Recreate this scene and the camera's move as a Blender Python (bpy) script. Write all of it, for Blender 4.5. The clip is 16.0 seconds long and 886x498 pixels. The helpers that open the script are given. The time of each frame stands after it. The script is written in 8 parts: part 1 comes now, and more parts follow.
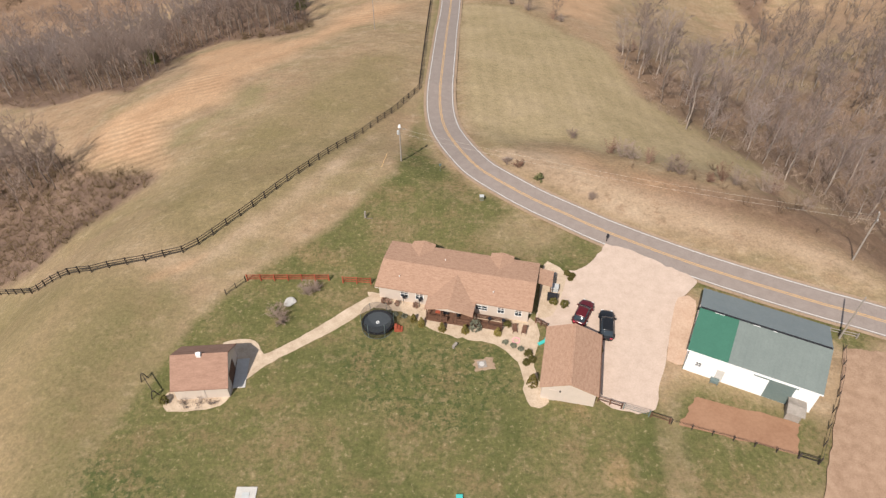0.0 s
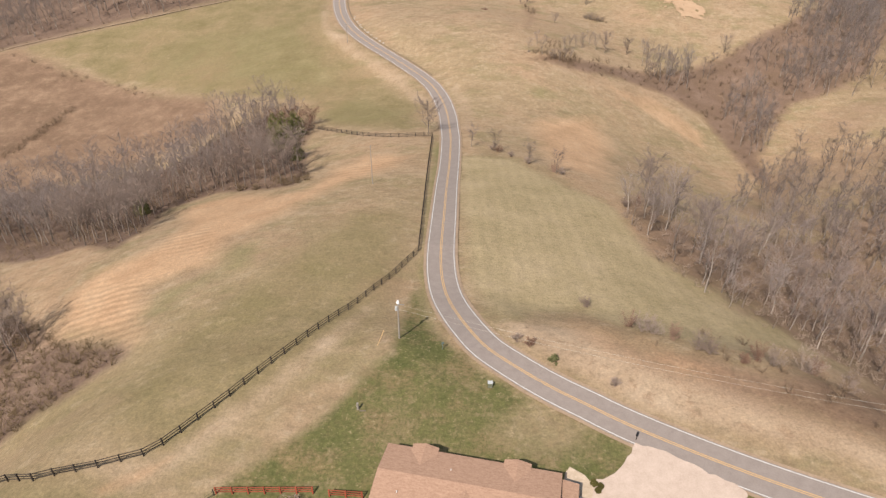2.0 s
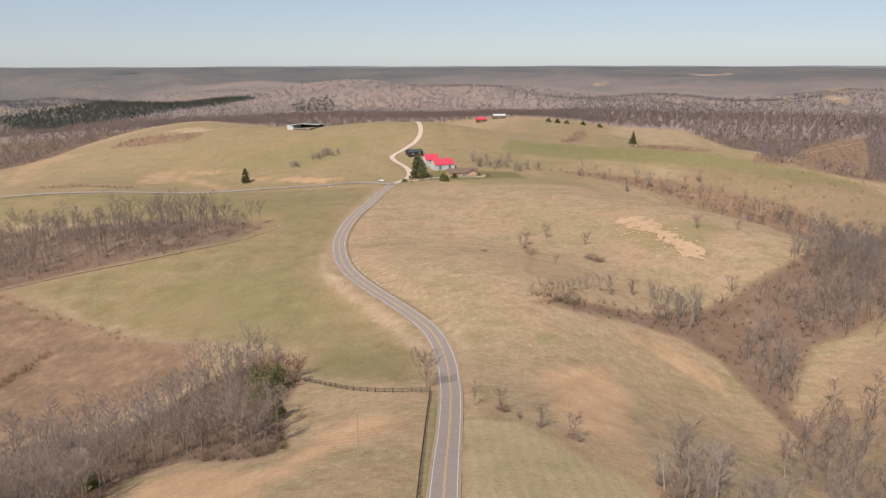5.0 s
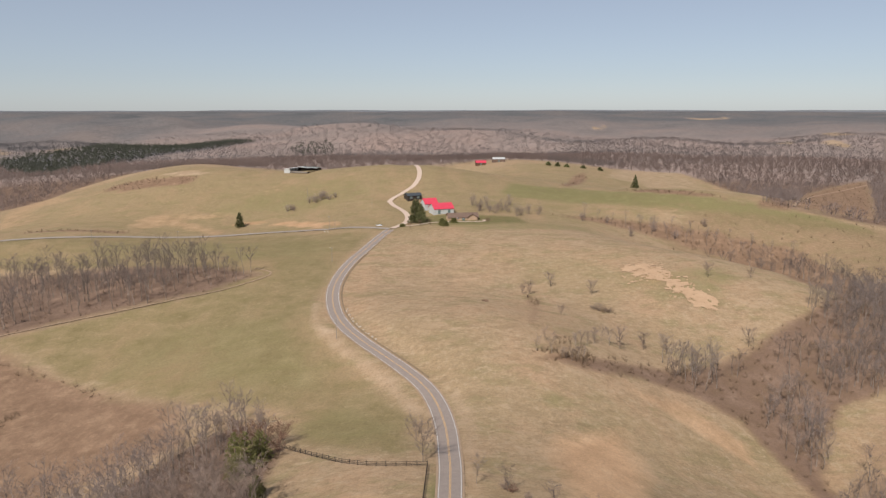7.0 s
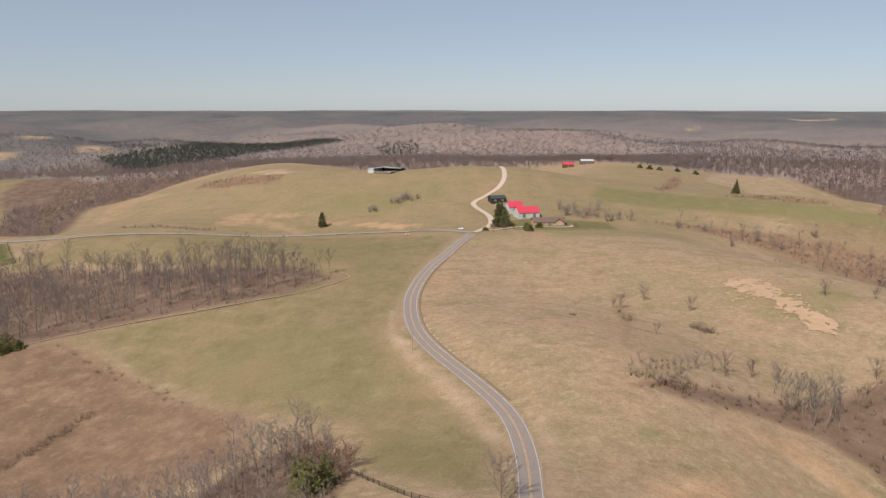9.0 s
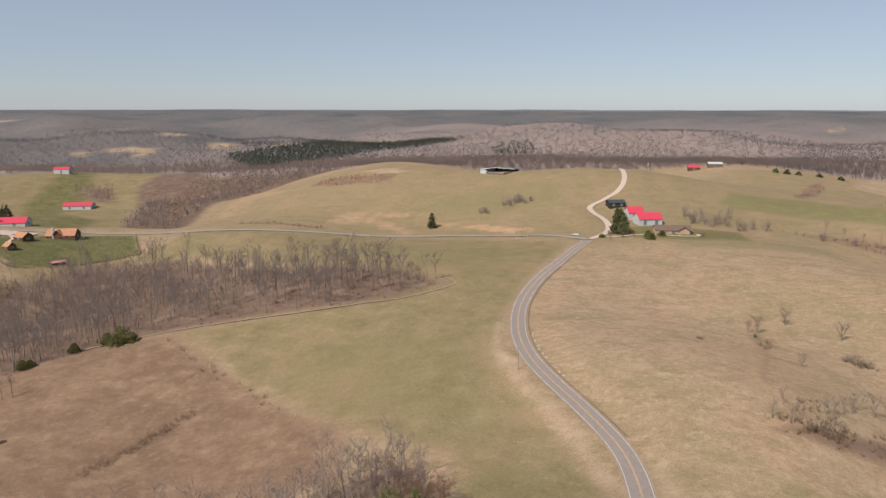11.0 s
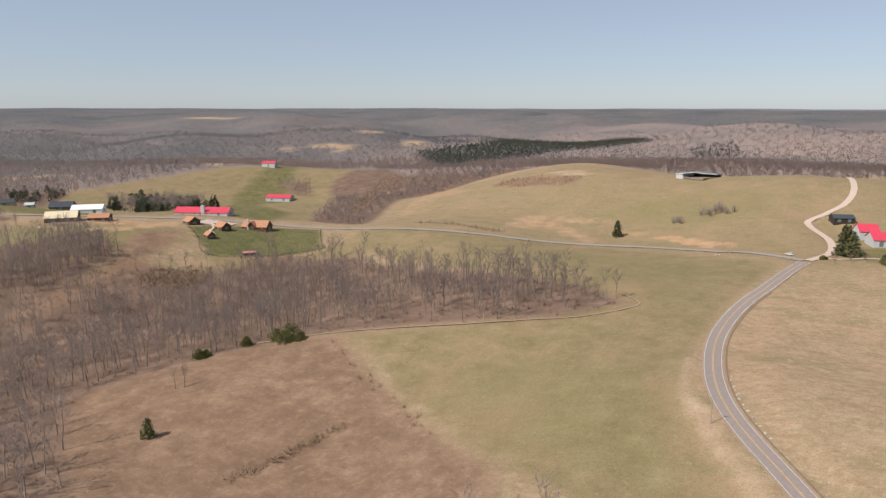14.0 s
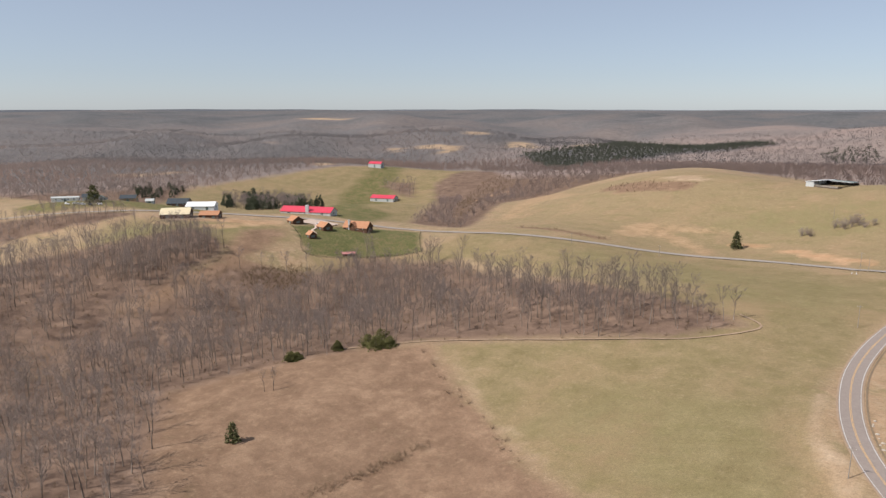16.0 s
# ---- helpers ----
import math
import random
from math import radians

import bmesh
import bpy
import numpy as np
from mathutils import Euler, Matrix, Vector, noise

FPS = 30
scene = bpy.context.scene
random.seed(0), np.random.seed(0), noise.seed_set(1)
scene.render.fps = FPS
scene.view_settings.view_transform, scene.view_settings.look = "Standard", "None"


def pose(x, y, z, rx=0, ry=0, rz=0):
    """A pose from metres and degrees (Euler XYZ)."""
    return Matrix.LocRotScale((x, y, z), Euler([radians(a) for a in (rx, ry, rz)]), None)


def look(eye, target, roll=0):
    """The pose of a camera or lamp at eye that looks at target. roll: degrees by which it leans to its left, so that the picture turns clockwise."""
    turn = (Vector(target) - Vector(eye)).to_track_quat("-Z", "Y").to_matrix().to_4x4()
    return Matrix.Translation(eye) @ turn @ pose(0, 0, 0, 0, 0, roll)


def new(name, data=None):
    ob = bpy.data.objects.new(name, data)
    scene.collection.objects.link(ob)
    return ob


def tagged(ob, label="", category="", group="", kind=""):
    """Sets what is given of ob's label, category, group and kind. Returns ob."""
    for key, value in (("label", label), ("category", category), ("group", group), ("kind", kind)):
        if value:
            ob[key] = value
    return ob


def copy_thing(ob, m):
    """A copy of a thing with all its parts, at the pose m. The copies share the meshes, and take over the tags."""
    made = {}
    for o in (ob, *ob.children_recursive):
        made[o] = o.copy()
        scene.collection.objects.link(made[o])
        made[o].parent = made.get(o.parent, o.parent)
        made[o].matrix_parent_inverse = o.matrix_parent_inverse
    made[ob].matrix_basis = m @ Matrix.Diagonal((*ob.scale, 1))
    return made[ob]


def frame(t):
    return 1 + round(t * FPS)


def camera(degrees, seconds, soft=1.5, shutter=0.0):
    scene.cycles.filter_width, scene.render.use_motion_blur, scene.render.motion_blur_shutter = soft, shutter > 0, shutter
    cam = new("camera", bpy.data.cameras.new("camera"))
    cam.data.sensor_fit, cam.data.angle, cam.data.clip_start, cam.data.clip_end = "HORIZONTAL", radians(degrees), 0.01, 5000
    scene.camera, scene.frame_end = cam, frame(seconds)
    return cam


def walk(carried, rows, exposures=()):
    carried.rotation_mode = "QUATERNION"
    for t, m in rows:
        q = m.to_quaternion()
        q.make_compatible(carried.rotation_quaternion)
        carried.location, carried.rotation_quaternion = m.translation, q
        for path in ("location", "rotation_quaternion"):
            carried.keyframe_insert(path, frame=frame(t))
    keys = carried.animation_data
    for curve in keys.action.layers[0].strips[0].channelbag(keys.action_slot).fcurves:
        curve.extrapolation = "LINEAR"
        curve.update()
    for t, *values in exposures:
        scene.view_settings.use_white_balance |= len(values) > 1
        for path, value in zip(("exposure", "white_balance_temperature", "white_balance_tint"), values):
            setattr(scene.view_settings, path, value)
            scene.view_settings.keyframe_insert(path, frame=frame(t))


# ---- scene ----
cam = camera(65.83, 16.0, soft=1.4)
# seconds, x, y, z, yaw, pitch, roll
ROWS = [
    (0.0, 1.33, 0.21, 70.31, 0.18, -44.61, -0.16),
    (0.5, 0.82, 3.65, 69.98, -0.05, -42.77, -0.09),
    (1.0, 0.48, 7.13, 69.67, -0.24, -39.93, 0.05),
    (1.5, 0.28, 10.67, 69.37, -0.32, -37.12, 0.09),
    (2.0, 0.20, 14.27, 69.09, -0.32, -33.96, 0.11),
    (2.5, 0.20, 17.95, 68.82, -0.26, -30.80, 0.08),
    (3.0, 0.28, 21.73, 68.56, -0.24, -27.65, -0.02),
    (3.5, 0.39, 25.60, 68.31, -0.21, -24.53, -0.08),
    (4.0, 0.54, 29.59, 68.07, -0.21, -21.44, -0.13),
    (4.5, 0.69, 33.68, 67.85, -0.22, -18.33, -0.12),
    (5.0, 0.84, 37.90, 67.63, -0.24, -15.22, -0.11),
    (5.2, 0.89, 39.62, 67.54, -0.25, -13.99, -0.09),
    (5.5, 0.95, 42.24, 67.42, -0.25, -12.59, -0.08),
    (5.8, 1.01, 44.91, 67.29, -0.25, -11.93, -0.07),
    (6.1, 1.04, 47.62, 67.17, -0.25, -11.73, -0.07),
    (6.5, 1.05, 51.30, 67.02, -0.25, -11.72, -0.06),
    (6.9, 1.02, 55.06, 66.87, -0.36, -11.72, -0.05),
    (7.3, 0.95, 58.90, 66.72, 0.41, -11.72, -0.04),
    (7.5, 0.89, 60.85, 66.65, 1.40, -11.76, -0.07),
    (8.0, 0.68, 65.79, 66.47, 3.52, -11.73, -0.06),
    (8.5, 0.38, 70.83, 66.30, 5.03, -11.72, -0.04),
    (8.7, 0.24, 72.87, 66.23, 5.71, -11.70, -0.00),
    (9.1, -0.11, 76.99, 66.11, 7.08, -11.69, 0.02),
    (9.5, -0.52, 81.16, 65.98, 8.70, -11.70, 0.03),
    (9.9, -1.01, 85.37, 65.86, 10.53, -11.72, 0.02),
    (10.3, -1.56, 89.60, 65.75, 12.55, -11.74, 0.02),
    (10.8, -2.36, 94.90, 65.61, 15.29, -11.76, 0.02),
    (11.0, -2.71, 97.02, 65.56, 16.26, -11.74, 0.05),
    (11.5, -3.66, 102.31, 65.43, 19.28, -11.78, 0.04),
    (12.0, -4.73, 107.56, 65.31, 22.06, -11.79, 0.06),
    (12.5, -5.90, 112.72, 65.20, 24.83, -11.80, 0.09),
    (13.0, -7.18, 117.77, 65.11, 27.38, -11.83, 0.07),
    (13.5, -8.56, 122.66, 65.02, 29.64, -11.84, 0.08),
    (14.0, -10.03, 127.35, 64.95, 31.92, -11.84, 0.05),
    (14.5, -11.59, 131.79, 64.88, 34.27, -11.84, 0.06),
    (15.0, -13.21, 135.92, 64.84, 36.71, -11.83, 0.03),
    (15.5, -14.91, 139.69, 64.81, 39.02, -11.80, 0.00),
    (16.0, -16.65, 143.05, 64.79, 40.85, -11.75, 0.03),
]


def camera_pose(x, y, z, yaw, pitch, roll):
    """yaw to the left of +y, pitch up, roll leaning left."""
    return pose(x, y, z, 0, 0, yaw) @ pose(0, 0, 0, 90 + pitch, 0, 0) @ pose(0, 0, 0, 0, 0, roll)


walk(cam, [(t, camera_pose(*v)) for t, *v in ROWS],
     [(0.0, 0.33, 6500, 10), (1.5, 0.32, 6500, 10), (3.0, 0.36, 6480, 10), (4.5, 0.30, 6440, 10), (5.2, 0.12, 6400, 10), (7.0, 0.02, 6420, 10), (8.5, 0.0, 6400, 10), (11.0, 0.02, 6320, 10), (16.0, 0.18, 6250, 10)])

# ---- daylight: clear spring sky, high sun behind the first view ----
SUN_AZ, SUN_EL = 207.0, 47.0      # clockwise from +y, degrees
world = bpy.data.worlds.new("world")
scene.world = world
world.use_nodes = True
wn = world.node_tree.nodes
sky = wn.new("ShaderNodeTexSky")
sky.sky_type, sky.sun_disc = "NISHITA", False
sky.sun_elevation, sky.sun_rotation = radians(SUN_EL), radians(SUN_AZ)
sky.altitude, sky.air_density, sky.dust_density, sky.ozone_density = 1200, 0.95, 0.6, 2.0
wn["Background"].inputs["Strength"].default_value = 0.090
soften = wn.new("ShaderNodeHueSaturation")
soften.inputs["Saturation"].default_value = 0.72
tint = wn.new("ShaderNodeMix")
tint.data_type, tint.blend_type = "RGBA", "MULTIPLY"
tint.inputs[0].default_value, tint.inputs[7].default_value = 1.0, (0.925, 0.972, 1.045, 1)
world.node_tree.links.new(sky.outputs[0], soften.inputs["Color"])
world.node_tree.links.new(soften.outputs[0], tint.inputs[6])
pale = wn.new("ShaderNodeMix")      # thin spring haze evens the sky
pale.data_type = "RGBA"
pale.inputs[0].default_value, pale.inputs[7].default_value = 0.45, (4.72, 4.92, 5.35, 1)
world.node_tree.links.new(tint.outputs[2], pale.inputs[6])
world.node_tree.links.new(pale.outputs[2], wn["Background"].inputs["Color"])
sun_data = bpy.data.lights.new("sun", "SUN")
sun_data.energy, sun_data.angle, sun_data.color = 4.6, radians(0.55), (1.0, 0.92, 0.83)
sun = new("sun", sun_data)
sun_way = Vector((math.sin(radians(SUN_AZ)) * math.cos(radians(SUN_EL)), math.cos(radians(SUN_AZ)) * math.cos(radians(SUN_EL)), math.sin(radians(SUN_EL))))
sun.matrix_world = look(sun_way * 300, (0, 0, 0))

# ---- materials ----
def material(name):
    m = bpy.data.materials.new(name)
    m.use_nodes = True
    return m, m.node_tree.nodes, m.node_tree.links, m.node_tree.nodes["Principled BSDF"]


def noise_node(nodes, links, scale, detail=6.0, rough=0.6, coord=None, stretch=None):
    n = nodes.new("ShaderNodeTexNoise")
    n.inputs["Scale"].default_value, n.inputs["Detail"].default_value, n.inputs["Roughness"].default_value = scale, detail, rough
    if coord is not None:
        if stretch:
            mp = nodes.new("ShaderNodeMapping")
            mp.inputs["Scale"].default_value = stretch
            links.new(coord, mp.inputs[0])
            coord = mp.outputs[0]
        links.new(coord, n.inputs["Vector"])
    return n


def ramp_node(nodes, links, fac, stops):
    r = nodes.new("ShaderNodeValToRGB")
    el = r.color_ramp.elements
    while len(el) < len(stops):
        el.new(0.5)
    for e, (p, c) in zip(el, stops):
        e.position, e.color = p, (*c, 1) if len(c) == 3 else c
    links.new(fac, r.inputs[0])
    return r


def mix_node(nodes, links, fac, a, b, mode="MIX"):
    n = nodes.new("ShaderNodeMix")
    n.data_type, n.blend_type = "RGBA", mode
    for sock, v in ((n.inputs[0], fac), (n.inputs[6], a), (n.inputs[7], b)):
        if isinstance(v, (int, float)):
            sock.default_value = v
        elif isinstance(v, tuple):
            sock.default_value = (*v, 1)
        else:
            links.new(v, sock)
    return n.outputs[2]


def bump_node(nodes, links, bsdf, height, strength, distance):
    b = nodes.new("ShaderNodeBump")
    b.inputs["Strength"].default_value, b.inputs["Distance"].default_value = strength, distance
    links.new(height, b.inputs["Height"])
    links.new(b.outputs[0], bsdf.inputs["Normal"])


def surface(name, dark, light, scale=2.0, rough=0.8, metal=0.0, bump=0.2, depth=0.02, stretch=None, fine=8.0, per_object=0.0):
    """A mottled surface: two scales of noise between two colours, with fine relief."""
    m, nd, lk, bs = material(name)
    co = nd.new("ShaderNodeTexCoord").outputs["Object"]
    a = noise_node(nd, lk, scale, 5, 0.65, co, stretch)
    b = noise_node(nd, lk, scale * fine, 4, 0.6, co, stretch)
    f = nd.new("ShaderNodeMath")
    f.operation = "MULTIPLY_ADD"
    lk.new(b.outputs[0], f.inputs[0])
    f.inputs[1].default_value = 0.45
    half = nd.new("ShaderNodeMath")
    half.operation = "MULTIPLY"
    lk.new(a.outputs[0], half.inputs[0])
    half.inputs[1].default_value = 0.55
    lk.new(half.outputs[0], f.inputs[2])
    r = ramp_node(nd, lk, f.outputs[0], [(0.32, dark), (0.68, light)])
    col = r.outputs[0]
    if per_object:
        info = nd.new("ShaderNodeObjectInfo")
        hsv = nd.new("ShaderNodeHueSaturation")
        mr = nd.new("ShaderNodeMapRange")
        mr.inputs[3].default_value, mr.inputs[4].default_value = 1 - per_object, 1 + per_object
        lk.new(info.outputs["Random"], mr.inputs[0])
        lk.new(mr.outputs[0], hsv.inputs["Value"])
        lk.new(col, hsv.inputs["Color"])
        col = hsv.outputs[0]
    lk.new(col, bs.inputs["Base Color"])
    bs.inputs["Roughness"].default_value, bs.inputs["Metallic"].default_value = rough, metal
    if rough > 0.6:
        bs.inputs["Specular IOR Level"].default_value = 0.2
    if bump:
        bump_node(nd, lk, bs, b.outputs[0], bump, depth)
    return m


def ground_material():
    """Pasture, lawn, brush, clay and woodland floor, chosen by the cover attributes of the ground."""
    m, nd, lk, bs = material("ground_cover")
    co = nd.new("ShaderNodeTexCoord").outputs["Object"]
    big = noise_node(nd, lk, 0.012, 6, 0.6, co)
    mid = noise_node(nd, lk, 0.09, 7, 0.68, co)
    fine = noise_node(nd, lk, 0.9, 8, 0.72, co)
    tuft = noise_node(nd, lk, 4.0, 5, 0.7, co)
    drift = noise_node(nd, lk, 0.032, 6, 0.62, co, (1.0, 0.55, 1.0))
    patch = noise_node(nd, lk, 0.065, 7, 0.66, co, (0.7, 1.2, 1.0))
    clumps = noise_node(nd, lk, 0.34, 7, 0.70, co)

    def share(n, lo, hi, most):
        """A noise turned into how much of a tone shows, up to most."""
        return ramp_node(nd, lk, n.outputs[0], [(lo, (0, 0, 0)), (hi, (most, most, most))]).outputs[0]

    def times(a, b):
        f = nd.new("ShaderNodeMath")
        f.operation = "MULTIPLY"
        for sock, v in zip(f.inputs, (a, b)):
            if isinstance(v, (int, float)):
                sock.default_value = v
            else:
                lk.new(v, sock)
        return f.outputs[0]

    green_tone, pink_tone, straw_tone = (0.240, 0.193, 0.104), (0.377, 0.251, 0.158), (0.419, 0.321, 0.216)
    dry = ramp_node(nd, lk, mid.outputs[0], [(0.30, (0.275, 0.192, 0.119)), (0.52, (0.340, 0.244, 0.155)), (0.72, (0.391, 0.286, 0.190))]).outputs[0]
    dry = mix_node(nd, lk, share(big, 0.42, 0.66, 0.8), dry, (0.302, 0.227, 0.132))
    dry = mix_node(nd, lk, share(drift, 0.48, 0.64, 0.65), dry, pink_tone)
    dry = mix_node(nd, lk, share(patch, 0.50, 0.62, 0.7), dry, green_tone)
    dry = mix_node(nd, lk, share(clumps, 0.53, 0.64, 0.55), dry, straw_tone)
    dry = mix_node(nd, lk, ramp_node(nd, lk, clumps.outputs[0], [(0.36, (0.5, 0.5, 0.5)), (0.47, (0, 0, 0))]).outputs[0], dry, (0.240, 0.166, 0.100))
    terraces = noise_node(nd, lk, 0.22, 6, 0.64, co, (0.65, 1.35, 1.0))
    dry = mix_node(nd, lk, 0.32, dry, ramp_node(nd, lk, terraces.outputs[0], [(0.36, (0.74, 0.73, 0.72)), (0.47, (0.98, 0.98, 0.98)), (0.56, (1.03, 1.02, 1.01)), (0.68, (1.16, 1.14, 1.12))]).outputs[0], "MULTIPLY")
    pasture = ramp_node(nd, lk, mid.outputs[0], [(0.32, (0.188, 0.150, 0.074)), (0.55, (0.248, 0.192, 0.104)), (0.75, (0.309, 0.230, 0.136))]).outputs[0]
    pasture = mix_node(nd, lk, share(drift, 0.46, 0.66, 0.65), pasture, (0.300, 0.210, 0.124))
    pasture = mix_node(nd, lk, share(patch, 0.50, 0.64, 0.5), pasture, (0.202, 0.166, 0.078))
    pasture = mix_node(nd, lk, share(clumps, 0.56, 0.66, 0.35), pasture, (0.375, 0.290, 0.180))
    lawn = ramp_node(nd, lk, mid.outputs[0], [(0.32, (0.090, 0.097, 0.034)), (0.50, (0.136, 0.129, 0.051)), (0.64, (0.196, 0.156, 0.078)), (0.78, (0.275, 0.198, 0.115))]).outputs[0]
    worn = noise_node(nd, lk, 0.16, 6, 0.68, co)
    lawn = mix_node(nd, lk, share(worn, 0.50, 0.64, 0.7), lawn, (0.214, 0.152, 0.082))
    lawn = mix_node(nd, lk, share(clumps, 0.54, 0.62, 0.45), lawn, (0.270, 0.200, 0.115))
    brush = ramp_node(nd, lk, mid.outputs[0], [(0.30, (0.155, 0.097, 0.063)), (0.55, (0.238, 0.154, 0.101)), (0.75, (0.335, 0.227, 0.150))]).outputs[0]
    brush = mix_node(nd, lk, share(clumps, 0.52, 0.64, 0.4), brush, (0.345, 0.240, 0.156))
    brush = mix_node(nd, lk, share(patch, 0.52, 0.68, 0.35), brush, (0.190, 0.122, 0.080))
    litter = ramp_node(nd, lk, mid.outputs[0], [(0.30, (0.112, 0.074, 0.055)), (0.55, (0.190, 0.128, 0.094)), (0.75, (0.280, 0.194, 0.142))]).outputs[0]
    crowns = noise_node(nd, lk, 0.075, 6, 0.78, co)
    ridge_tones = noise_node(nd, lk, 0.0035, 6, 0.6, co)
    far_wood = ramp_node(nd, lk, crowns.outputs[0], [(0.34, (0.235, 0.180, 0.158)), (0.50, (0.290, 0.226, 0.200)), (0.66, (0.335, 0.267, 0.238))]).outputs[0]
    # closed far woods, with distance haze put into the grey-blue colour
    hazed_canopy = ramp_node(nd, lk, crowns.outputs[0], [(0.30, (0.092, 0.090, 0.093)), (0.50, (0.128, 0.123, 0.124)), (0.70, (0.168, 0.159, 0.157))]).outputs[0]
    # broad random tones also stand in for light and shade on far ridges
    tone = ramp_node(nd, lk, ridge_tones.outputs[0], [(0.34, (0.74, 0.78, 0.80)), (0.45, (0.93, 0.95, 0.96)), (0.56, (1.05, 1.01, 0.99)), (0.70, (1.22, 1.12, 1.05))]).outputs[0]
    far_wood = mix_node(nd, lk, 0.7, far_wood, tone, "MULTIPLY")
    hazed_canopy = mix_node(nd, lk, 1.0, hazed_canopy, tone, "MULTIPLY")
    soil = ramp_node(nd, lk, mid.outputs[0], [(0.3, (0.34, 0.195, 0.108)), (0.55, (0.44, 0.275, 0.160)), (0.75, (0.53, 0.365, 0.232))]).outputs[0]
    clay = ramp_node(nd, lk, mid.outputs[0], [(0.3, (0.385, 0.239, 0.139)), (0.55, (0.456, 0.298, 0.180)), (0.75, (0.494, 0.342, 0.218))]).outputs[0]
    straw = ramp_node(nd, lk, mid.outputs[0], [(0.3, (0.318, 0.222, 0.144)), (0.55, (0.402, 0.294, 0.198)), (0.75, (0.480, 0.365, 0.256))]).outputs[0]
    straw = mix_node(nd, lk, share(clumps, 0.54, 0.62, 0.6), straw, (0.285, 0.190, 0.122))
    mown = ramp_node(nd, lk, mid.outputs[0], [(0.3, (0.296, 0.234, 0.131)), (0.55, (0.357, 0.279, 0.165)), (0.75, (0.399, 0.309, 0.195))]).outputs[0]
    green = ramp_node(nd, lk, mid.outputs[0], [(0.3, (0.146, 0.138, 0.056)), (0.55, (0.200, 0.178, 0.082)), (0.75, (0.262, 0.218, 0.114))]).outputs[0]
    rough_edge = nd.new("ShaderNodeMath")
    rough_edge.operation = "MULTIPLY_ADD"
    lk.new(mid.outputs[0], rough_edge.inputs[0])
    rough_edge.inputs[1].default_value, rough_edge.inputs[2].default_value = 0.9, -0.45

    def amount(name):
        at = nd.new("ShaderNodeAttribute")
        at.attribute_name = name
        return at.outputs["Fac"]

    def cover(name):
        add = nd.new("ShaderNodeMath")
        add.operation = "ADD"
        lk.new(amount(name), add.inputs[0])
        lk.new(rough_edge.outputs[0], add.inputs[1])
        mr = nd.new("ShaderNodeMapRange")
        mr.inputs[1].default_value, mr.inputs[2].default_value = 0.25, 0.75
        lk.new(add.outputs[0], mr.inputs[0])
        return mr.outputs[0]

    lawn_here = cover("lawn")
    col = mix_node(nd, lk, cover("pasture"), dry, pasture)
    col = mix_node(nd, lk, cover("mown"), col, mown)
    col = mix_node(nd, lk, lawn_here, col, lawn)
    col = mix_node(nd, lk, cover("green"), col, green)
    col = mix_node(nd, lk, cover("straw"), col, straw)
    col = mix_node(nd, lk, cover("brush"), col, brush)
    col = mix_node(nd, lk, cover("litter"), col, litter)
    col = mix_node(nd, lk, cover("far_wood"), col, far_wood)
    col = mix_node(nd, lk, amount("hazed_canopy"), col, hazed_canopy)
    col = mix_node(nd, lk, cover("clay"), col, clay)
    col = mix_node(nd, lk, cover("soil"), col, soil)
    # broad-leaved weeds and dead tufts in the lawn
    weed = noise_node(nd, lk, 1.25, 4, 0.72, co)
    col = mix_node(nd, lk, times(share(weed, 0.50, 0.56, 0.85), cover("weeds")), col, (0.066, 0.082, 0.030))
    tufts = noise_node(nd, lk, 1.7, 5, 0.7, co)
    col = mix_node(nd, lk, times(share(tufts, 0.51, 0.61, 0.58), lawn_here), col, (0.082, 0.092, 0.032))
    dead = ramp_node(nd, lk, tufts.outputs[0], [(0.34, (0.6, 0.6, 0.6)), (0.42, (0, 0, 0))]).outputs[0]
    col = mix_node(nd, lk, times(dead, lawn_here), col, (0.360, 0.285, 0.165))
    # windrows left by the mower
    for name, way, scale, bend, low, high in (("rows", "Y", 0.135, 5.0, 0.87, 1.10), ("mown", "X", 0.10, 4.5, 0.965, 1.03)):
        w = nd.new("ShaderNodeTexWave")
        w.wave_type, w.bands_direction = "BANDS", way
        w.inputs["Scale"].default_value, w.inputs["Distortion"].default_value = scale, bend
        w.inputs["Detail"].default_value, w.inputs["Detail Scale"].default_value = 3.0, 0.5
        lk.new(co, w.inputs["Vector"])
        col = mix_node(nd, lk, amount(name), col, mix_node(nd, lk, 1.0, col, ramp_node(nd, lk, w.outputs["Fac"], [(0.2, (low, low, low)), (0.8, (high, high, high))]).outputs[0], "MULTIPLY"))
    grain = noise_node(nd, lk, 2.4, 6, 0.75, co)
    col = mix_node(nd, lk, 0.62, col, ramp_node(nd, lk, grain.outputs[0], [(0.32, (0.66, 0.66, 0.64)), (0.50, (1.0, 1.0, 1.0)), (0.68, (1.34, 1.32, 1.28))]).outputs[0], "MULTIPLY")
    speck = ramp_node(nd, lk, fine.outputs[0], [(0.30, (0.58, 0.60, 0.56)), (0.46, (0.95, 0.95, 0.95)), (0.60, (1.10, 1.08, 1.05)), (0.75, (1.34, 1.30, 1.22))]).outputs[0]
    col = mix_node(nd, lk, 0.54, col, speck, "MULTIPLY")
    blade = ramp_node(nd, lk, tuft.outputs[0], [(0.3, (0.75, 0.75, 0.75)), (0.7, (1.22, 1.22, 1.22))]).outputs[0]
    col = mix_node(nd, lk, 0.5, col, blade, "MULTIPLY")
    lk.new(col, bs.inputs["Base Color"])
    bs.inputs["Roughness"].default_value = 0.95
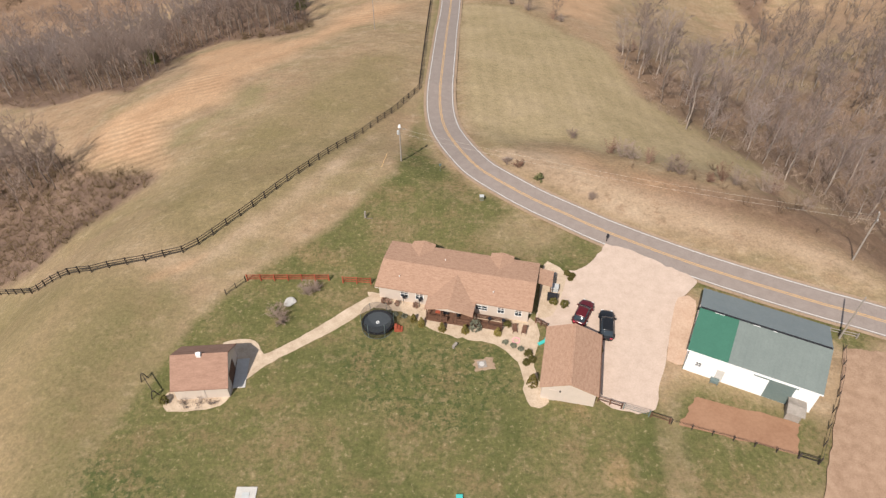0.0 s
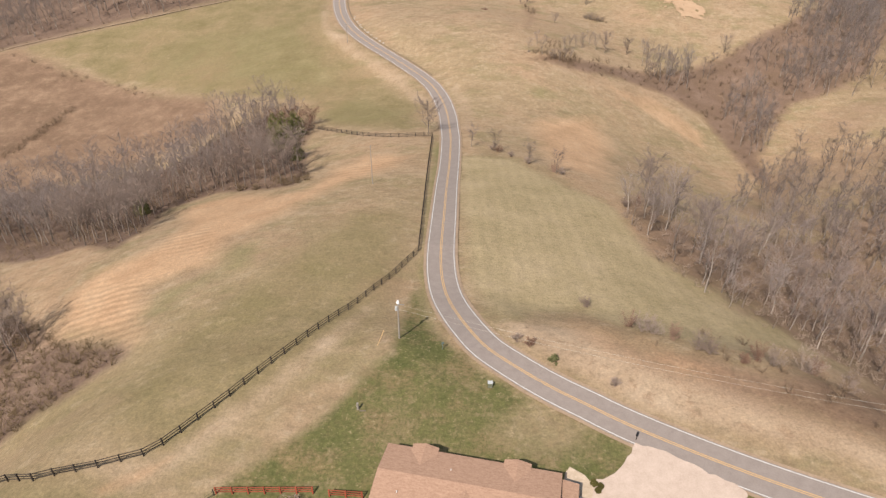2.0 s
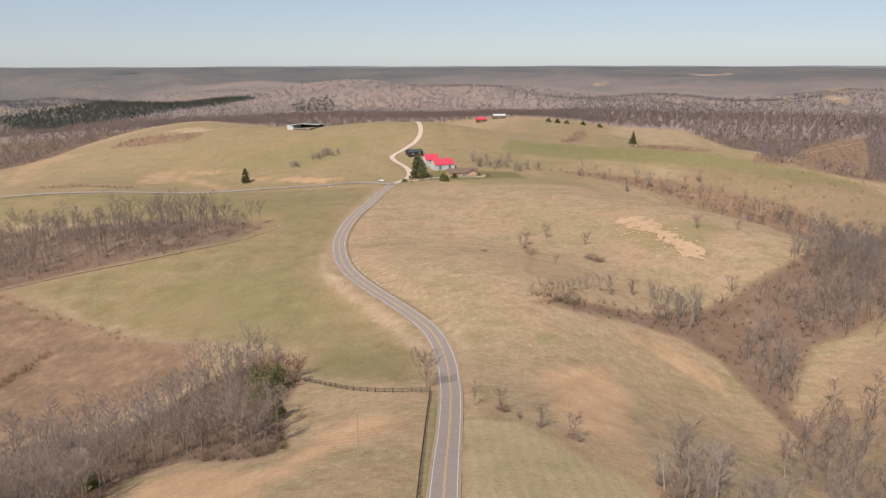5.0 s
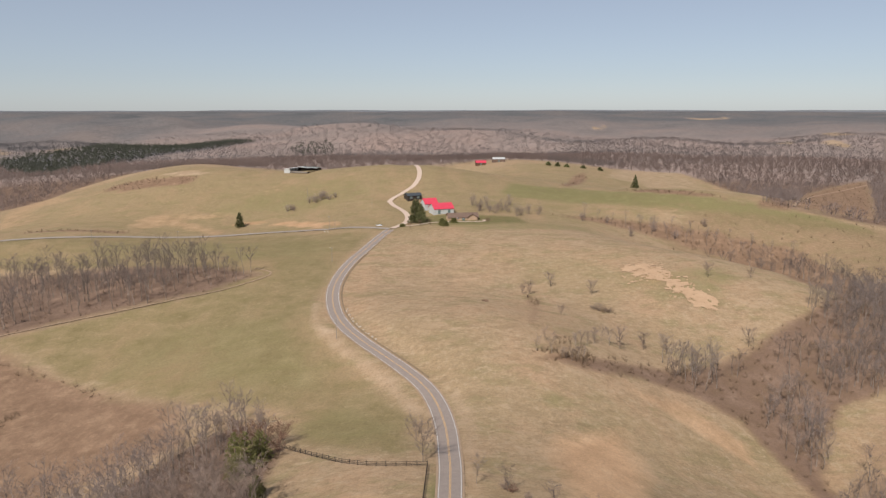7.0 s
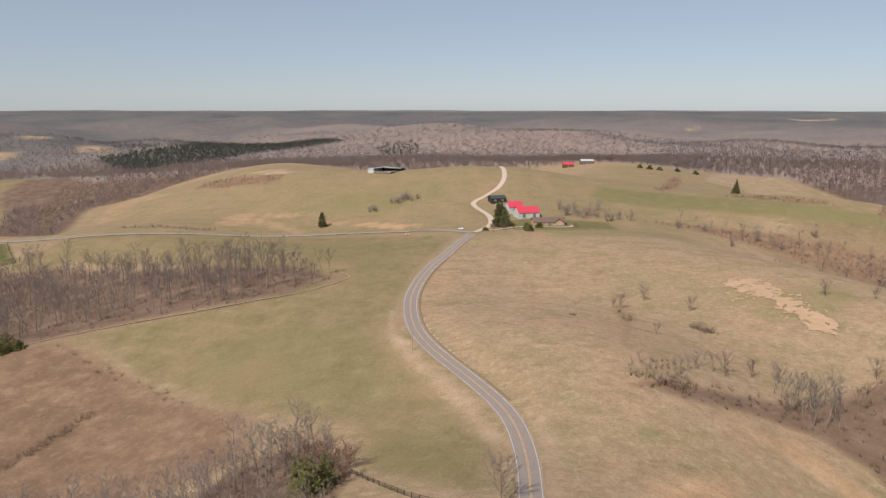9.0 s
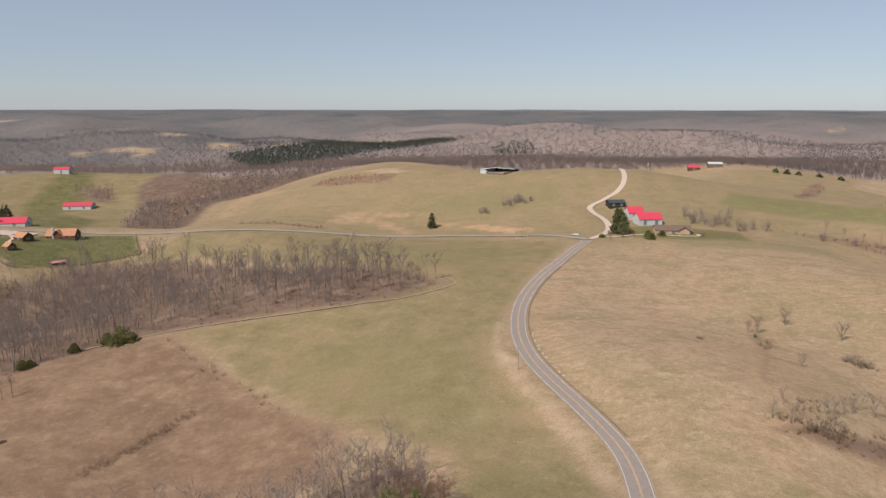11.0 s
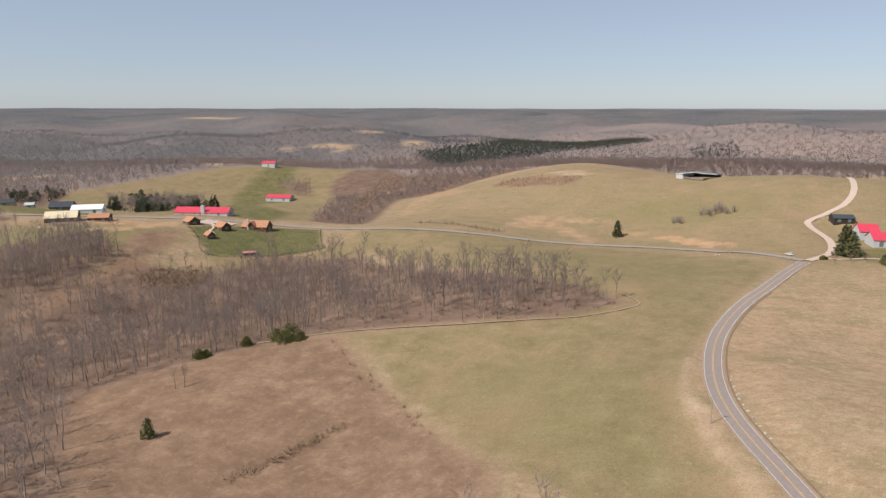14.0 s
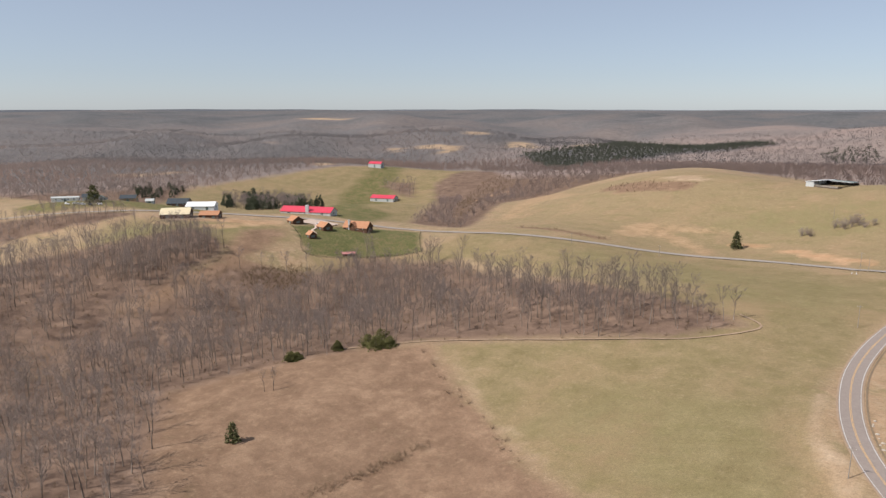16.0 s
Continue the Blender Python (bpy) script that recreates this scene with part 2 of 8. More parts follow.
    bs.inputs["Specular IOR Level"].default_value = 0.1
    relief = nd.new("ShaderNodeMath")
    relief.operation = "MULTIPLY_ADD"
    lk.new(clumps.outputs[0], relief.inputs[0])
    lk.new(fine.outputs[0], relief.inputs[2])
    relief.inputs[1].default_value = 1.1
    bump_node(nd, lk, bs, relief.outputs[0], 0.5, 0.25)
    return m


def twig_material(name, dark, light, up=0.72, per_object=False):
    """Leafless twigs: too fine for a facet to shade alone, so normals turn mostly upward."""
    m, nd, lk, bs = material(name)
    geo = nd.new("ShaderNodeNewGeometry")
    pick = nd.new("ShaderNodeObjectInfo").outputs["Random"] if per_object else geo.outputs["Random Per Island"]
    lk.new(ramp_node(nd, lk, pick, [(0.0, dark), (1.0, light)]).outputs[0], bs.inputs["Base Color"])
    n = nd.new("ShaderNodeMix")
    n.data_type = "VECTOR"
    n.inputs[0].default_value, n.inputs[5].default_value = up, (0, 0, 1)
    lk.new(geo.outputs["Normal"], n.inputs[4])
    unit = nd.new("ShaderNodeVectorMath")
    unit.operation = "NORMALIZE"
    lk.new(n.outputs[1], unit.inputs[0])
    lk.new(unit.outputs[0], bs.inputs["Normal"])
    # a flipped translucent half lights a twig whichever way its flat face turns
    under = nd.new("ShaderNodeVectorMath")
    under.operation = "SCALE"
    under.inputs["Scale"].default_value = -1.0
    lk.new(unit.outputs[0], under.inputs[0])
    through_twig = nd.new("ShaderNodeBsdfTranslucent")
    lk.new(bs.inputs["Base Color"].links[0].from_socket, through_twig.inputs["Color"])
    lk.new(under.outputs[0], through_twig.inputs["Normal"])
    both = nd.new("ShaderNodeMixShader")
    both.inputs[0].default_value = 0.5
    lk.new(bs.outputs[0], both.inputs[1])
    lk.new(through_twig.outputs[0], both.inputs[2])
    lk.new(both.outputs[0], nd["Material Output"].inputs["Surface"])
    bs.inputs["Roughness"].default_value = 0.95
    bs.inputs["Specular IOR Level"].default_value = 0.1
    return m


TWIG = twig_material("grey_brown_twigs", (0.305, 0.226, 0.184), (0.410, 0.314, 0.260), 0.8, True)
TWIG_RED = twig_material("reddish_twigs", (0.20, 0.115, 0.083), (0.30, 0.19, 0.14), 0.6, True)
DARK_TWIG = twig_material("dark_grey_twigs", (0.215, 0.165, 0.140), (0.31, 0.246, 0.212), 0.75, True)
GROUND = ground_material()
ASPHALT = surface("asphalt", (0.235, 0.193, 0.168), (0.318, 0.266, 0.234), 0.8, 0.9, bump=0.15)
GRAVEL = surface("pale_gravel", (0.44, 0.335, 0.265), (0.60, 0.475, 0.39), 0.6, 0.95, bump=0.3, depth=0.03, fine=12)
WHITE_LINE = surface("white_road_paint", (0.48, 0.46, 0.43), (0.74, 0.72, 0.69), 3.0, 0.7, bump=0.0)
YELLOW_LINE = surface("yellow_road_paint", (0.50, 0.31, 0.14), (0.64, 0.41, 0.19), 3.0, 0.7, bump=0.0)
SHINGLE = surface("tan_shingle", (0.275, 0.163, 0.108), (0.465, 0.297, 0.207), 2.6, 0.92, bump=0.5, depth=0.03, fine=4, stretch=(0.7, 1.6, 1.6))
SIDING = surface("cream_siding", (0.50, 0.42, 0.355), (0.57, 0.485, 0.41), 1.0, 0.6, bump=0.05)
WHITE_METAL = surface("white_metal_siding", (0.78, 0.78, 0.77), (0.86, 0.86, 0.85), 0.5, 0.45, bump=0.05)
GREEN_METAL = surface("green_painted_metal", (0.032, 0.118, 0.078), (0.043, 0.146, 0.098), 0.7, 0.45, bump=0.05)
GREY_METAL = surface("grey_green_metal_roof", (0.138, 0.163, 0.150), (0.178, 0.205, 0.188), 0.6, 0.42, bump=0.05)
BLACK_ROOF = surface("dark_slate_roof", (0.040, 0.048, 0.056), (0.075, 0.085, 0.095), 0.5, 0.75)
FADED_RED = surface("faded_red_tin", (0.42, 0.17, 0.16), (0.52, 0.25, 0.23), 0.5, 0.8)
DARK_METAL = surface("slate_painted_metal", (0.11, 0.15, 0.145), (0.15, 0.19, 0.18), 0.6, 0.5, bump=0.05)
RED_METAL = surface("red_metal_roof", (0.52, 0.040, 0.072), (0.62, 0.060, 0.098), 0.4, 0.5, bump=0.03)
ORANGE_SHINGLE = surface("orange_wood_shingle", (0.37, 0.175, 0.092), (0.50, 0.265, 0.155), 0.6, 0.85)
BROWN_ROOF = surface("brown_shingle", (0.13, 0.085, 0.065), (0.20, 0.14, 0.11), 0.6, 0.9)
LOG = surface("brown_log_wall", (0.085, 0.045, 0.030), (0.155, 0.085, 0.052), 1.2, 0.8)
BLACK_WOOD = surface("black_plank", (0.030, 0.024, 0.020), (0.075, 0.06, 0.05), 2.0, 0.85, per_object=0.3)
RED_WOOD = surface("red_stained_wood", (0.25, 0.055, 0.03), (0.38, 0.10, 0.055), 2.0, 0.8, per_object=0.2)
DECK_WOOD = surface("dark_brown_deck_wood", (0.085, 0.045, 0.03), (0.16, 0.085, 0.055), 2.0, 0.8, per_object=0.2)
POLE_WOOD = surface("weathered_pole_wood", (0.22, 0.19, 0.16), (0.36, 0.32, 0.28), 1.5, 0.85)
CONCRETE = surface("concrete", (0.42, 0.40, 0.37), (0.58, 0.55, 0.51), 1.0, 0.9)
DARK_GLASS, _n, _l, _b = material("window_glass")
_b.inputs["Base Color"].default_value = (0.03, 0.04, 0.05, 1)
_b.inputs["Roughness"].default_value = 0.08
WHITE_TRIM = surface("white_trim", (0.74, 0.73, 0.71), (0.82, 0.81, 0.79), 1.0, 0.5, bump=0.0)
BLACK = surface("black_fabric", (0.015, 0.015, 0.017), (0.035, 0.035, 0.038), 2.0, 0.7)
SLATE_FABRIC = surface("slate_jumping_fabric", (0.040, 0.047, 0.052), (0.060, 0.068, 0.074), 2.0, 0.6)
BARK = surface("grey_bark", (0.135, 0.104, 0.083), (0.29, 0.238, 0.198), 2.0, 0.9, per_object=0.25)
PINE = surface("evergreen_needles", (0.098, 0.104, 0.044), (0.200, 0.192, 0.088), 1.0, 0.8, per_object=0.25)
DIRT = surface("pinkish_clay", (0.44, 0.29, 0.20), (0.58, 0.42, 0.31), 0.5, 0.95, bump=0.3, depth=0.03)
PATH = surface("pale_path_gravel", (0.36, 0.265, 0.18), (0.62, 0.50, 0.38), 0.7, 0.95, bump=0.3, depth=0.03, fine=12)
# the house shingle again, darkened for the shade on the shed roof
SHADED_SHINGLE = surface("shaded_tan_shingle", (0.225, 0.130, 0.092), (0.36, 0.222, 0.162), 0.9, 0.92, bump=0.5, depth=0.03, fine=7, stretch=(1.0, 2.6, 2.6))
ROOF_BACK = surface("slate_grey_roof", (0.160, 0.190, 0.190), (0.205, 0.235, 0.232), 0.5, 0.5, bump=0.05)
CAR_RED = surface("dark_red_car_paint", (0.085, 0.006, 0.010), (0.10, 0.008, 0.012), 0.5, 0.25, bump=0.0)
CAR_BLACK = surface("black_car_paint", (0.008, 0.009, 0.011), (0.012, 0.013, 0.015), 0.5, 0.2, bump=0.0)
CAR_WHITE = surface("white_car_paint", (0.75, 0.75, 0.75), (0.80, 0.80, 0.80), 0.5, 0.3, bump=0.0)
CHROME = surface("wheel_metal", (0.45, 0.45, 0.46), (0.6, 0.6, 0.61), 2.0, 0.3, metal=0.9, bump=0.0)
YELLOW_METAL = surface("pale_yellow_roof", (0.62, 0.52, 0.33), (0.72, 0.62, 0.42), 0.4, 0.6, bump=0.0)
GREY_WALL = surface("pale_grey_metal_wall", (0.42, 0.43, 0.42), (0.52, 0.53, 0.52), 0.4, 0.6, bump=0.0)
TAN_WALL = surface("tan_brick_wall", (0.40, 0.27, 0.18), (0.52, 0.37, 0.26), 0.8, 0.85)
NET, _n, _l, _b = material("black_safety_net")
_b.inputs["Base Color"].default_value = (0.02, 0.02, 0.022, 1)
_b.inputs["Alpha"].default_value = 0.38
SHRUB_LEAF = surface("olive_shrub_leaves", (0.07, 0.062, 0.018), (0.15, 0.13, 0.040), 2.0, 0.85, per_object=0.25)
GOLD_LEAF = surface("golden_olive_leaves", (0.130, 0.105, 0.030), (0.250, 0.200, 0.062), 2.0, 0.85, per_object=0.25)
GREY_LEAF = surface("grey_green_leaves", (0.12, 0.125, 0.085), (0.22, 0.22, 0.16), 2.0, 0.85)
SIDE_ASPHALT = surface("pale_worn_asphalt", (0.27, 0.235, 0.205), (0.35, 0.308, 0.27), 0.2, 0.9, bump=0.0)
WIRE = surface("aluminium_wire", (0.42, 0.38, 0.30), (0.55, 0.5, 0.42), 2.0, 0.5, bump=0.0)
TURQUOISE = surface("turquoise_plastic", (0.05, 0.42, 0.38), (0.07, 0.50, 0.45), 2.0, 0.5, bump=0.0)
PINK = surface("pink_plastic", (0.70, 0.32, 0.36), (0.78, 0.40, 0.44), 2.0, 0.5, bump=0.0)
LITTER_DIRT = surface("trampled_earth", (0.10, 0.075, 0.06), (0.17, 0.13, 0.10), 0.2, 0.95)
PALE_TRACK = surface("pale_dirt_track", (0.28, 0.195, 0.135), (0.38, 0.275, 0.195), 0.3, 0.95)
DITCH_SHADE = surface("ditch_shade", (0.15, 0.11, 0.072), (0.27, 0.20, 0.135), 0.4, 0.95, bump=0.3, depth=0.03)
ROCK = surface("pale_limestone", (0.34, 0.29, 0.24), (0.50, 0.44, 0.37), 0.8, 0.9)
VERGE = surface("worn_verge", (0.27, 0.19, 0.125), (0.40, 0.29, 0.20), 0.35, 0.95, bump=0.3, depth=0.03)
RIDGE = surface("hazed_ridge_blue", (0.128, 0.136, 0.150), (0.150, 0.158, 0.172), 0.004, 1.0, bump=0.0)

# ---- the land: graded yard, rolling hills and hollows, wooded distance ----
HILLS_A = [
    (0, 50, 45, 4.8), (10, 80, 45, 1.9), (40, 50, 45, 19.1), (-30, 30, 50, 18.5), (-40, 80, 50, 20.1), (60, 90, 50, 21.3),
    (-5, 130, 50, 14.8), (-95, 70, 55, -1.4), (0, -50, 55, 25.6), (-20, 170, 55, 3.4), (-75, -25, 55, 18.5), (-75, 145, 55, 14.3),
    (75, -25, 55, 20.5), (65, 155, 55, 12.5), (100, 125, 60, -11.3), (35, 185, 60, 4.2), (150, 50, 60, 4), (-125, -25, 60, 3.9),
    (-140, 140, 65, 3.1), (-0, 220, 65, 7.9), (140, -40, 65, 6.6), (-95, 205, 65, -10), (-190, 75, 65, -4.2), (-45, 245, 65, 12.9),]
HILLS_B = [
    (60, 270, 70, 5.8), (110, 250, 70, -17.5), (-20, 280, 70, -21.2), (-140, 250, 70, -6.2), (225, 150, 75, -8.7), (-95, 300, 75, 4),
    (25, 325, 75, 22.4), (-45, 345, 80, 5.8), (-220, 270, 80, 0), (-170, 310, 80, -11.2), (160, 325, 80, -8), (-275, 210, 85, -11.2),
    (-310, 100, 85, -13.1), (-110, 360, 85, -2.7), (80, 370, 85, -10.1), (-50, 415, 90, -0.1), (145, 410, 90, 7.7), (-250, 360, 95, 3.3),
    (-110, 450, 95, 2.8), (-25, 475, 95, 3.9), (375, 250, 95, -20.8), (-375, 290, 100, -24.5), (180, 470, 100, 10.4), (-160, 500, 105, 3.9),]
HILLS_C = [
    (75, 525, 105, 3.8), (310, 410, 105, -7.8), (-250, 475, 105, 4.6), (-330, 430, 105, -28.7), (150, 535, 105, 7.1), (-80, 580, 110, 3.5),
    (-455, 365, 115, 22.6), (85, 610, 115, 8.7), (-10, 650, 120, 4.7), (250, 600, 120, -41.5), (-375, 525, 120, -14.4), (-255, 600, 120, -6.3),
    (-530, 340, 120, -12.9), (-600, 250, 125, -22.8), (-465, 490, 125, 21.9), (-180, 670, 125, -6.5), (-335, 600, 125, 46), (110, 700, 125, -10.7),
    (-545, 435, 130, -23.9), (-610, 380, 130, 47.9), (255, 710, 135, 35.4), (-290, 700, 135, -27), (-415, 630, 135, -37.8), (440, 625, 135, -21.5),]
HILLS_D = [
    (75, 800, 140, 15.9), (-525, 600, 140, 12.2), (-165, 805, 140, -5), (215, 800, 140, -5.2), (380, 740, 145, 6.4), (-275, 800, 145, 43),
    (-650, 525, 145, -10.2), (-75, 860, 145, 44.1), (-410, 750, 145, 10), (-600, 700, 155, 11), (-400, 860, 160, -17.4), (-750, 625, 165, -3.9),
    (-190, 1000, 165, -62.8), (-290, 995, 170, 70), (115, 1055, 170, 22.4), (0, 1060, 170, -25), (-450, 960, 175, -13.6), (375, 1000, 175, -17.2),
    (-715, 805, 175, -52.8), (-875, 750, 185, -0.3), (-650, 1000, 190, 10.7), (80, 1205, 190, 16.7), (-810, 895, 195, 46), (-815, 1030, 205, -27.3), (-35, 825, 100, 2.4),]
ROAD_LINE = [(149.8, 20.2), (89.8, 44.2), (59.6, 57.9), (52.4, 60.9), (42, 65.8), (33.6, 70.3), (25.1, 75.5), (19.9, 79.3), (16, 82.2), (11.8, 86), (7.6, 91), (5, 96.4), (2.7, 103.4),
             (1.3, 109.9), (0.6, 116.3), (0.4, 122.5), (0.5, 129.7), (1.2, 146.7), (2.0, 168), (3.0, 190), (3.7, 214.5), (3.6, 229.1), (3.0, 249.4), (1.2, 266.3), (-1.6, 279.3), (-5.6, 290),
             (-12, 301.6), (-19.6, 313.5), (-30.3, 329.5), (-39.4, 345.5), (-46.8, 364.3), (-52.6, 388.4), (-56.7, 417.8), (-56.9, 448.6), (-53.9, 480.3), (-49.4, 507), (-42.6, 555.8), (-37.6, 583)]
SIDE_ROAD = [(-38.3, 586.7), (-70, 601), (-100, 614), (-150, 628), (-188, 624), (-237, 606), (-291, 586), (-360, 576), (-406, 566), (-429, 556), (-471, 529), (-513, 489), (-543, 462), (-571, 417), (-600, 369), (-660, 322), (-760, 270)]
LANE = [(-36, 588), (-25.8, 617), (-29, 653.8), (-44, 690), (-44, 702), (-36, 718), (-25, 741), (-20, 769), (-21, 803), (-28, 850), (-40, 905), (-60, 960)]


def base_height(x, y):
    r = np.hypot(x, y - 300)
    s = np.clip((r - 1150) / 3300, 0, 1)
    z = -38 + 78 * s * s * (3 - 2 * s)
    for a, b, c, h in HILLS_A + HILLS_B + HILLS_C + HILLS_D:
        z = z + h * np.exp(-((x - a) ** 2 + (y - b) ** 2) / c ** 2)
    far = np.clip((r - 1000) / 600, 0, 1) * np.clip((4300 - r) / 1800, 0.12, 1)
    z = z + far * (24 * np.sin(x / 310 + 0.7 * np.sin(y / 420)) * np.cos(y / 270 + 1.3) + 14 * np.sin((x + 2 * y) / 390 + 2) + 6 * np.sin((2 * x - y) / 170))
    # smaller wooded ridges and hollows between the far hills
    fold = np.clip((r - 1150) / 500, 0, 1) * np.clip((3900 - r) / 1200, 0, 1)
    fold = fold * (0.3 + 0.7 * np.clip((-x - 600) / 500, 0, 1))
    z = z + fold * (9 * np.sin(x / 92 + 1.6 * np.sin(y / 140)) * np.sin(y / 118 + x / 260) + 7 * np.sin((x + 0.6 * y) / 71 + 1.2 * np.sin((x - y) / 190)) - 5 * np.abs(np.sin((0.4 * x - y) / 205)))
    k = np.clip((1.6 - np.hypot((x - 8) / 52, (y - 52) / 36)) / 0.6, 0, 1)
    k = k * k * (3 - 2 * k)
    return z * (1 - k)


def spline(points, step):
    """Points every step metres along a smooth line through the given ones."""
    p = np.array(points, float)
    p = np.vstack([2 * p[0] - p[1], p, 2 * p[-1] - p[-2]])
    out = []
    for i in range(1, len(p) - 2):
        n = max(2, int(np.hypot(*(p[i + 1] - p[i])) / step))
        for t in np.arange(n) / n:
            out.append(0.5 * (2 * p[i] + (p[i + 1] - p[i - 1]) * t + (2 * p[i - 1] - 5 * p[i] + 4 * p[i + 1] - p[i + 2]) * t ** 2
                              + (3 * p[i] - p[i - 1] - 3 * p[i + 1] + p[i + 2]) * t ** 3))
    out.append(p[-2])
    return np.array(out)


def smooth_line(z, n):
    k = np.ones(2 * n + 1) / (2 * n + 1)
    return np.convolve(np.pad(z, n, mode="edge"), k, mode="valid")


ROADS = []
for line_points, half_width, step in ((ROAD_LINE, 2.75, 1.5), (SIDE_ROAD, 3.0, 4.0), (LANE, 2.4, 3.0)):
    line = spline(line_points, step)
    ROADS.append((line, smooth_line(base_height(line[:, 0], line[:, 1]), 6), half_width))


# the side road and the lane meet the main road level
for k, reach in ((1, 14), (2, 12)):
    line, zs, half_width = ROADS[k]
    fade = np.clip(np.arange(len(zs)) / reach, 0, 1)
    zs[:] = ROADS[0][1][-1] * (1 - fade) + zs * fade


def near_line(x, y, line, zs, reach):
    """Distance from each point to a line and the line's height there; far points keep a large distance."""
    best, zz = np.full(x.shape, 1e9), np.zeros(x.shape)
    for (a, b), z in zip(line, zs):
        box = (np.abs(x - a) < reach) & (np.abs(y - b) < reach)
        if box.any():
            d = np.hypot(x[box] - a, y[box] - b)
            old = best[box]
            hit = d < old
            best[box] = np.where(hit, d, old)
            zz[box] = np.where(hit, z, zz[box])
    return best, zz


def height(x, y):
    """The height of the ground, with the road beds cut into it."""
    x, y = np.atleast_1d(np.asarray(x, float)), np.atleast_1d(np.asarray(y, float))
    z = base_height(x, y)
    z = z + 0.10 * np.sin(x / 2.1 + np.sin(y / 3.3)) * np.sin(y / 2.7) * np.clip((np.hypot((x - 8) / 52, (y - 52) / 36) - 1) * 2, 0, 1)
    for line, zs, half in ROADS:
        wide = np.clip((np.hypot(x, y - 130) - 140) * 0.02, 0, 9)      # coarser ground far off needs a wider bed
        d, zr = near_line(x, y, line, zs, half + 34)
        k = np.clip((d - half - 2.0 - wide) / (7 + wide), 0, 1)
        z = np.where(d < half + 30, (zr - 0.22) * (1 - k) + z * k, z)
    return z


def h1(x, y):
    return float(height(x, y)[0])


def inside(x, y, poly, soft=0.0):
    """1 inside a plan polygon, 0 outside, with an edge soft metres wide."""
    p = np.array(poly, float)
    q = np.roll(p, -1, 0)
    odd, near = np.zeros(x.shape, bool), np.full(x.shape, 1e9)
    for (ax, ay), (bx, by) in zip(p, q):
        cut = ((ay > y) != (by > y)) & (x < (bx - ax) * (y - ay) / (by - ay + 1e-12) + ax)
        odd ^= cut
        if soft:
            t = np.clip(((x - ax) * (bx - ax) + (y - ay) * (by - ay)) / ((bx - ax) ** 2 + (by - ay) ** 2 + 1e-9), 0, 1)
            near = np.minimum(near, np.hypot(x - ax - t * (bx - ax), y - ay - t * (by - ay)))
    if not soft:
        return odd.astype(float)
    return np.clip(0.5 + np.where(odd, near, -near) / soft, 0, 1)


# plan outlines of woods and fields
WOOD_FENCE = [(-112, 160), (-100, 156), (-92, 160), (-77, 149), (-75, 160), (-80, 190), (-67, 195), (-50, 184), (-40, 181), (-38, 192), (-46, 220), (-46, 244), (-51, 256), (-67, 271), (-82, 259), (-98, 238), (-128, 235), (-154, 227), (-150, 185)]
WOOD_WEST = [(-77, 82), (-70, 82), (-64, 87), (-57, 91), (-51, 97), (-53, 101), (-64, 106), (-73, 112), (-80, 119), (-93, 127), (-105, 133), (-125, 120), (-110, 85)]
WOOD_EAST = [(46, 170), (45, 149), (47, 137), (50, 127), (55, 119), (61, 111), (75, 104), (95, 95), (150, 105), (190, 190), (208, 285), (174, 245), (149, 216), (133, 206), (111, 188), (100, 184), (79, 162), (64, 160), (57, 176)]
WOOD_EAST_BACK = [(92, 200), (104, 222), (122, 246), (142, 263), (176, 268), (215, 285), (190, 215), (143, 196), (110, 189)]
RIDGE_GROVE = [(-470, 340), (-492, 375), (-490, 402), (-450, 402), (-432, 390), (-428, 355), (-432, 320), (-462, 315)]
GULLY_TREES = [[(95, 332), (124, 337), (118, 320), (104, 312), (95, 318)], [(134, 318), (153, 308), (146, 288), (130, 262), (124, 262), (121, 292)], [(160, 338), (222, 364), (207, 333), (182, 317), (158, 312)], [(190, 394), (262, 440), (231, 372), (186, 350)]]
WOOD_RAVINE = [(-233, 371), (-257, 345), (-273, 318), (-282, 291), (-286, 275), (-250, 250), (-205, 225), (-190, 195), (-320, 150), (-560, 270), (-511, 333), (-487, 383), (-444, 402), (-413, 395), (-387, 437), (-387, 484), (-330, 512), (-239, 488), (-180, 481), (-130, 470), (-105, 451), (-124, 424), (-168, 403)]
PASTURE_MAIN = [(-222, 373), (-180, 349), (-147, 323), (-94, 296), (-52, 279), (-41, 246), (-8, 227), (-6, 263), (-27, 297), (-51, 344), (-62, 393), (-62, 458), (-49, 575), (-190, 622), (-368, 568), (-323, 520), (-191, 482), (-103, 452), (-163, 402)]
GULLY_BRUSH = [(36, 302), (53, 307), (64, 315), (96, 325), (122, 340), (140, 352), (160, 368), (200, 398), (330, 545), (345, 530), (206, 331), (181, 315), (159, 306), (140, 281), (130, 264), (126, 232), (121, 232), (118, 266), (114, 294), (103, 306), (81, 307), (62, 301)]
WOOD_NORTH_EAST = [(322, 722), (345, 708), (470, 690), (720, 640), (980, 820), (760, 1240), (402, 1228), (421, 1038), (385, 860)]
RED_BANK = [(350, 720), (357, 742), (489, 959), (593, 1035), (635, 1065), (432, 724)]
CREEK_BRUSH = [(95, 322), (170, 360), (215, 420), (225, 520), (180, 640), (240, 700), (420, 690), (420, 300), (191, 309)]

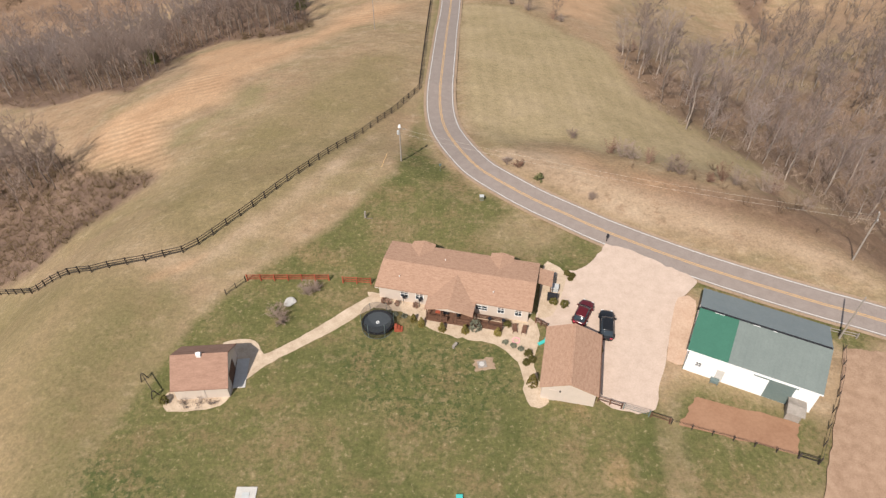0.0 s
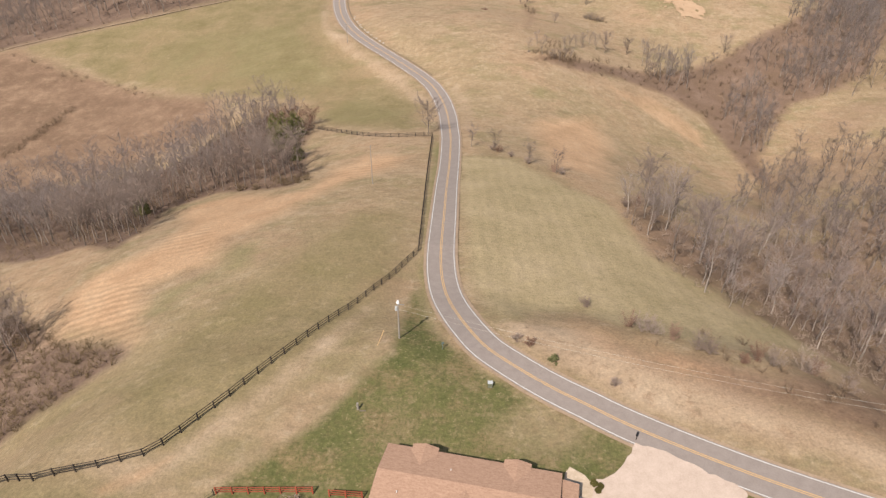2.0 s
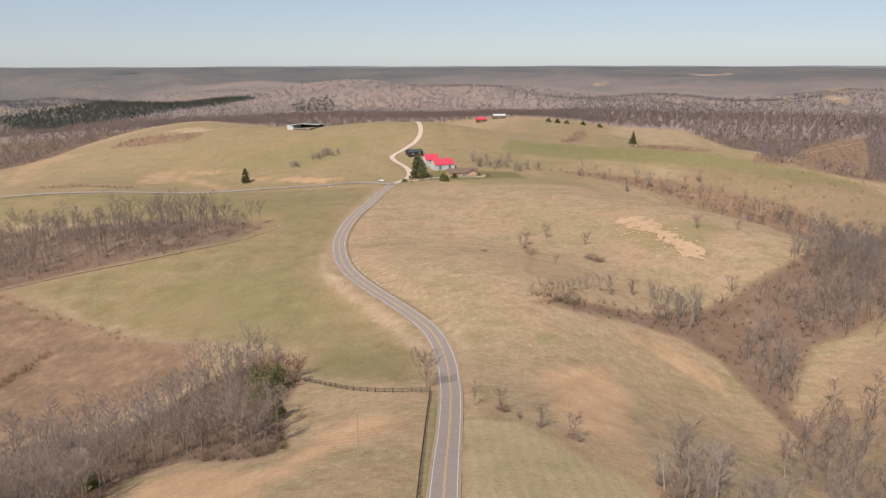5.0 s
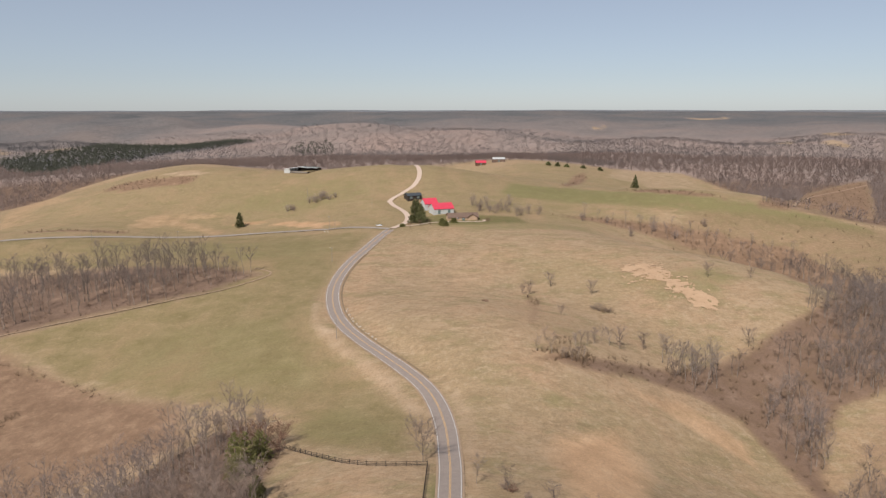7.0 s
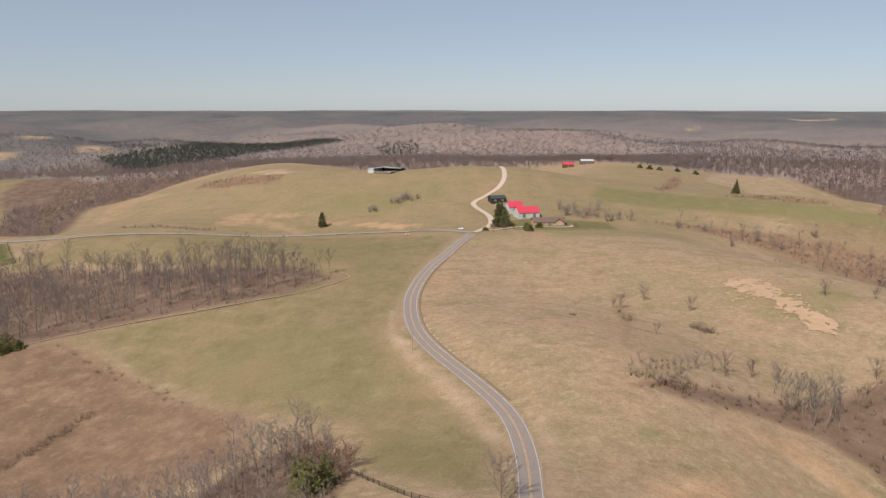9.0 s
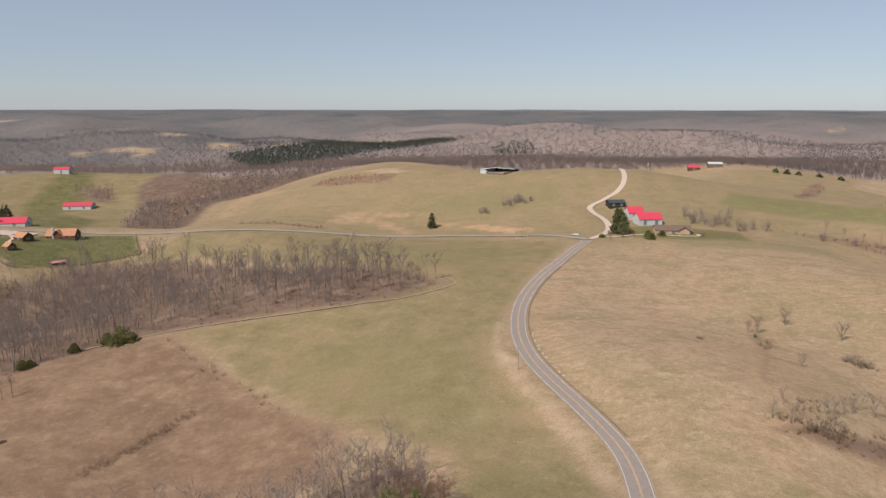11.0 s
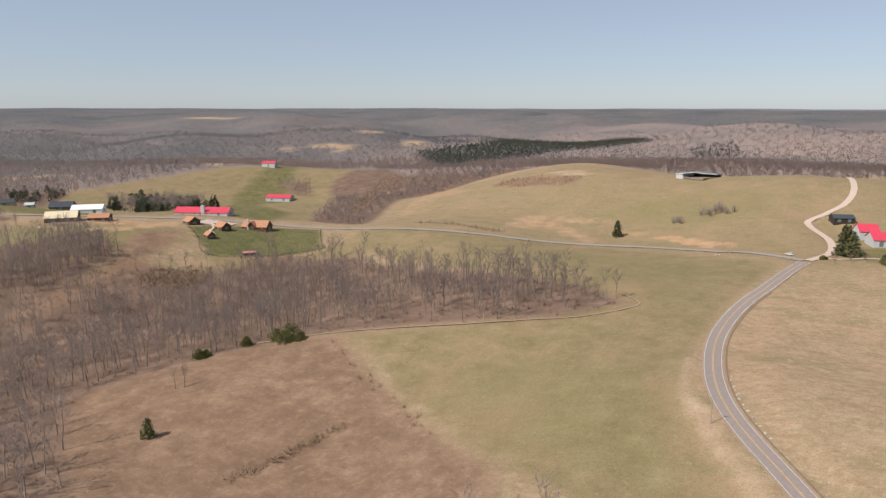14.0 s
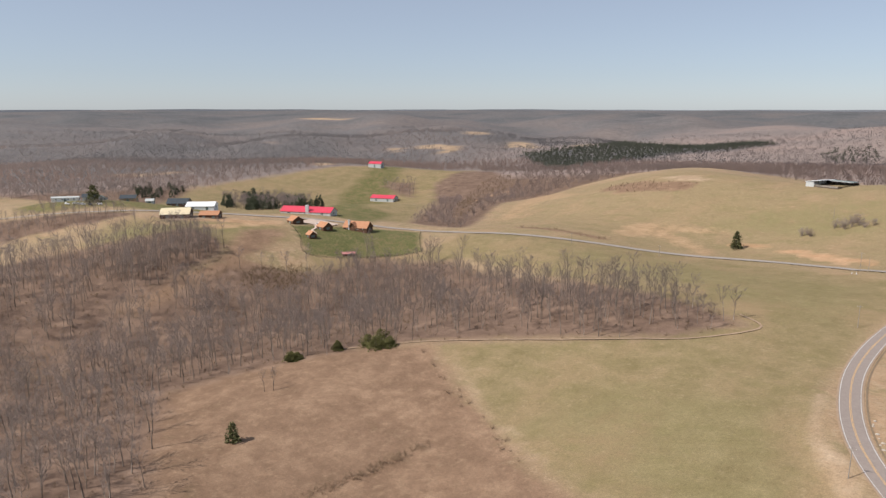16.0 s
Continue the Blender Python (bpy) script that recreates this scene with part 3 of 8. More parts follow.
FIELDS_WEST = [[(-1213, 1304), (-1188, 1341), (-1127, 1296), (-1121, 1253)], [(-1179, 1342), (-1134, 1423), (-1086, 1410), (-1051, 1453), (-1025, 1397), (-997, 1264), (-1025, 1282), (-1042, 1346), (-1102, 1327), (-1098, 1285)],
               [(-1046, 1563), (-1036, 1677), (-864, 1489), (-837, 1440), (-950, 1479), (-969, 1445)], [(-1485, 1829), (-1470, 1955), (-1056, 1577), (-1101, 1494)], [(-1408, 1108), (-1392, 1142), (-1371, 1131), (-1368, 1094)],
               [(-940, 860), (-960, 920), (-890, 900), (-886, 841)], [(-1077, 580), (-1041, 632), (-1021, 698), (-981, 710), (-1002, 621), (-1023, 556)], [(-2497, 2016), (-2404, 2118), (-2049, 2016), (-2207, 1982), (-2386, 1959)]]
FIELDS_EAST = [[(-670, 3358), (-535, 3425), (-359, 2324), (-429, 2337)], [(-945, 1797), (-835, 1700), (-790, 1520), (-855, 1525)], [(560, 2734), (650, 2810), (699, 2879), (650, 2719), (574, 2704)], [(993, 2174), (1016, 2009), (868, 1708), (849, 1759)],
               [(1146, 3517), (1247, 3366), (1531, 3508), (1405, 3330), (1123, 3097)], [(1027, 1918), (1045, 1896), (931, 1576), (894, 1511), (860, 1558), (890, 1700)], [(1237, 2343), (1371, 2292), (1112, 1863), (1160, 2100)]]
FIELDS_FAR = []
for field in FIELDS_WEST + FIELDS_EAST:      # fields drawn in towards their centres to fit the camera's view
    cx, cy = (sum(p[k] for p in field) / len(field) for k in (0, 1))
    left = 0.74 if field in FIELDS_WEST else 0.6
    FIELDS_FAR.append([(cx + left * (px - cx), cy + left * (py - cy)) for px, py in field])
HILL_WEST = [(-560, 440), (-660, 400), (-760, 480), (-833, 568), (-867, 624), (-886, 676), (-888, 740), (-885, 818), (-882, 860), (-853, 942), (-830, 1000), (-821, 1159), (-700, 1060), (-641, 1000), (-560, 760), (-455, 600)]
HILL_NORTH = [(-370, 560), (-420, 640), (-490, 800), (-480, 960), (-330, 980), (-60, 960), (110, 1140), (282, 1180), (400, 1200), (418, 1038), (380, 860), (318, 720), (430, 690), (230, 690), (80, 560)]
PINES_FAR = [(-870, 1380), (-826, 1415), (-795, 1600), (-850, 1960), (-730, 2050), (-600, 2050), (-500, 1960), (-545, 1735), (-610, 1540), (-652, 1295), (-636, 1160), (-770, 1284)]

CLEAR_A = [(-421, 379), (-381, 431), (-358, 406), (-371, 370), (-411, 357)]
CLEAR_B = [(-468, 432), (-456, 470), (-427, 428), (-415, 392), (-405, 350), (-399, 312), (-416, 306), (-424, 358), (-435, 394)]
CLEAR_C = [(-412, 256), (-391, 276), (-344, 255), (-363, 242)]
HOLLOW_NORTH = [(-400, 612), (-460, 606), (-540, 740), (-690, 900), (-790, 1200), (-380, 1200), (-480, 960), (-490, 800)]


RED_SLOPE = [(-586, 839), (-635, 941), (-648, 1029), (-590, 980), (-536, 817), (-439, 666), (-440, 643)]
WOOD_RIDGE = [(-650, 306), (-620, 330), (-590, 372), (-572, 398), (-560, 385), (-566, 358), (-585, 322), (-596, 303)]
WOOD_FARM = [(-1106, 470), (-1092, 544), (-945, 649), (-835, 588), (-770, 520), (-790, 440), (-940, 400)]
WOOD_PATCH = [(-755, 856), (-761, 883), (-722, 894), (-672, 841), (-714, 842)]


def cover_of(x, y):
    """How much of each kind of cover lies on the ground."""
    r = np.hypot(x, y - 300)

    def patches(*rows):
        out = np.zeros(x.shape)
        for amount, soft, poly in rows:
            out = np.maximum(out, amount * inside(x, y, poly, soft))
        return out

    pasture = patches((0.95, 14, PASTURE_MAIN),
                      (0.6, 60, [(-40, 600), (-330, 620), (-330, 760), (-280, 850), (-20, 900), (200, 800), (400, 740), (420, 690), (240, 720), (80, 640)]),
                      (0.55, 14, [(7, 120), (10, 215), (42, 180), (40, 145), (55, 118), (30, 95)]),
                      (0.75, 12, [(-30, 64), (-16, 84), (-7, 98), (-4, 118), (-8, 150), (-20, 150), (-34, 120), (-46, 96), (-48, 76)]),
                      (0.9, 30, HILL_WEST), (0.9, 16, [(-361, 516), (-412, 446), (-380, 436), (-330, 512), (-290, 530), (-360, 575)]), (0.85, 22, [(-542, 350), (-538, 372), (-547, 414), (-486, 424), (-475, 476), (-427, 454), (-434, 412), (-495, 407), (-497, 379), (-476, 320)]), (0.55, 60, HILL_NORTH), (0.5, 30, CREEK_BRUSH), (0.8, 24, [(-560, 380), (-500, 430), (-470, 470), (-440, 455), (-428, 425), (-440, 390), (-500, 320)]), (0.9, 30, [(-700, 560), (-770, 700), (-860, 900), (-800, 930), (-690, 780), (-560, 600), (-600, 560)]),
                      (0.5, 18, [(-110, 66), (-76, 78), (-50, 67), (-36, 70), (-20, 93), (-6, 124), (-6, 150), (-30, 150), (-44, 118), (-56, 100), (-75, 92), (-110, 88)]),
                      (0.95, 16, [(-34, 62), (-40, 68), (-80, 78), (-90, 40), (-60, 0), (-38, 0)]),
                      (0.6, 20, [(-66, 115), (-58, 118), (-34, 128), (-40, 140), (-60, 132)]))
    lawn = patches((1.0, 4, [(-38, 40), (-32, 58), (-26, 66), (-16, 76), (-7, 90), (-4, 116), (-1.5, 98), (6, 86), (24, 74), (27, 45), (24, 0), (-40, 0)]),
                   (0.5, 14, [(-32, 70), (-46, 66), (-52, 50), (-46, 20), (-38, 0), (-34, 30), (-30, 58)]),
                   (0.8, 5, [(27, 45), (31, 49), (47, 43), (49, 40), (43, 34), (26, 30)]),
                   (0.85, 14, [(-940, 1130), (-742, 873), (-560, 640), (-500, 628), (-454, 545), (-516, 545), (-758, 776), (-860, 960)]),
                   (0.95, 4, [(-466, 475), (-410, 448), (-361, 516), (-405, 561), (-445, 532)]),
                   (0.85, 4, [(33, 65), (38, 66.5), (60, 56), (54, 52), (36, 62)]),
                   (0.75, 12, [(-545, 440), (-600, 400), (-640, 350), (-690, 340), (-700, 400), (-620, 470), (-560, 480)]), (0.4, 14, [(84, 786), (144, 780), (192, 744), (236, 712), (283, 697), (342, 680), (420, 664), (420, 640), (332, 656), (270, 665), (226, 682), (181, 705), (135, 736), (82, 756)]), (0.7, 10, [(-20, 596), (-12, 640), (70, 640), (75, 600), (30, 585)]))
    lawn = lawn * (1 - 0.65 * inside(x, y, [(6, 76), (14, 82), (20, 76), (21, 70.5), (12, 70), (6, 72)], 7))
    brush = patches((0.45, 25, CREEK_BRUSH), (0.6, 12, WOOD_EAST), (0.8, 14, CLEAR_A), (0.8, 14, CLEAR_B), (0.8, 12, CLEAR_C), (0.8, 14, [(-424, 300), (-430, 400), (-383, 425), (-351, 398), (-387, 338), (-400, 305)]), (0.95, 9, [(-372, 806), (-360, 831), (-318, 815), (-262, 801), (-253, 792), (-276, 775), (-325, 776)]),
                    (0.82, 16, [(-222, 373), (-147, 323), (-94, 296), (-80, 262), (-150, 225), (-200, 205), (-262, 215), (-292, 256), (-292, 310), (-262, 350)]),
                    (0.78, 8, [(22, 94), (31, 91.5), (40, 90), (48, 86), (64, 93), (87, 108), (110, 104), (104, 60), (64, 67), (56, 72), (45, 77), (38, 81), (30, 86)]),
                    (0.8, 4, [(-230, 366), (-186, 344), (-161, 333), (-121, 305), (-119, 300), (-163, 327), (-188, 338)]),
                    (0.85, 3, [(-176, 258), (-171, 288), (-167, 310), (-163, 308), (-166, 286), (-171, 258)]),
                    (0.8, 6, [(-348, 628), (-257, 627), (-264, 612), (-345, 612)]),
                    (0.75, 8, GULLY_BRUSH), (0.85, 6, [(35, 302), (48, 303), (66, 306), (68, 308), (60, 313), (48, 311)]), (0.5, 8, [(46, 415), (54, 408), (57, 397), (50, 367), (44, 336), (37, 336), (44, 376), (44, 401)]), (0.95, 8, [(184, 772), (217, 747), (239, 733), (264, 729), (285, 716), (277, 732), (250, 751), (224, 770)]), (0.95, 7, [(305, 707), (337, 706), (347, 724), (316, 723)]), (0.8, 10, [(134, 815), (188, 1014), (219, 1075), (206, 1000), (146, 808)]), (0.26, 14, [(29, 389), (46, 402), (63, 410), (87, 395), (86, 363), (63, 321), (49, 316), (39, 328), (31, 351)]), (0.85, 12, [(96, 668), (150, 674), (202, 670), (250, 657), (311, 630), (328, 541), (231, 421), (205, 440), (239, 611), (201, 632), (154, 648)]), (0.95, 12, RED_BANK), (0.42, 16, [(110, 225), (128, 255), (150, 285), (175, 305), (205, 318), (205, 296), (180, 275), (150, 258), (120, 222)]))
    litter = patches(*((1.0, s, q) for s, q in ((7, WOOD_FENCE), (7, WOOD_WEST), (8, WOOD_RIDGE), (8, RIDGE_GROVE))), (0.5, 12, WOOD_EAST_BACK), (0.95, 22, WOOD_RAVINE), (1.0, 16, RED_SLOPE), (1.0, 16, HOLLOW_NORTH), (0.45, 12, WOOD_EAST), (0.6, 8, GULLY_BRUSH), (0.9 * (1 - inside(x, y, RED_BANK, 20)), 20, WOOD_NORTH_EAST), (0.9, 20, WOOD_FARM), (0.9, 10, WOOD_PATCH))
    litter = litter * (1 - 0.8 * np.maximum(inside(x, y, CLEAR_B, 16), 0.5 * inside(x, y, CLEAR_C, 12)))
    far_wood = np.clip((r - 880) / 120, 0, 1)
    hazed_field = np.zeros(x.shape)
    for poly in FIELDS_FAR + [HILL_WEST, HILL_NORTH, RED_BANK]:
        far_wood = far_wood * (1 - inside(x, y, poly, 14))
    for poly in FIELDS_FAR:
        hazed_field = np.maximum(hazed_field, inside(x, y, poly, 30))
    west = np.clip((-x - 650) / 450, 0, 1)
    # hazed colour grows with distance, sooner westward, and fills in under the far pines
    hazed_canopy = np.maximum(np.maximum(np.clip((r - 1750) / 1300, 0, 1), 0.85 * west * np.clip((r - 820) / 300, 0, 1)), 0.95 * inside(x, y, PINES_FAR, 30)) * far_wood
    mown = patches((0.95, 6, [(6, 196), (5.6, 121), (7, 108), (11, 102), (24, 107), (29, 100), (41, 93), (52, 98), (66, 106), (80, 105), (84, 114), (70, 122), (54, 130), (46, 137), (44, 165), (34, 174), (21, 196)]))
    green = patches((0.55, 9, [(-56, 108), (-54, 120), (-44, 124), (-43, 132), (-37, 136), (-36, 123), (-45, 115), (-49, 106)]),
                    (0.75, 5, [(3.4, 200), (-1.5, 96), (-4, 112), (-3.2, 126), (-2.4, 200), (-1.4, 222), (0, 222)]),
                    (0.5, 16, [(33, 281), (47, 284), (45, 270), (34, 268)]), (0.45, 18, [(-24, 612), (52, 600), (122, 622), (149, 608), (85, 560), (27, 560)]),
                    (0.68, 12, [(139, 797), (208, 755), (293, 716), (372, 702), (410, 680), (399, 664), (325, 665), (254, 687), (179, 706), (103, 722), (60, 735), (77, 790)]),
                    (0.45, 30, [(-250, 690), (-180, 760), (-90, 790), (-60, 720), (-120, 690), (-190, 700)]),
                    (0.4, 26, [(-150, 330), (-60, 290), (-30, 285), (-70, 380), (-130, 380)]), (0.42, 14, [(-60, 262), (-40, 248), (-10, 232), (-9, 258), (-30, 280)]),
                    (0.4, 40, [(-60, 450), (-160, 490), (-300, 555), (-200, 600), (-70, 560)]),
                    (0.55, 16, [(-520, 330), (-470, 400), (-440, 440), (-480, 450), (-530, 380)]),
                    (0.5, 25, [(100, 440), (170, 450), (175, 425), (140, 385), (100, 420)]))
    straw = patches((0.85, 4, [(8, 99), (22, 97), (34, 87), (46, 79), (60, 70), (61, 65), (44, 72), (28, 78.5), (17, 87)]),
                    (0.32, 12, [(-120, 300), (-150, 320), (-190, 345), (-222, 372), (-205, 376), (-170, 350), (-130, 325), (-95, 300), (-60, 284), (-70, 274), (-100, 285)]),
                    (0.6, 5, [(-46, 70), (-36, 70.5), (-25, 84), (-13, 104), (-9, 110), (-12, 96), (-24, 76), (-36, 64)]),
                    (0.58, 5, [(-2, 262), (-8, 278), (-16, 296), (-26, 312), (-40, 334), (-54, 362), (-60, 392), (-64, 392), (-59, 356), (-44, 326), (-28, 304), (-16, 282), (-9, 262)]),
                    (0.65, 9, [(300, 738), (313, 744), (335, 734), (345, 712), (354, 710), (360, 746), (339, 754)]), (0.5, 20, [(196, 947), (297, 1204), (356, 1275), (394, 1206), (404, 1101), (302, 735), (262, 765), (290, 1030), (230, 1060)]), (0.7, 8, [(-322, 823), (-301, 835), (-268, 830), (-249, 811), (-277, 807)]),
                    (0.55, 5, [(6.5, 225), (12, 225), (14, 262), (6, 285), (5, 265), (8, 250)]))
    rows = patches((1.0, 6, [(-72, 110), (-50, 100), (-58, 124), (-73, 131)]), (0.8, 6, [(-66, 153), (-52, 150), (-48, 133), (-60, 137)]), (0.6, 8, [(-30, 190), (-8, 198), (-12, 186), (-26, 174)]))
    clay = patches((0.85, 11, [(-78, 124), (-76, 135), (-64, 143), (-62, 154), (-74, 182), (-60, 186), (-43, 174), (-36, 173), (-30, 192), (-22, 203), (-7, 198), (-13, 187), (-27, 172), (-36, 153), (-45, 140), (-46, 126), (-57, 122), (-54, 111), (-51, 101), (-73, 113)]),
                   (0.75, 14, [(34, 248), (62, 266), (62, 232), (48, 188), (34, 192), (30, 220)]), (0.6, 8, [(70, 296), (95, 300), (112, 280), (108, 262), (90, 280)]),
                   (0.5, 14, [(-274, 674), (-268, 704), (-240, 690), (-184, 650), (-184, 625), (-238, 662)]), (0.8, 5, [(-144, 665), (-129, 664), (-97, 638), (-98, 626), (-128, 645)]),
                   (0.3, 22, [(-10, 380), (0, 470), (40, 520), (60, 470), (20, 400)]), (0.46, 22, [(-420, 686), (-499, 868), (-482, 925), (-383, 807), (-425, 791), (-400, 687)]),
                   (0.45, 14, [(-282, 657), (-283, 691), (-248, 711), (-201, 709), (-189, 691), (-228, 688), (-261, 645)]), (0.62, 9, [(-540, 390), (-500, 403), (-487, 438), (-497, 492), (-464, 468), (-467, 459), (-472, 414), (-519, 388)]))
    # far fields take the paler straw colour in place of distance haze
    straw = np.maximum(straw, 0.8 * hazed_field)
    weeds = patches((1.0, 7, [(-9, 56), (9, 54.5), (11, 48), (6, 41), (1, 40), (-9, 45), (-15, 51)]), (0.8, 5, [(-40, 40), (-30, 38), (-14, 26), (-20, 8), (-38, 10)]), (0.95, 4, [(-466, 475), (-410, 448), (-361, 516), (-405, 561), (-445, 532)]), (0.75, 4, [(4, 38), (7, 39.5), (11, 37.6), (10, 36), (7, 37.6), (5, 36.6)]))
    soil = patches((0.62, 3, [(18, 36.5), (21, 39), (23, 36), (21, 33.5)]), (0.36, 5, [(-24, 68), (-18, 72.5), (-11, 71.5), (-9.6, 66), (-16, 66), (-22, 64)]), (0.34, 5, [(-25, 59), (-20, 62.5), (-11, 62.5), (-16, 57), (-23, 54)]), (0.6, 3, [(-42, 66), (-36, 69), (-33, 71), (-34, 68), (-40, 64)]),
                   (0.42, 7, [(19, 108), (28, 104), (34, 95), (44, 84), (34, 82), (24, 88), (18, 98)]), (0.35, 5, [(109, 448), (130, 448), (136, 424), (135, 409), (145, 397), (138, 390), (129, 403), (116, 424)]),
                   (0.75, 7, [(-189, 668), (-160, 668), (-120, 646), (-80, 624), (-84, 640), (-140, 668), (-186, 684)]), (0.7, 6, [(-455, 672), (-545, 815), (-565, 898), (-574, 951), (-582, 951), (-575, 890), (-558, 824), (-463, 679)]),
                   (0.6, 10, [(-530, 400), (-480, 440), (-470, 470), (-520, 440)]))
    return dict(pasture=pasture, lawn=lawn, brush=brush, litter=litter, far_wood=far_wood, hazed_canopy=hazed_canopy, mown=mown, green=green, straw=straw, rows=rows, clay=clay, weeds=weeds, soil=soil)


def graded(a, b, fine_a, fine_b, s0, growth):
    """Grid lines from a to b: s0 apart between fine_a and fine_b, wider and wider outside."""
    mid = list(np.arange(fine_a, fine_b + s0, s0))
    lo, v = [], fine_a
    while v > a:
        v -= s0 + growth * (fine_a - v)
        lo.append(v)
    hi, v = [], mid[-1]
    while v < b:
        v += s0 + growth * (v - fine_b)
        hi.append(v)
    return np.array(lo[::-1] + mid + hi)


def mesh_from(name, verts, faces):
    me = bpy.data.meshes.new(name)
    me.from_pydata([tuple(v) for v in verts], [], [tuple(f) for f in faces])
    me.update()
    return me


gx, gy = graded(-4300, 3600, -110, 110, 1.6, 0.024), graded(-500, 4700, 5, 270, 1.6, 0.024)
GX, GY = np.meshgrid(gx, gy)
gxf, gyf = GX.ravel(), GY.ravel()
gz = height(gxf, gyf)
ii = np.arange(len(gxf)).reshape(GX.shape)
quads = np.stack([ii[:-1, :-1], ii[:-1, 1:], ii[1:, 1:], ii[1:, :-1]], -1).reshape(-1, 4)
ground_mesh = bpy.data.meshes.new("ground")
ground_mesh.vertices.add(len(gxf))
ground_mesh.vertices.foreach_set("co", np.stack([gxf, gyf, gz], -1).ravel().astype(np.float32))
ground_mesh.loops.add(quads.size)
ground_mesh.loops.foreach_set("vertex_index", quads.ravel().astype(np.int32))
ground_mesh.polygons.add(len(quads))
ground_mesh.polygons.foreach_set("loop_start", (np.arange(len(quads)) * 4).astype(np.int32))
ground_mesh.update()
ground_mesh.validate()
ground_mesh.polygons.foreach_set("use_smooth", np.ones(len(quads), bool))
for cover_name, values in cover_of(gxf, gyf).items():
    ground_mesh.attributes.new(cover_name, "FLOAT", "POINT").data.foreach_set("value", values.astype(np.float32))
ground_mesh.materials.append(GROUND)
tagged(new("ground", ground_mesh), "rolling dry spring pasture with green lawn and brown hollows", "ground", kind="structure")


def ribbon(name, line, zs, a, b, lift, mat, parent=None, spread=False):
    """A strip along a line, from a to b metres to its side."""
    tan = np.gradient(line, axis=0)
    tan /= np.linalg.norm(tan, axis=1)[:, None]
    side = np.stack([tan[:, 1], -tan[:, 0]], -1)
    vs, fs = [], []
    for p, s, z in zip(line, side, zs):
        wide = 1.0 if not spread else 1.03 + 0.2 * min(1, max(0, (p[1] - 185) / 80))
        vs += [(*(p + s * a * wide), z + lift), (*(p + s * b * wide), z + lift)]
    for i in range(len(line) - 1):
        fs.append((2 * i, 2 * i + 1, 2 * i + 3, 2 * i + 2))
    me = mesh_from(name, vs, fs)
    me.materials.append(mat)
    ob = new(name, me)
    ob.parent = parent
    return ob


line, zs, half = ROADS[0]
road = tagged(ribbon("road", line, zs, -half, half, 0.0, ASPHALT, None, True), "two-lane grey asphalt country road winding over the hills", "road", kind="structure")
for side_at in (-2.5, 2.5):
    tagged(ribbon("edge_line", line, zs, side_at - 0.06, side_at + 0.06, 0.012, WHITE_LINE, road, True), "white painted edge line")
for side_at in (-0.14, 0.14):
    tagged(ribbon("centre_line", line, zs, side_at - 0.065, side_at + 0.065, 0.012, YELLOW_LINE, road, True), "yellow painted centre line")
for a, b in ((-half - 0.5, -half), (half, half + 0.5)):
    tagged(ribbon("shoulder", line, zs, a, b, -0.02, VERGE, road, True), "narrow tan earth shoulder")
bend = (line[:, 1] > 292) & (line[:, 1] < 500)
# the ditch's shade is laid down as a flat dark strip
tagged(ribbon("ditch", line[bend], zs[bend], 4.5, 5.1, -0.1, DITCH_SHADE, road), "shaded ditch beside the bend, a flat dark strip")
line, zs, half = ROADS[1]
tagged(ribbon("road", line, zs, -half, half, 0.15, SIDE_ASPHALT), "narrow pale asphalt side road across the ridge", "road", kind="structure")
line, zs, half = ROADS[2]
tagged(ribbon("gravel_lane", line, zs, -half, half, 0.15, GRAVEL), "pale gravel farm lane climbing over the hill", "lane", kind="structure")


def field_track(points, wide, label, mat=VERGE):
    """A worn strip along the edge of a field."""
    track = spline(points, 4.0)
    z = np.maximum.reduce([height(track[:, 0] + a, track[:, 1] + b) for a, b in ((0, 0), (2, 0), (-2, 0), (0, 2), (0, -2))])
    return tagged(ribbon("field_track", track, z, -wide / 2, wide / 2, 0.12, mat), label, "track", kind="structure")


field_track([(-262, 346), (-232, 371), (-200, 387), (-165, 402), (-140, 414), (-120, 424), (-104, 440), (-99, 453), (-112, 464)], 1.1, "worn tan strip along the edge of the pasture")
field_track([(-33, 600), (-24.5, 600.5), (-6.5, 603.4), (6.3, 603.9), (18.8, 602.9), (31, 602), (38, 606), (37.4, 612)], 2.6, "pale gravel drive in front of the farmhouse", GRAVEL)
field_track([(-493, 501), (-478, 503), (-462, 496), (-452, 489), (-447, 481), (-438, 478)], 2.2, "pale gravel path between the log cabins", GRAVEL)
field_track([(349, 719), (375, 762), (430, 850), (481, 930), (549, 975), (600, 1010)], 2.4, "pale dirt track up the cleared slope", PALE_TRACK)

# ---- helpers for things ----
def empty(name, m, label, category, group="", kind=""):
    ob = new(name)
    ob.matrix_world = m
    return tagged(ob, label, category, group, kind)


def part(name, bm, mat, parent, label=""):
    """Link a bmesh as one mesh object under a thing or a part."""
    me = bpy.data.meshes.new(name)
    bm.to_mesh(me)
    bm.free()
    me.materials.append(mat)
    ob = new(name, me)
    ob.parent = parent
    return tagged(ob, label)


def box(bm, x0, x1, y0, y1, z0, z1):
    vs = [bm.verts.new((x, y, z)) for z in (z0, z1) for x, y in ((x0, y0), (x1, y0), (x1, y1), (x0, y1))]
    for f in ((0, 3, 2, 1), (4, 5, 6, 7), (0, 1, 5, 4), (1, 2, 6, 5), (2, 3, 7, 6), (3, 0, 4, 7)):
        bm.faces.new([vs[i] for i in f])
    return bm


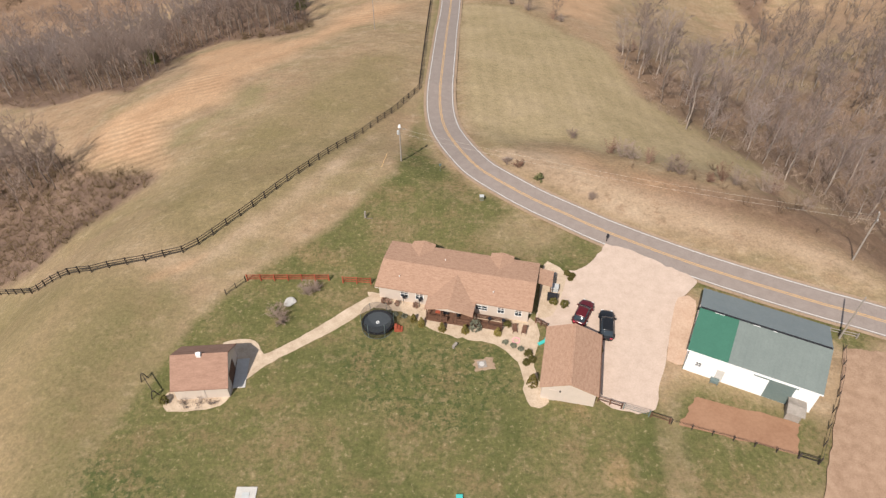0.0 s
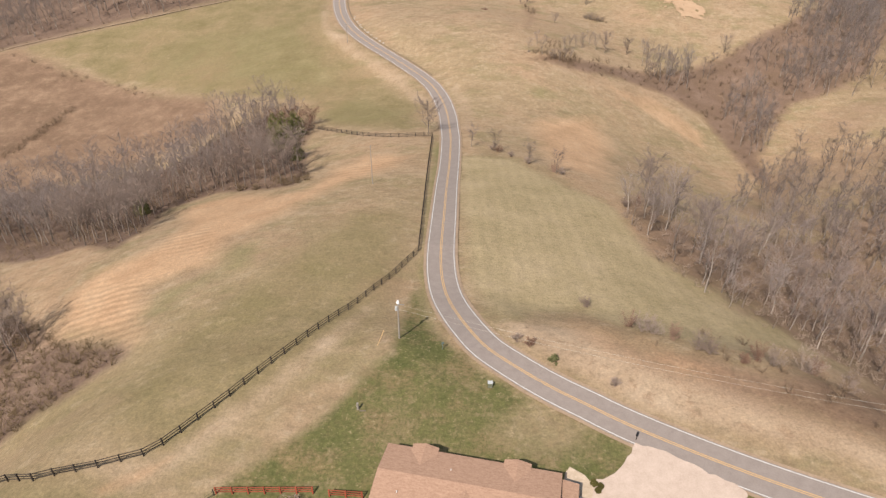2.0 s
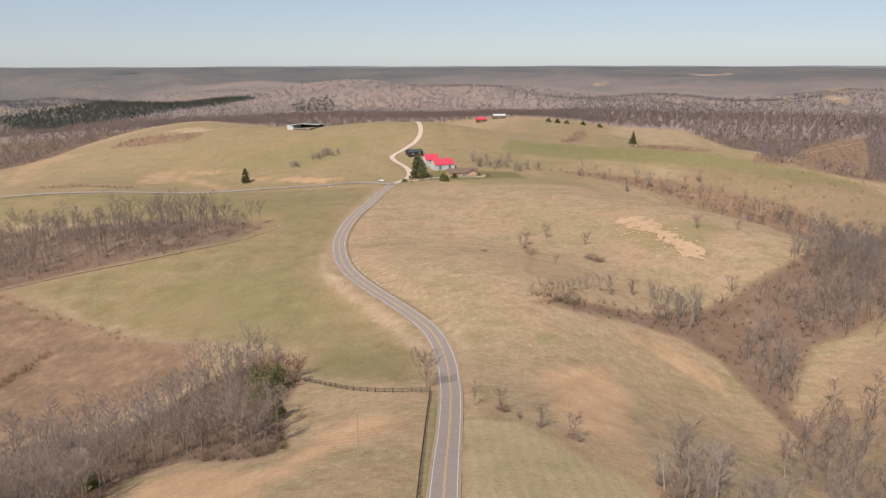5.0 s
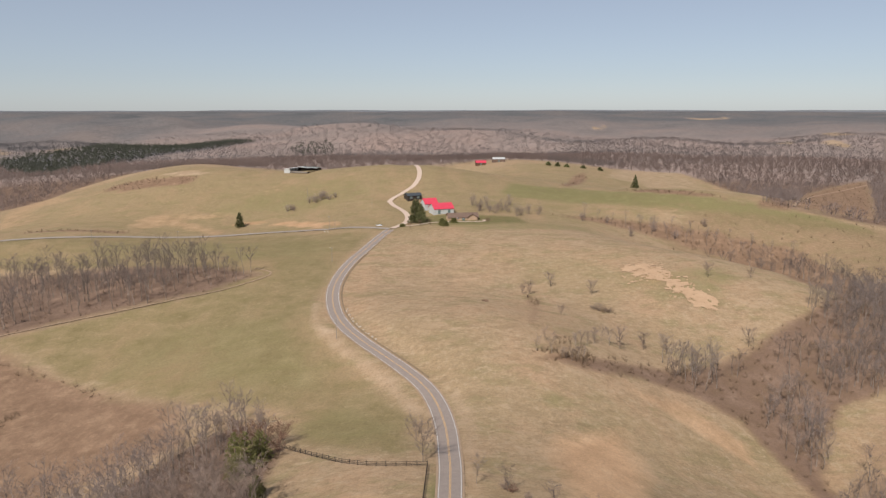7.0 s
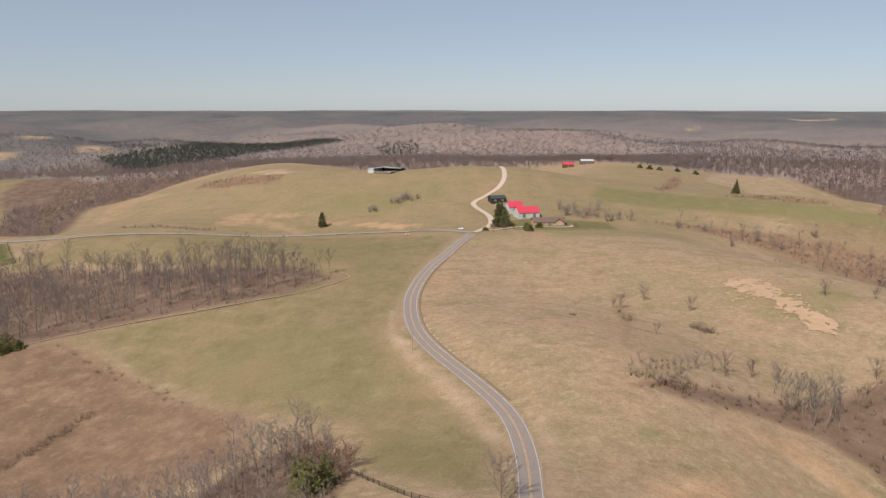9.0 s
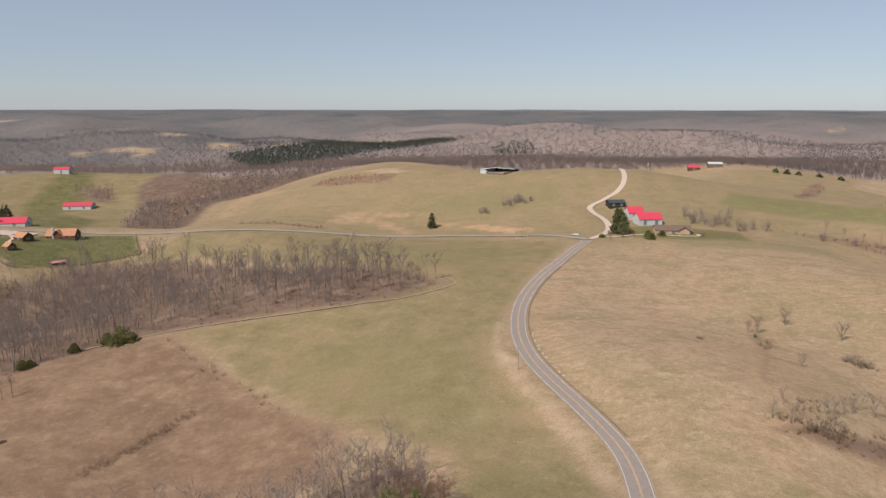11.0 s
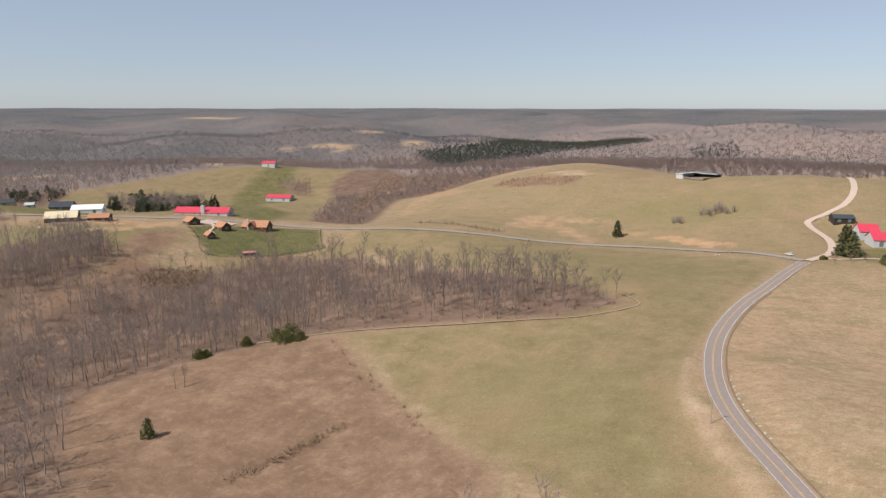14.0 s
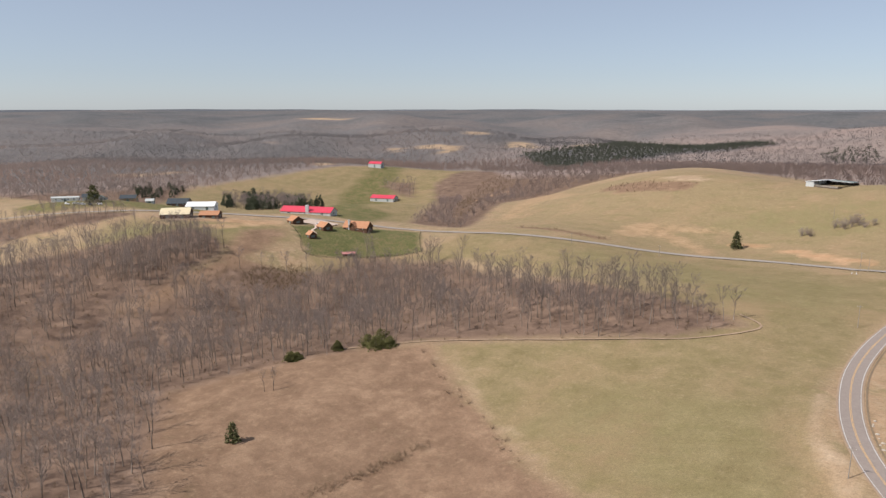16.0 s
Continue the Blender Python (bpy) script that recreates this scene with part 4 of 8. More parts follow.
def cube(x0, x1, y0, y1, z0, z1):
    return box(bmesh.new(), x0, x1, y0, y1, z0, z1)


def gable_roof(x0, x1, y0, y1, eave, ridge, over=0.35, thick=0.16, ridge_at=0.5):
    """A gable roof slab with its ridge along x."""
    bm = bmesh.new()
    x0, x1 = x0 - over, x1 + over
    ym = y0 + (y1 - y0) * ridge_at
    s0, s1 = (ridge - eave) / (ym - y0), (ridge - eave) / (y1 - ym)
    prof = [(y0 - over, eave - s0 * over), (ym, ridge), (y1 + over, eave - s1 * over)]
    ring = [(y, z + thick) for y, z in prof] + [(y, z) for y, z in reversed(prof)]
    ends = [[bm.verts.new((x, y, z)) for y, z in ring] for x in (x0, x1)]
    n = len(ring)
    for i in range(n):
        bm.faces.new([ends[0][i], ends[1][i], ends[1][(i + 1) % n], ends[0][(i + 1) % n]])
    for e, flip in ((ends[0], False), (ends[1], True)):
        for q in ((0, 1, 4, 5), (1, 2, 3, 4)):
            bm.faces.new([e[i] for i in (q if not flip else q[::-1])])
    bmesh.ops.recalc_face_normals(bm, faces=bm.faces)
    return bm


def gable_walls(x0, x1, y0, y1, eave, ridge, ridge_at=0.5, foot=0.0):
    """Closed walls with gable ends in x, ridge along x."""
    bm = bmesh.new()
    ym = y0 + (y1 - y0) * ridge_at
    prof = [(y0, foot), (y0, eave), (ym, ridge), (y1, eave), (y1, foot)]
    ends = [[bm.verts.new((x, y, z)) for y, z in prof] for x in (x0, x1)]
    for i in range(5):
        bm.faces.new([ends[0][i], ends[1][i], ends[1][(i + 1) % 5], ends[0][(i + 1) % 5]])
    bm.faces.new(ends[0])
    bm.faces.new(ends[1][::-1])
    bmesh.ops.recalc_face_normals(bm, faces=bm.faces)
    return bm


def window(parent, x, y, z, w, h, face, frame_mat=None):
    """A framed window on a wall that faces -y, +y, -x or +x of the thing."""
    fr = bmesh.new()
    gl = bmesh.new()
    t = 0.07
    if face in "sn":
        s = -1 if face == "s" else 1
        for a, b, c, d in ((x - w / 2, x + w / 2, z - t, z), (x - w / 2, x + w / 2, z + h, z + h + t), (x - w / 2 - t, x - w / 2, z - t, z + h + t), (x + w / 2, x + w / 2 + t, z - t, z + h + t), (x - 0.025, x + 0.025, z, z + h), (x - w / 2, x + w / 2, z + h / 2 - 0.025, z + h / 2 + 0.025)):
            box(fr, a, b, min(y, y + s * 0.06), max(y, y + s * 0.06), c, d)
        box(gl, x - w / 2, x + w / 2, min(y, y + s * 0.02), max(y, y + s * 0.02), z, z + h)
    else:
        s = -1 if face == "w" else 1
        for a, b, c, d in ((y - w / 2, y + w / 2, z - t, z), (y - w / 2, y + w / 2, z + h, z + h + t), (y - w / 2 - t, y - w / 2, z - t, z + h + t), (y + w / 2, y + w / 2 + t, z - t, z + h + t)):
            box(fr, min(x, x + s * 0.06), max(x, x + s * 0.06), a, b, c, d)
        box(gl, min(x, x + s * 0.02), max(x, x + s * 0.02), y - w / 2, y + w / 2, z, z + h)
    win = part("window", fr, frame_mat or WHITE_TRIM, parent)
    part("pane", gl, DARK_GLASS, win)
    return win



def slab(points, z0, z1):
    """A flat slab with the given outline."""
    bm = bmesh.new()
    lo, hi = [bm.verts.new((x, y, z0)) for x, y in points], [bm.verts.new((x, y, z1)) for x, y in points]
    n = len(points)
    bm.faces.new(hi)
    bm.faces.new(lo[::-1])
    for i in range(n):
        bm.faces.new([lo[i], lo[(i + 1) % n], hi[(i + 1) % n], hi[i]])
    bmesh.ops.recalc_face_normals(bm, faces=bm.faces)
    return bm


def cylinder(bm, x, y, z0, z1, r0, r1=None, sides=10):
    r1 = r0 if r1 is None else r1
    rings = [[bm.verts.new((x + r * math.cos(2 * math.pi * k / sides), y + r * math.sin(2 * math.pi * k / sides), z)) for k in range(sides)] for z, r in ((z0, r0), (z1, r1))]
    for k in range(sides):
        j = (k + 1) % sides
        bm.faces.new([rings[0][k], rings[0][j], rings[1][j], rings[1][k]])
    bm.faces.new(rings[1])
    bm.faces.new(rings[0][::-1])
    return bm


def ring_band(bm, x, y, z0, z1, r0, r1, sides=28):
    """A round band between two radii."""
    ring = [[bm.verts.new((x + r * math.cos(2 * math.pi * k / sides), y + r * math.sin(2 * math.pi * k / sides), z)) for k in range(sides)] for r, z in ((r0, z1), (r1, z1), (r1, z0), (r0, z0))]
    for a in range(4):
        b = (a + 1) % 4
        for k in range(sides):
            j = (k + 1) % sides
            bm.faces.new([ring[a][k], ring[a][j], ring[b][j], ring[b][k]])
    bmesh.ops.recalc_face_normals(bm, faces=bm.faces)
    return bm


def rail_fence_run(parent, x0, x1, y, z, tall, mat, slats=2):
    """A deck railing along x: posts, rails."""
    n = max(1, round((x1 - x0) / 1.6))
    for k in range(n + 1):
        px = x0 + (x1 - x0) * k / n
        part("post", cube(px - 0.06, px + 0.06, y - 0.06, y + 0.06, z, z + tall), mat, parent)
    for k in range(slats):
        zz = z + tall * (0.35 + 0.62 * k / max(1, slats - 1))
        part("rail", cube(x0, x1, y - 0.03, y + 0.03, zz - 0.08, zz + 0.04), mat, parent)


# ---- the yard: gravel, beds and patios ----
def flat_sheet(name, outline, z, mat, label, step=1.2, worn=0.0):
    """A smooth-edged sheet lying on the yard."""
    pts = np.array(spline(list(outline) + [outline[0]], step)[:-1], float)[:, :2]
    pts = pts + np.random.RandomState(len(outline)).normal(0, worn, pts.shape)
    me = bpy.data.meshes.new(name)
    bm = slab([(float(p[0]), float(p[1])) for p in pts], -0.05, z)
    bm.to_mesh(me)
    bm.free()
    me.materials.append(mat)
    return tagged(new(name, me), label, name.replace("_", " "), kind="structure")


flat_sheet("gravel_drive", [(25.0, 72.6), (28.5, 71.2), (33.5, 67.6), (36.6, 65.2), (34.6, 63.0), (32.4, 60.4), (30.9, 56), (29.0, 51.6), (27.4, 47.6), (25.6, 44.0), (20.0, 45.6), (20.4, 49.5), (21.3, 54.6), (16.0, 56.6), (13.4, 58.0), (14.6, 61.0), (16.4, 65.0), (18.3, 66.8), (20.6, 67.6), (23.0, 69.6)], 0.05, GRAVEL, "pale limestone gravel parking area beside the house", 0.8, 0.09)
flat_sheet("clay_apron", [(29.2, 51.6), (31.4, 50.9), (33.2, 55.4), (35.4, 61.4), (33.2, 62.0), (31.0, 57.0)], 0.07, DIRT, "pinkish bare clay strip beside the barn")
flat_sheet("garden_path", [(-8.9, 62.4), (-11.3, 60.4), (-15.3, 56.9), (-19.6, 53.6), (-21.6, 52.6), (-22.6, 54.2), (-24.0, 54.9), (-27.0, 54.4), (-27.0, 52.6), (-24.2, 51.0), (-24.3, 48.6), (-24.4, 46.5), (-25.2, 45.0), (-28.0, 44.3), (-31.4, 44.2), (-32.2, 45.6), (-31.6, 47.2), (-25.6, 47.4), (-23.4, 48.4), (-20.9, 50.8), (-17.6, 53.2), (-13.1, 56.4), (-10.0, 59.0), (-7.9, 60.6)], 0.045, PATH, "pale gravel garden path leading to the shed", 0.9, 0.045)
flat_sheet("patio_bed", [(-9.3, 63.2), (-8.6, 60.6), (-7.0, 60.0), (-4.6, 59.6), (-2.4, 58.2), (0.2, 56.2), (4.4, 54.8), (7.6, 54.2), (9.6, 52.4), (10.8, 50.6), (10.9, 46.6), (11.6, 44.8), (13.3, 44.9), (13.8, 46.6), (12.4, 50.4), (13.4, 57.6), (6.0, 59.6)], 0.055, PATH, "pale gravel bed and patio along the house", 0.7, 0.08)
flat_sheet("side_bed", [(13.6, 58.4), (15.6, 58.8), (17.4, 62.6), (18.4, 66.4), (16.8, 68.4), (15.4, 68.0)], 0.06, PATH, "gravel bed at the end of the house")


def ranch_house():
    ob = empty("house", pose(3.35, 64.3, 0, 0, 0, -12.5), "long cream ranch house with a tan shingle roof and front porch", "house")
    part("wall", gable_walls(-10.1, 10.1, -4.5, 3.5, 2.65, 3.38), SIDING, ob)
    part("roof", gable_roof(-10.1, 10.1, -4.5, 3.5, 2.65, 3.38, 0.45), SHINGLE, ob)
    # rear cross gables and the front porch gable
    for x in (-5.9, 5.3):
        bm = gable_roof(0.0, 5.6, -1.5, 1.5, 2.7, 3.08, 0.12)
        bmesh.ops.transform(bm, matrix=pose(x, -1.3, 0, 0, 0, 90), verts=bm.verts)
        part("rear_gable", bm, SHINGLE, ob)
        bm = gable_walls(0.0, 5.25, -1.4, 1.4, 2.65, 2.98)
        bmesh.ops.transform(bm, matrix=pose(x, -1.3, 0, 0, 0, 90), verts=bm.verts)
        part("rear_wall", bm, SIDING, ob)
    bm = gable_roof(0.0, 6.6, -2.9, 2.9, 2.5, 3.26, 0.3)
    bmesh.ops.transform(bm, matrix=pose(0.0, -7.0, 0, 0, 0, 90), verts=bm.verts)
    part("porch_roof", bm, SHINGLE, ob)
    bm = bmesh.new()
    tri = [bm.verts.new(v) for v in ((-2.9, -7.1, 2.55), (2.9, -7.1, 2.55), (0, -7.1, 3.24), (-2.9, -7.0, 2.55), (2.9, -7.0, 2.55), (0, -7.0, 3.24))]
    for f in ((0, 1, 2), (5, 4, 3), (0, 3, 4, 1), (1, 4, 5, 2), (2, 5, 3, 0)):
        bm.faces.new([tri[i] for i in f])
    part("porch_gable", bm, SIDING, ob)
    part("porch_floor", cube(-3.1, 3.1, -7.2, -4.55, 0.25, 0.45), DECK_WOOD, ob)
    for x in (-2.9, -1.0, 1.0, 2.9):
        part("porch_post", cube(x - 0.07, x + 0.07, -7.12, -6.98, 0.45, 2.55), DECK_WOOD, ob)
    for a, b in ((-2.9, -0.2), (0.6, 2.9)):
        rail_fence_run(ob, a, b, -7.05, 0.45, 0.95, DECK_WOOD, 4)
    part("side_deck", cube(3.4, 7.0, -6.9, -5.6, 0.2, 0.36), DECK_WOOD, ob)
    rail_fence_run(ob, 3.4, 7.0, -6.85, 0.36, 0.9, DECK_WOOD, 3)
    rail_fence_run(ob, 3.4, 7.0, -5.6, 0.36, 0.9, DECK_WOOD, 3)
    for x, w, hgt in ((-6.6, 1.0, 1.2), (-4.5, 1.0, 1.2), (3.9, 1.5, 0.8), (6.5, 0.8, 1.2), (8.8, 0.8, 1.2), (-1.5, 1.2, 1.3), (1.6, 0.9, 1.9)):
        window(ob, x, -4.5, 0.55 if hgt > 1.5 else 1.0, w, hgt, "s")
    window(ob, 10.1, 1.5, 1.0, 1.0, 1.2, "e")
    window(ob, -10.1, 0.5, 1.0, 1.0, 1.2, "w")
    # lean-to porch at the end wall
    bm = bmesh.new()
    ring = [(10.6, 2.5), (12.6, 2.2), (12.6, 2.32), (10.6, 2.62)]
    ends = [[bm.verts.new((x, y, z)) for x, z in ring] for y in (0.4, 3.2)]
    for k in range(4):
        bm.faces.new([ends[0][k], ends[0][(k + 1) % 4], ends[1][(k + 1) % 4], ends[1][k]])
    bm.faces.new(ends[0][::-1])
    bm.faces.new(ends[1])
    bmesh.ops.recalc_face_normals(bm, faces=bm.faces)
    part("lean_to_roof", bm, SHINGLE, ob)
    for y in (0.5, 3.1):
        part("lean_to_post", cube(12.4, 12.55, y - 0.07, y + 0.07, 0, 2.25), DECK_WOOD, ob)
    part("fascia", cube(-10.5, 10.5, -5.0, -4.96, 2.40, 2.5), SIDING, ob, "cream gutter board")
    part("rear_fascia", cube(-10.5, 10.5, 3.96, 4.02, 2.36, 2.52), WHITE_TRIM, ob, "white gutter board")
    for x, y in ((-7.6, -3.0), (5.2, -3.1), (-2.2, 1.2)):
        part("roof_vent", cylinder(bmesh.new(), x, y, 2.9, 3.45, 0.05, 0.05, 8), WHITE_TRIM, ob, "white vent pipe")
    return ob


def garage():
    ob = empty("garage", pose(16.7, 49.7, 0, 0, 0, 78.5), "cream two-car garage with a tan shingle roof", "garage")
    part("wall", gable_walls(-4.3, 4.3, -3.15, 3.15, 2.6, 3.9), SIDING, ob)
    part("roof", gable_roof(-4.3, 4.3, -3.15, 3.15, 2.6, 3.9, 0.3), SHINGLE, ob)
    part("ridge_cap", cube(-4.55, 4.55, -0.16, 0.16, 4.03, 4.11), SHINGLE, ob)
    part("garage_door", cube(4.3, 4.36, -2.3, 2.3, 0, 2.2), WHITE_TRIM, ob, "white panelled overhead door")
    part("side_door", cube(-4.36, -4.3, 1.4, 2.3, 0, 2.05), SIDING, ob)
    part("lamp", cube(-4.42, -4.3, 0.9, 1.05, 1.9, 2.15), BLACK, ob, "small black wall lamp")
    # dark strip added for the thin shadow line along the east eave
    part("gutter", cube(-4.6, 4.6, -3.58, -3.44, 2.36, 2.48), DECK_WOOD, ob, "dark brown strip in place of the eave's shadow")
    return ob


def barn():
    ob = empty("barn", pose(39.65, 51.9, 0, 0, 0, -25.1), "white metal barn with green and grey ribbed roof panels", "barn")
    part("wall", gable_walls(-7.3, 7.3, -5.2, 5.2, 4.1, 6.0), WHITE_METAL, ob)
    half = 5.2
    slope = 1.9 / half

    def panel(x0, x1, ya, yb, lift=0.0):
        bm = bmesh.new()
        za, zb = 6.0 - slope * abs(ya) + 0.02 + lift, 6.0 - slope * abs(yb) + 0.02 + lift
        vs = [bm.verts.new(v) for v in ((x0, ya, za), (x1, ya, za), (x1, yb, zb), (x0, yb, zb), (x0, ya, za + 0.1), (x1, ya, za + 0.1), (x1, yb, zb + 0.1), (x0, yb, zb + 0.1))]
        for f in ((0, 3, 2, 1), (4, 5, 6, 7), (0, 1, 5, 4), (1, 2, 6, 5), (2, 3, 7, 6), (3, 0, 4, 7)):
            bm.faces.new([vs[i] for i in f])
        return bm

    part("roof", panel(-2.9, 7.6, -5.5, -0.08), GREY_METAL, ob, "weathered grey-green ribbed metal")
    part("roof_panel", panel(-7.6, -2.904, -5.5, -0.08), GREEN_METAL, ob, "fresh dark green metal")
    part("roof_panel", panel(-7.6, 7.6, 0.08, 5.5), ROOF_BACK, ob, "dull slate grey metal")
    bm = bmesh.new()
    for k in range(16):
        x = -2.6 + 10.0 * k / 15
        y0, y1 = -5.48, -0.2
        z0, z1 = 6.0 + slope * y0 + 0.12, 6.0 + slope * y1 + 0.12
        vs = [bm.verts.new(v) for v in ((x - 0.02, y0, z0), (x + 0.02, y0, z0), (x + 0.02, y1, z1), (x - 0.02, y1, z1), (x, y0, z0 + 0.012), (x, y1, z1 + 0.012))]
        for f in ((0, 1, 4), (3, 5, 2), (0, 4, 5, 3), (1, 2, 5, 4)):
            bm.faces.new([vs[i] for i in f])
    tagged(part("roof_rib", bm, GREY_METAL, ob), kind="stuff")
    part("ridge_vent", cube(-7.5, 7.5, -0.1, 0.16, 6.0, 6.14), BLACK, ob, "dark ridge cap")
    for x, w in ((-5.2, 1.1), (-0.9, 0.8), (1.2, 0.5)):
        part("ridge_flashing", cube(x - w / 2, x + w / 2, -0.16, -0.11, 6.04, 6.10), WHITE_TRIM, ob)
    part("sliding_door", cube(2.0, 4.9, -5.27, -5.2, 0.1, 3.3), DARK_METAL, ob, "slate grey sliding door")
    part("door_track", cube(0.2, 5.2, -5.3, -5.2, 3.3, 3.42), DARK_METAL, ob)
    part("service_door", cube(-3.6, -2.7, -5.24, -5.2, 0.05, 2.05), CONCRETE, ob)
    window(ob, -5.8, -5.2, 1.5, 0.6, 0.7, "s")
    part("corner_trim", cube(-7.36, -7.28, -5.26, -5.18, 0, 4.0), DARK_METAL, ob)
    part("corner_trim", cube(7.28, 7.36, -5.26, -5.18, 0, 4.0), WHITE_TRIM, ob)
    part("eave_trim", cube(-7.62, 7.62, -5.56, -5.5, 3.96, 4.14), WHITE_TRIM, ob)
    part("overhead_door", cube(-7.37, -7.3, -2.2, 1.6, 0, 3.2), DARK_METAL, ob)
    for y in (-3.4, 2.6):
        part("wall_lamp", cube(-7.6, -7.3, y - 0.15, y + 0.15, 3.0, 3.25), BLACK, ob)
    bm = gable_roof(-0.9, 0.9, -1.2, 1.0, 1.7, 2.0, 0.1, 0.08)
    bmesh.ops.transform(bm, matrix=pose(5.6, -6.4, 0), verts=bm.verts)
    part("lean_to_roof", bm, POLE_WOOD, ob, "weathered brown lean-to roof")
    part("lean_to_wall", cube(4.8, 6.4, -7.3, -5.24, 0, 1.7), POLE_WOOD, ob)
    return ob


def shed():
    ob = empty("shed", pose(-27.7, 48.9, 0, 0, 0, 4), "cream garden shed with a steep tan shingle roof", "shed")
    part("wall", gable_walls(-3.1, 3.1, -2.9, 3.1, 2.3, 4.7), SIDING, ob)
    part("roof", gable_roof(-3.1, 3.1, -2.9, 3.1, 2.3, 4.7, 0.28), SHADED_SHINGLE, ob)
    part("cupola", gable_walls(-0.25, 0.25, -0.25, 0.25, 5.0, 5.3, foot=4.3), WHITE_TRIM, ob, "small white cupola vent")
    part("door", cube(3.1, 3.16, -1.2, 1.2, 0, 2.1), DECK_WOOD, ob, "brown double door")
    part("ramp", cube(3.2, 4.7, -1.7, 2.6, 0, 0.1), CONCRETE, ob, "concrete door apron")
    part("door", cube(-0.4, 0.4, -2.96, -2.9, 0, 1.9), SIDING, ob)
    return ob


ranch_house()
garage()
barn()
shed()


# ---- vehicles ----
def car(name, m, paint, label, length=4.8, wide=1.9, tall=1.65, pickup=False):
    ob = empty(name, m, label, "car")
    L, W, H = length / 2, wide / 2, tall

    def hull(stations, low, shoulder):
        """A smooth shell through cross-sections: x, half width at the foot and at the top, height."""
        bm = bmesh.new()
        rows = []
        for x, w0, w1, z in stations:
            mid = low + (z - low) * shoulder
            rows.append([bm.verts.new(v) for v in ((x, -w0 * 0.94, low), (x, -w0, (low + mid) / 2), (x, -w0 * 0.98, mid), (x, -w1, z - 0.05), (x, -w1 * 0.6, z), (x, w1 * 0.6, z), (x, w1, z - 0.05), (x, w0 * 0.98, mid), (x, w0, (low + mid) / 2), (x, w0 * 0.94, low))])
        for p, q in zip(rows, rows[1:]):
            for k in range(10):
                bm.faces.new([p[k], p[(k + 1) % 10], q[(k + 1) % 10], q[k]])
        bm.faces.new(rows[0])
        bm.faces.new(rows[-1][::-1])
        bmesh.ops.recalc_face_normals(bm, faces=bm.faces)
        for f in bm.faces:
            f.smooth = len(f.verts) == 4
        return bm

    part("body", hull([(-L, W * 0.62, W * 0.55, 0.70), (-L + 0.12, W * 0.86, W * 0.78, 0.90), (-L + 0.45, W * 0.97, W * 0.86, 0.98), (-0.3, W, W * 0.88, 1.0), (L - 1.3, W, W * 0.86, 0.99), (L - 0.5, W * 0.96, W * 0.80, 0.88), (L - 0.14, W * 0.82, W * 0.68, 0.76), (L, W * 0.58, W * 0.5, 0.62)], 0.3, 0.75), paint, ob)
    part("window_band", hull([(-L + 0.22, W * 0.80, W * 0.60, 1.0), (-L + 0.75, W * 0.86, W * 0.66, H - 0.05), (L - 2.2, W * 0.86, W * 0.66, H - 0.05), (L - 1.25, W * 0.82, W * 0.66, 1.0)], 0.93, 0.3), DARK_GLASS, ob, "dark tinted glass")
    part("roof", hull([(-L + 0.62, W * 0.62, W * 0.52, H - 0.03), (-L + 0.85, W * 0.70, W * 0.60, H + 0.01), (L - 2.35, W * 0.70, W * 0.60, H + 0.01), (L - 2.1, W * 0.62, W * 0.52, H - 0.03)], H - 0.1, 0.4), paint, ob)
    for x in (-L + 0.85, L - 0.85):
        for y in (-W + 0.02, W - 0.02):
            w = bmesh.new()
            cylinder(w, 0, 0, -0.11, 0.11, 0.35, 0.35, 14)
            bmesh.ops.transform(w, matrix=pose(x, y, 0.35, 90), verts=w.verts)
            wheel = part("wheel", w, BLACK, ob)
            r = bmesh.new()
            cylinder(r, 0, 0, -0.125, 0.125, 0.2, 0.2, 10)
            bmesh.ops.transform(r, matrix=pose(x, y, 0.35, 90), verts=r.verts)
            part("rim", r, CHROME, wheel)
    for y in (-W + 0.38, W - 0.38):
        part("headlight", cube(L - 0.22, L - 0.05, y - 0.16, y + 0.16, 0.6, 0.72), WHITE_TRIM, ob, "clear headlight")
        part("tail_light", cube(-L + 0.02, -L + 0.12, y - 0.14, y + 0.14, 0.66, 0.82), RED_METAL, ob, "red tail light")
    for y in (-W - 0.1, W + 0.1):
        part("mirror", cube(L - 1.75, L - 1.55, y - 0.1, y + 0.1, 0.95, 1.1), paint, ob)
    return ob


car("car", pose(19.7, 58.9, 0.05, 0, 0, 63), CAR_RED, "dark red hatchback parked on the gravel drive", 4.5, 1.85, 1.6)
car("car", pose(22.45, 56.8, 0.05, 0, 0, 80), CAR_BLACK, "black estate car parked on the gravel drive", 4.9, 1.9, 1.7)
car("car", pose(-47.5, 600.0, h1(-47.5, 600.0) + 0.12, 0, 0, 170), CAR_WHITE, "white car waiting at the road junction", 5.0, 2.0, 1.5)


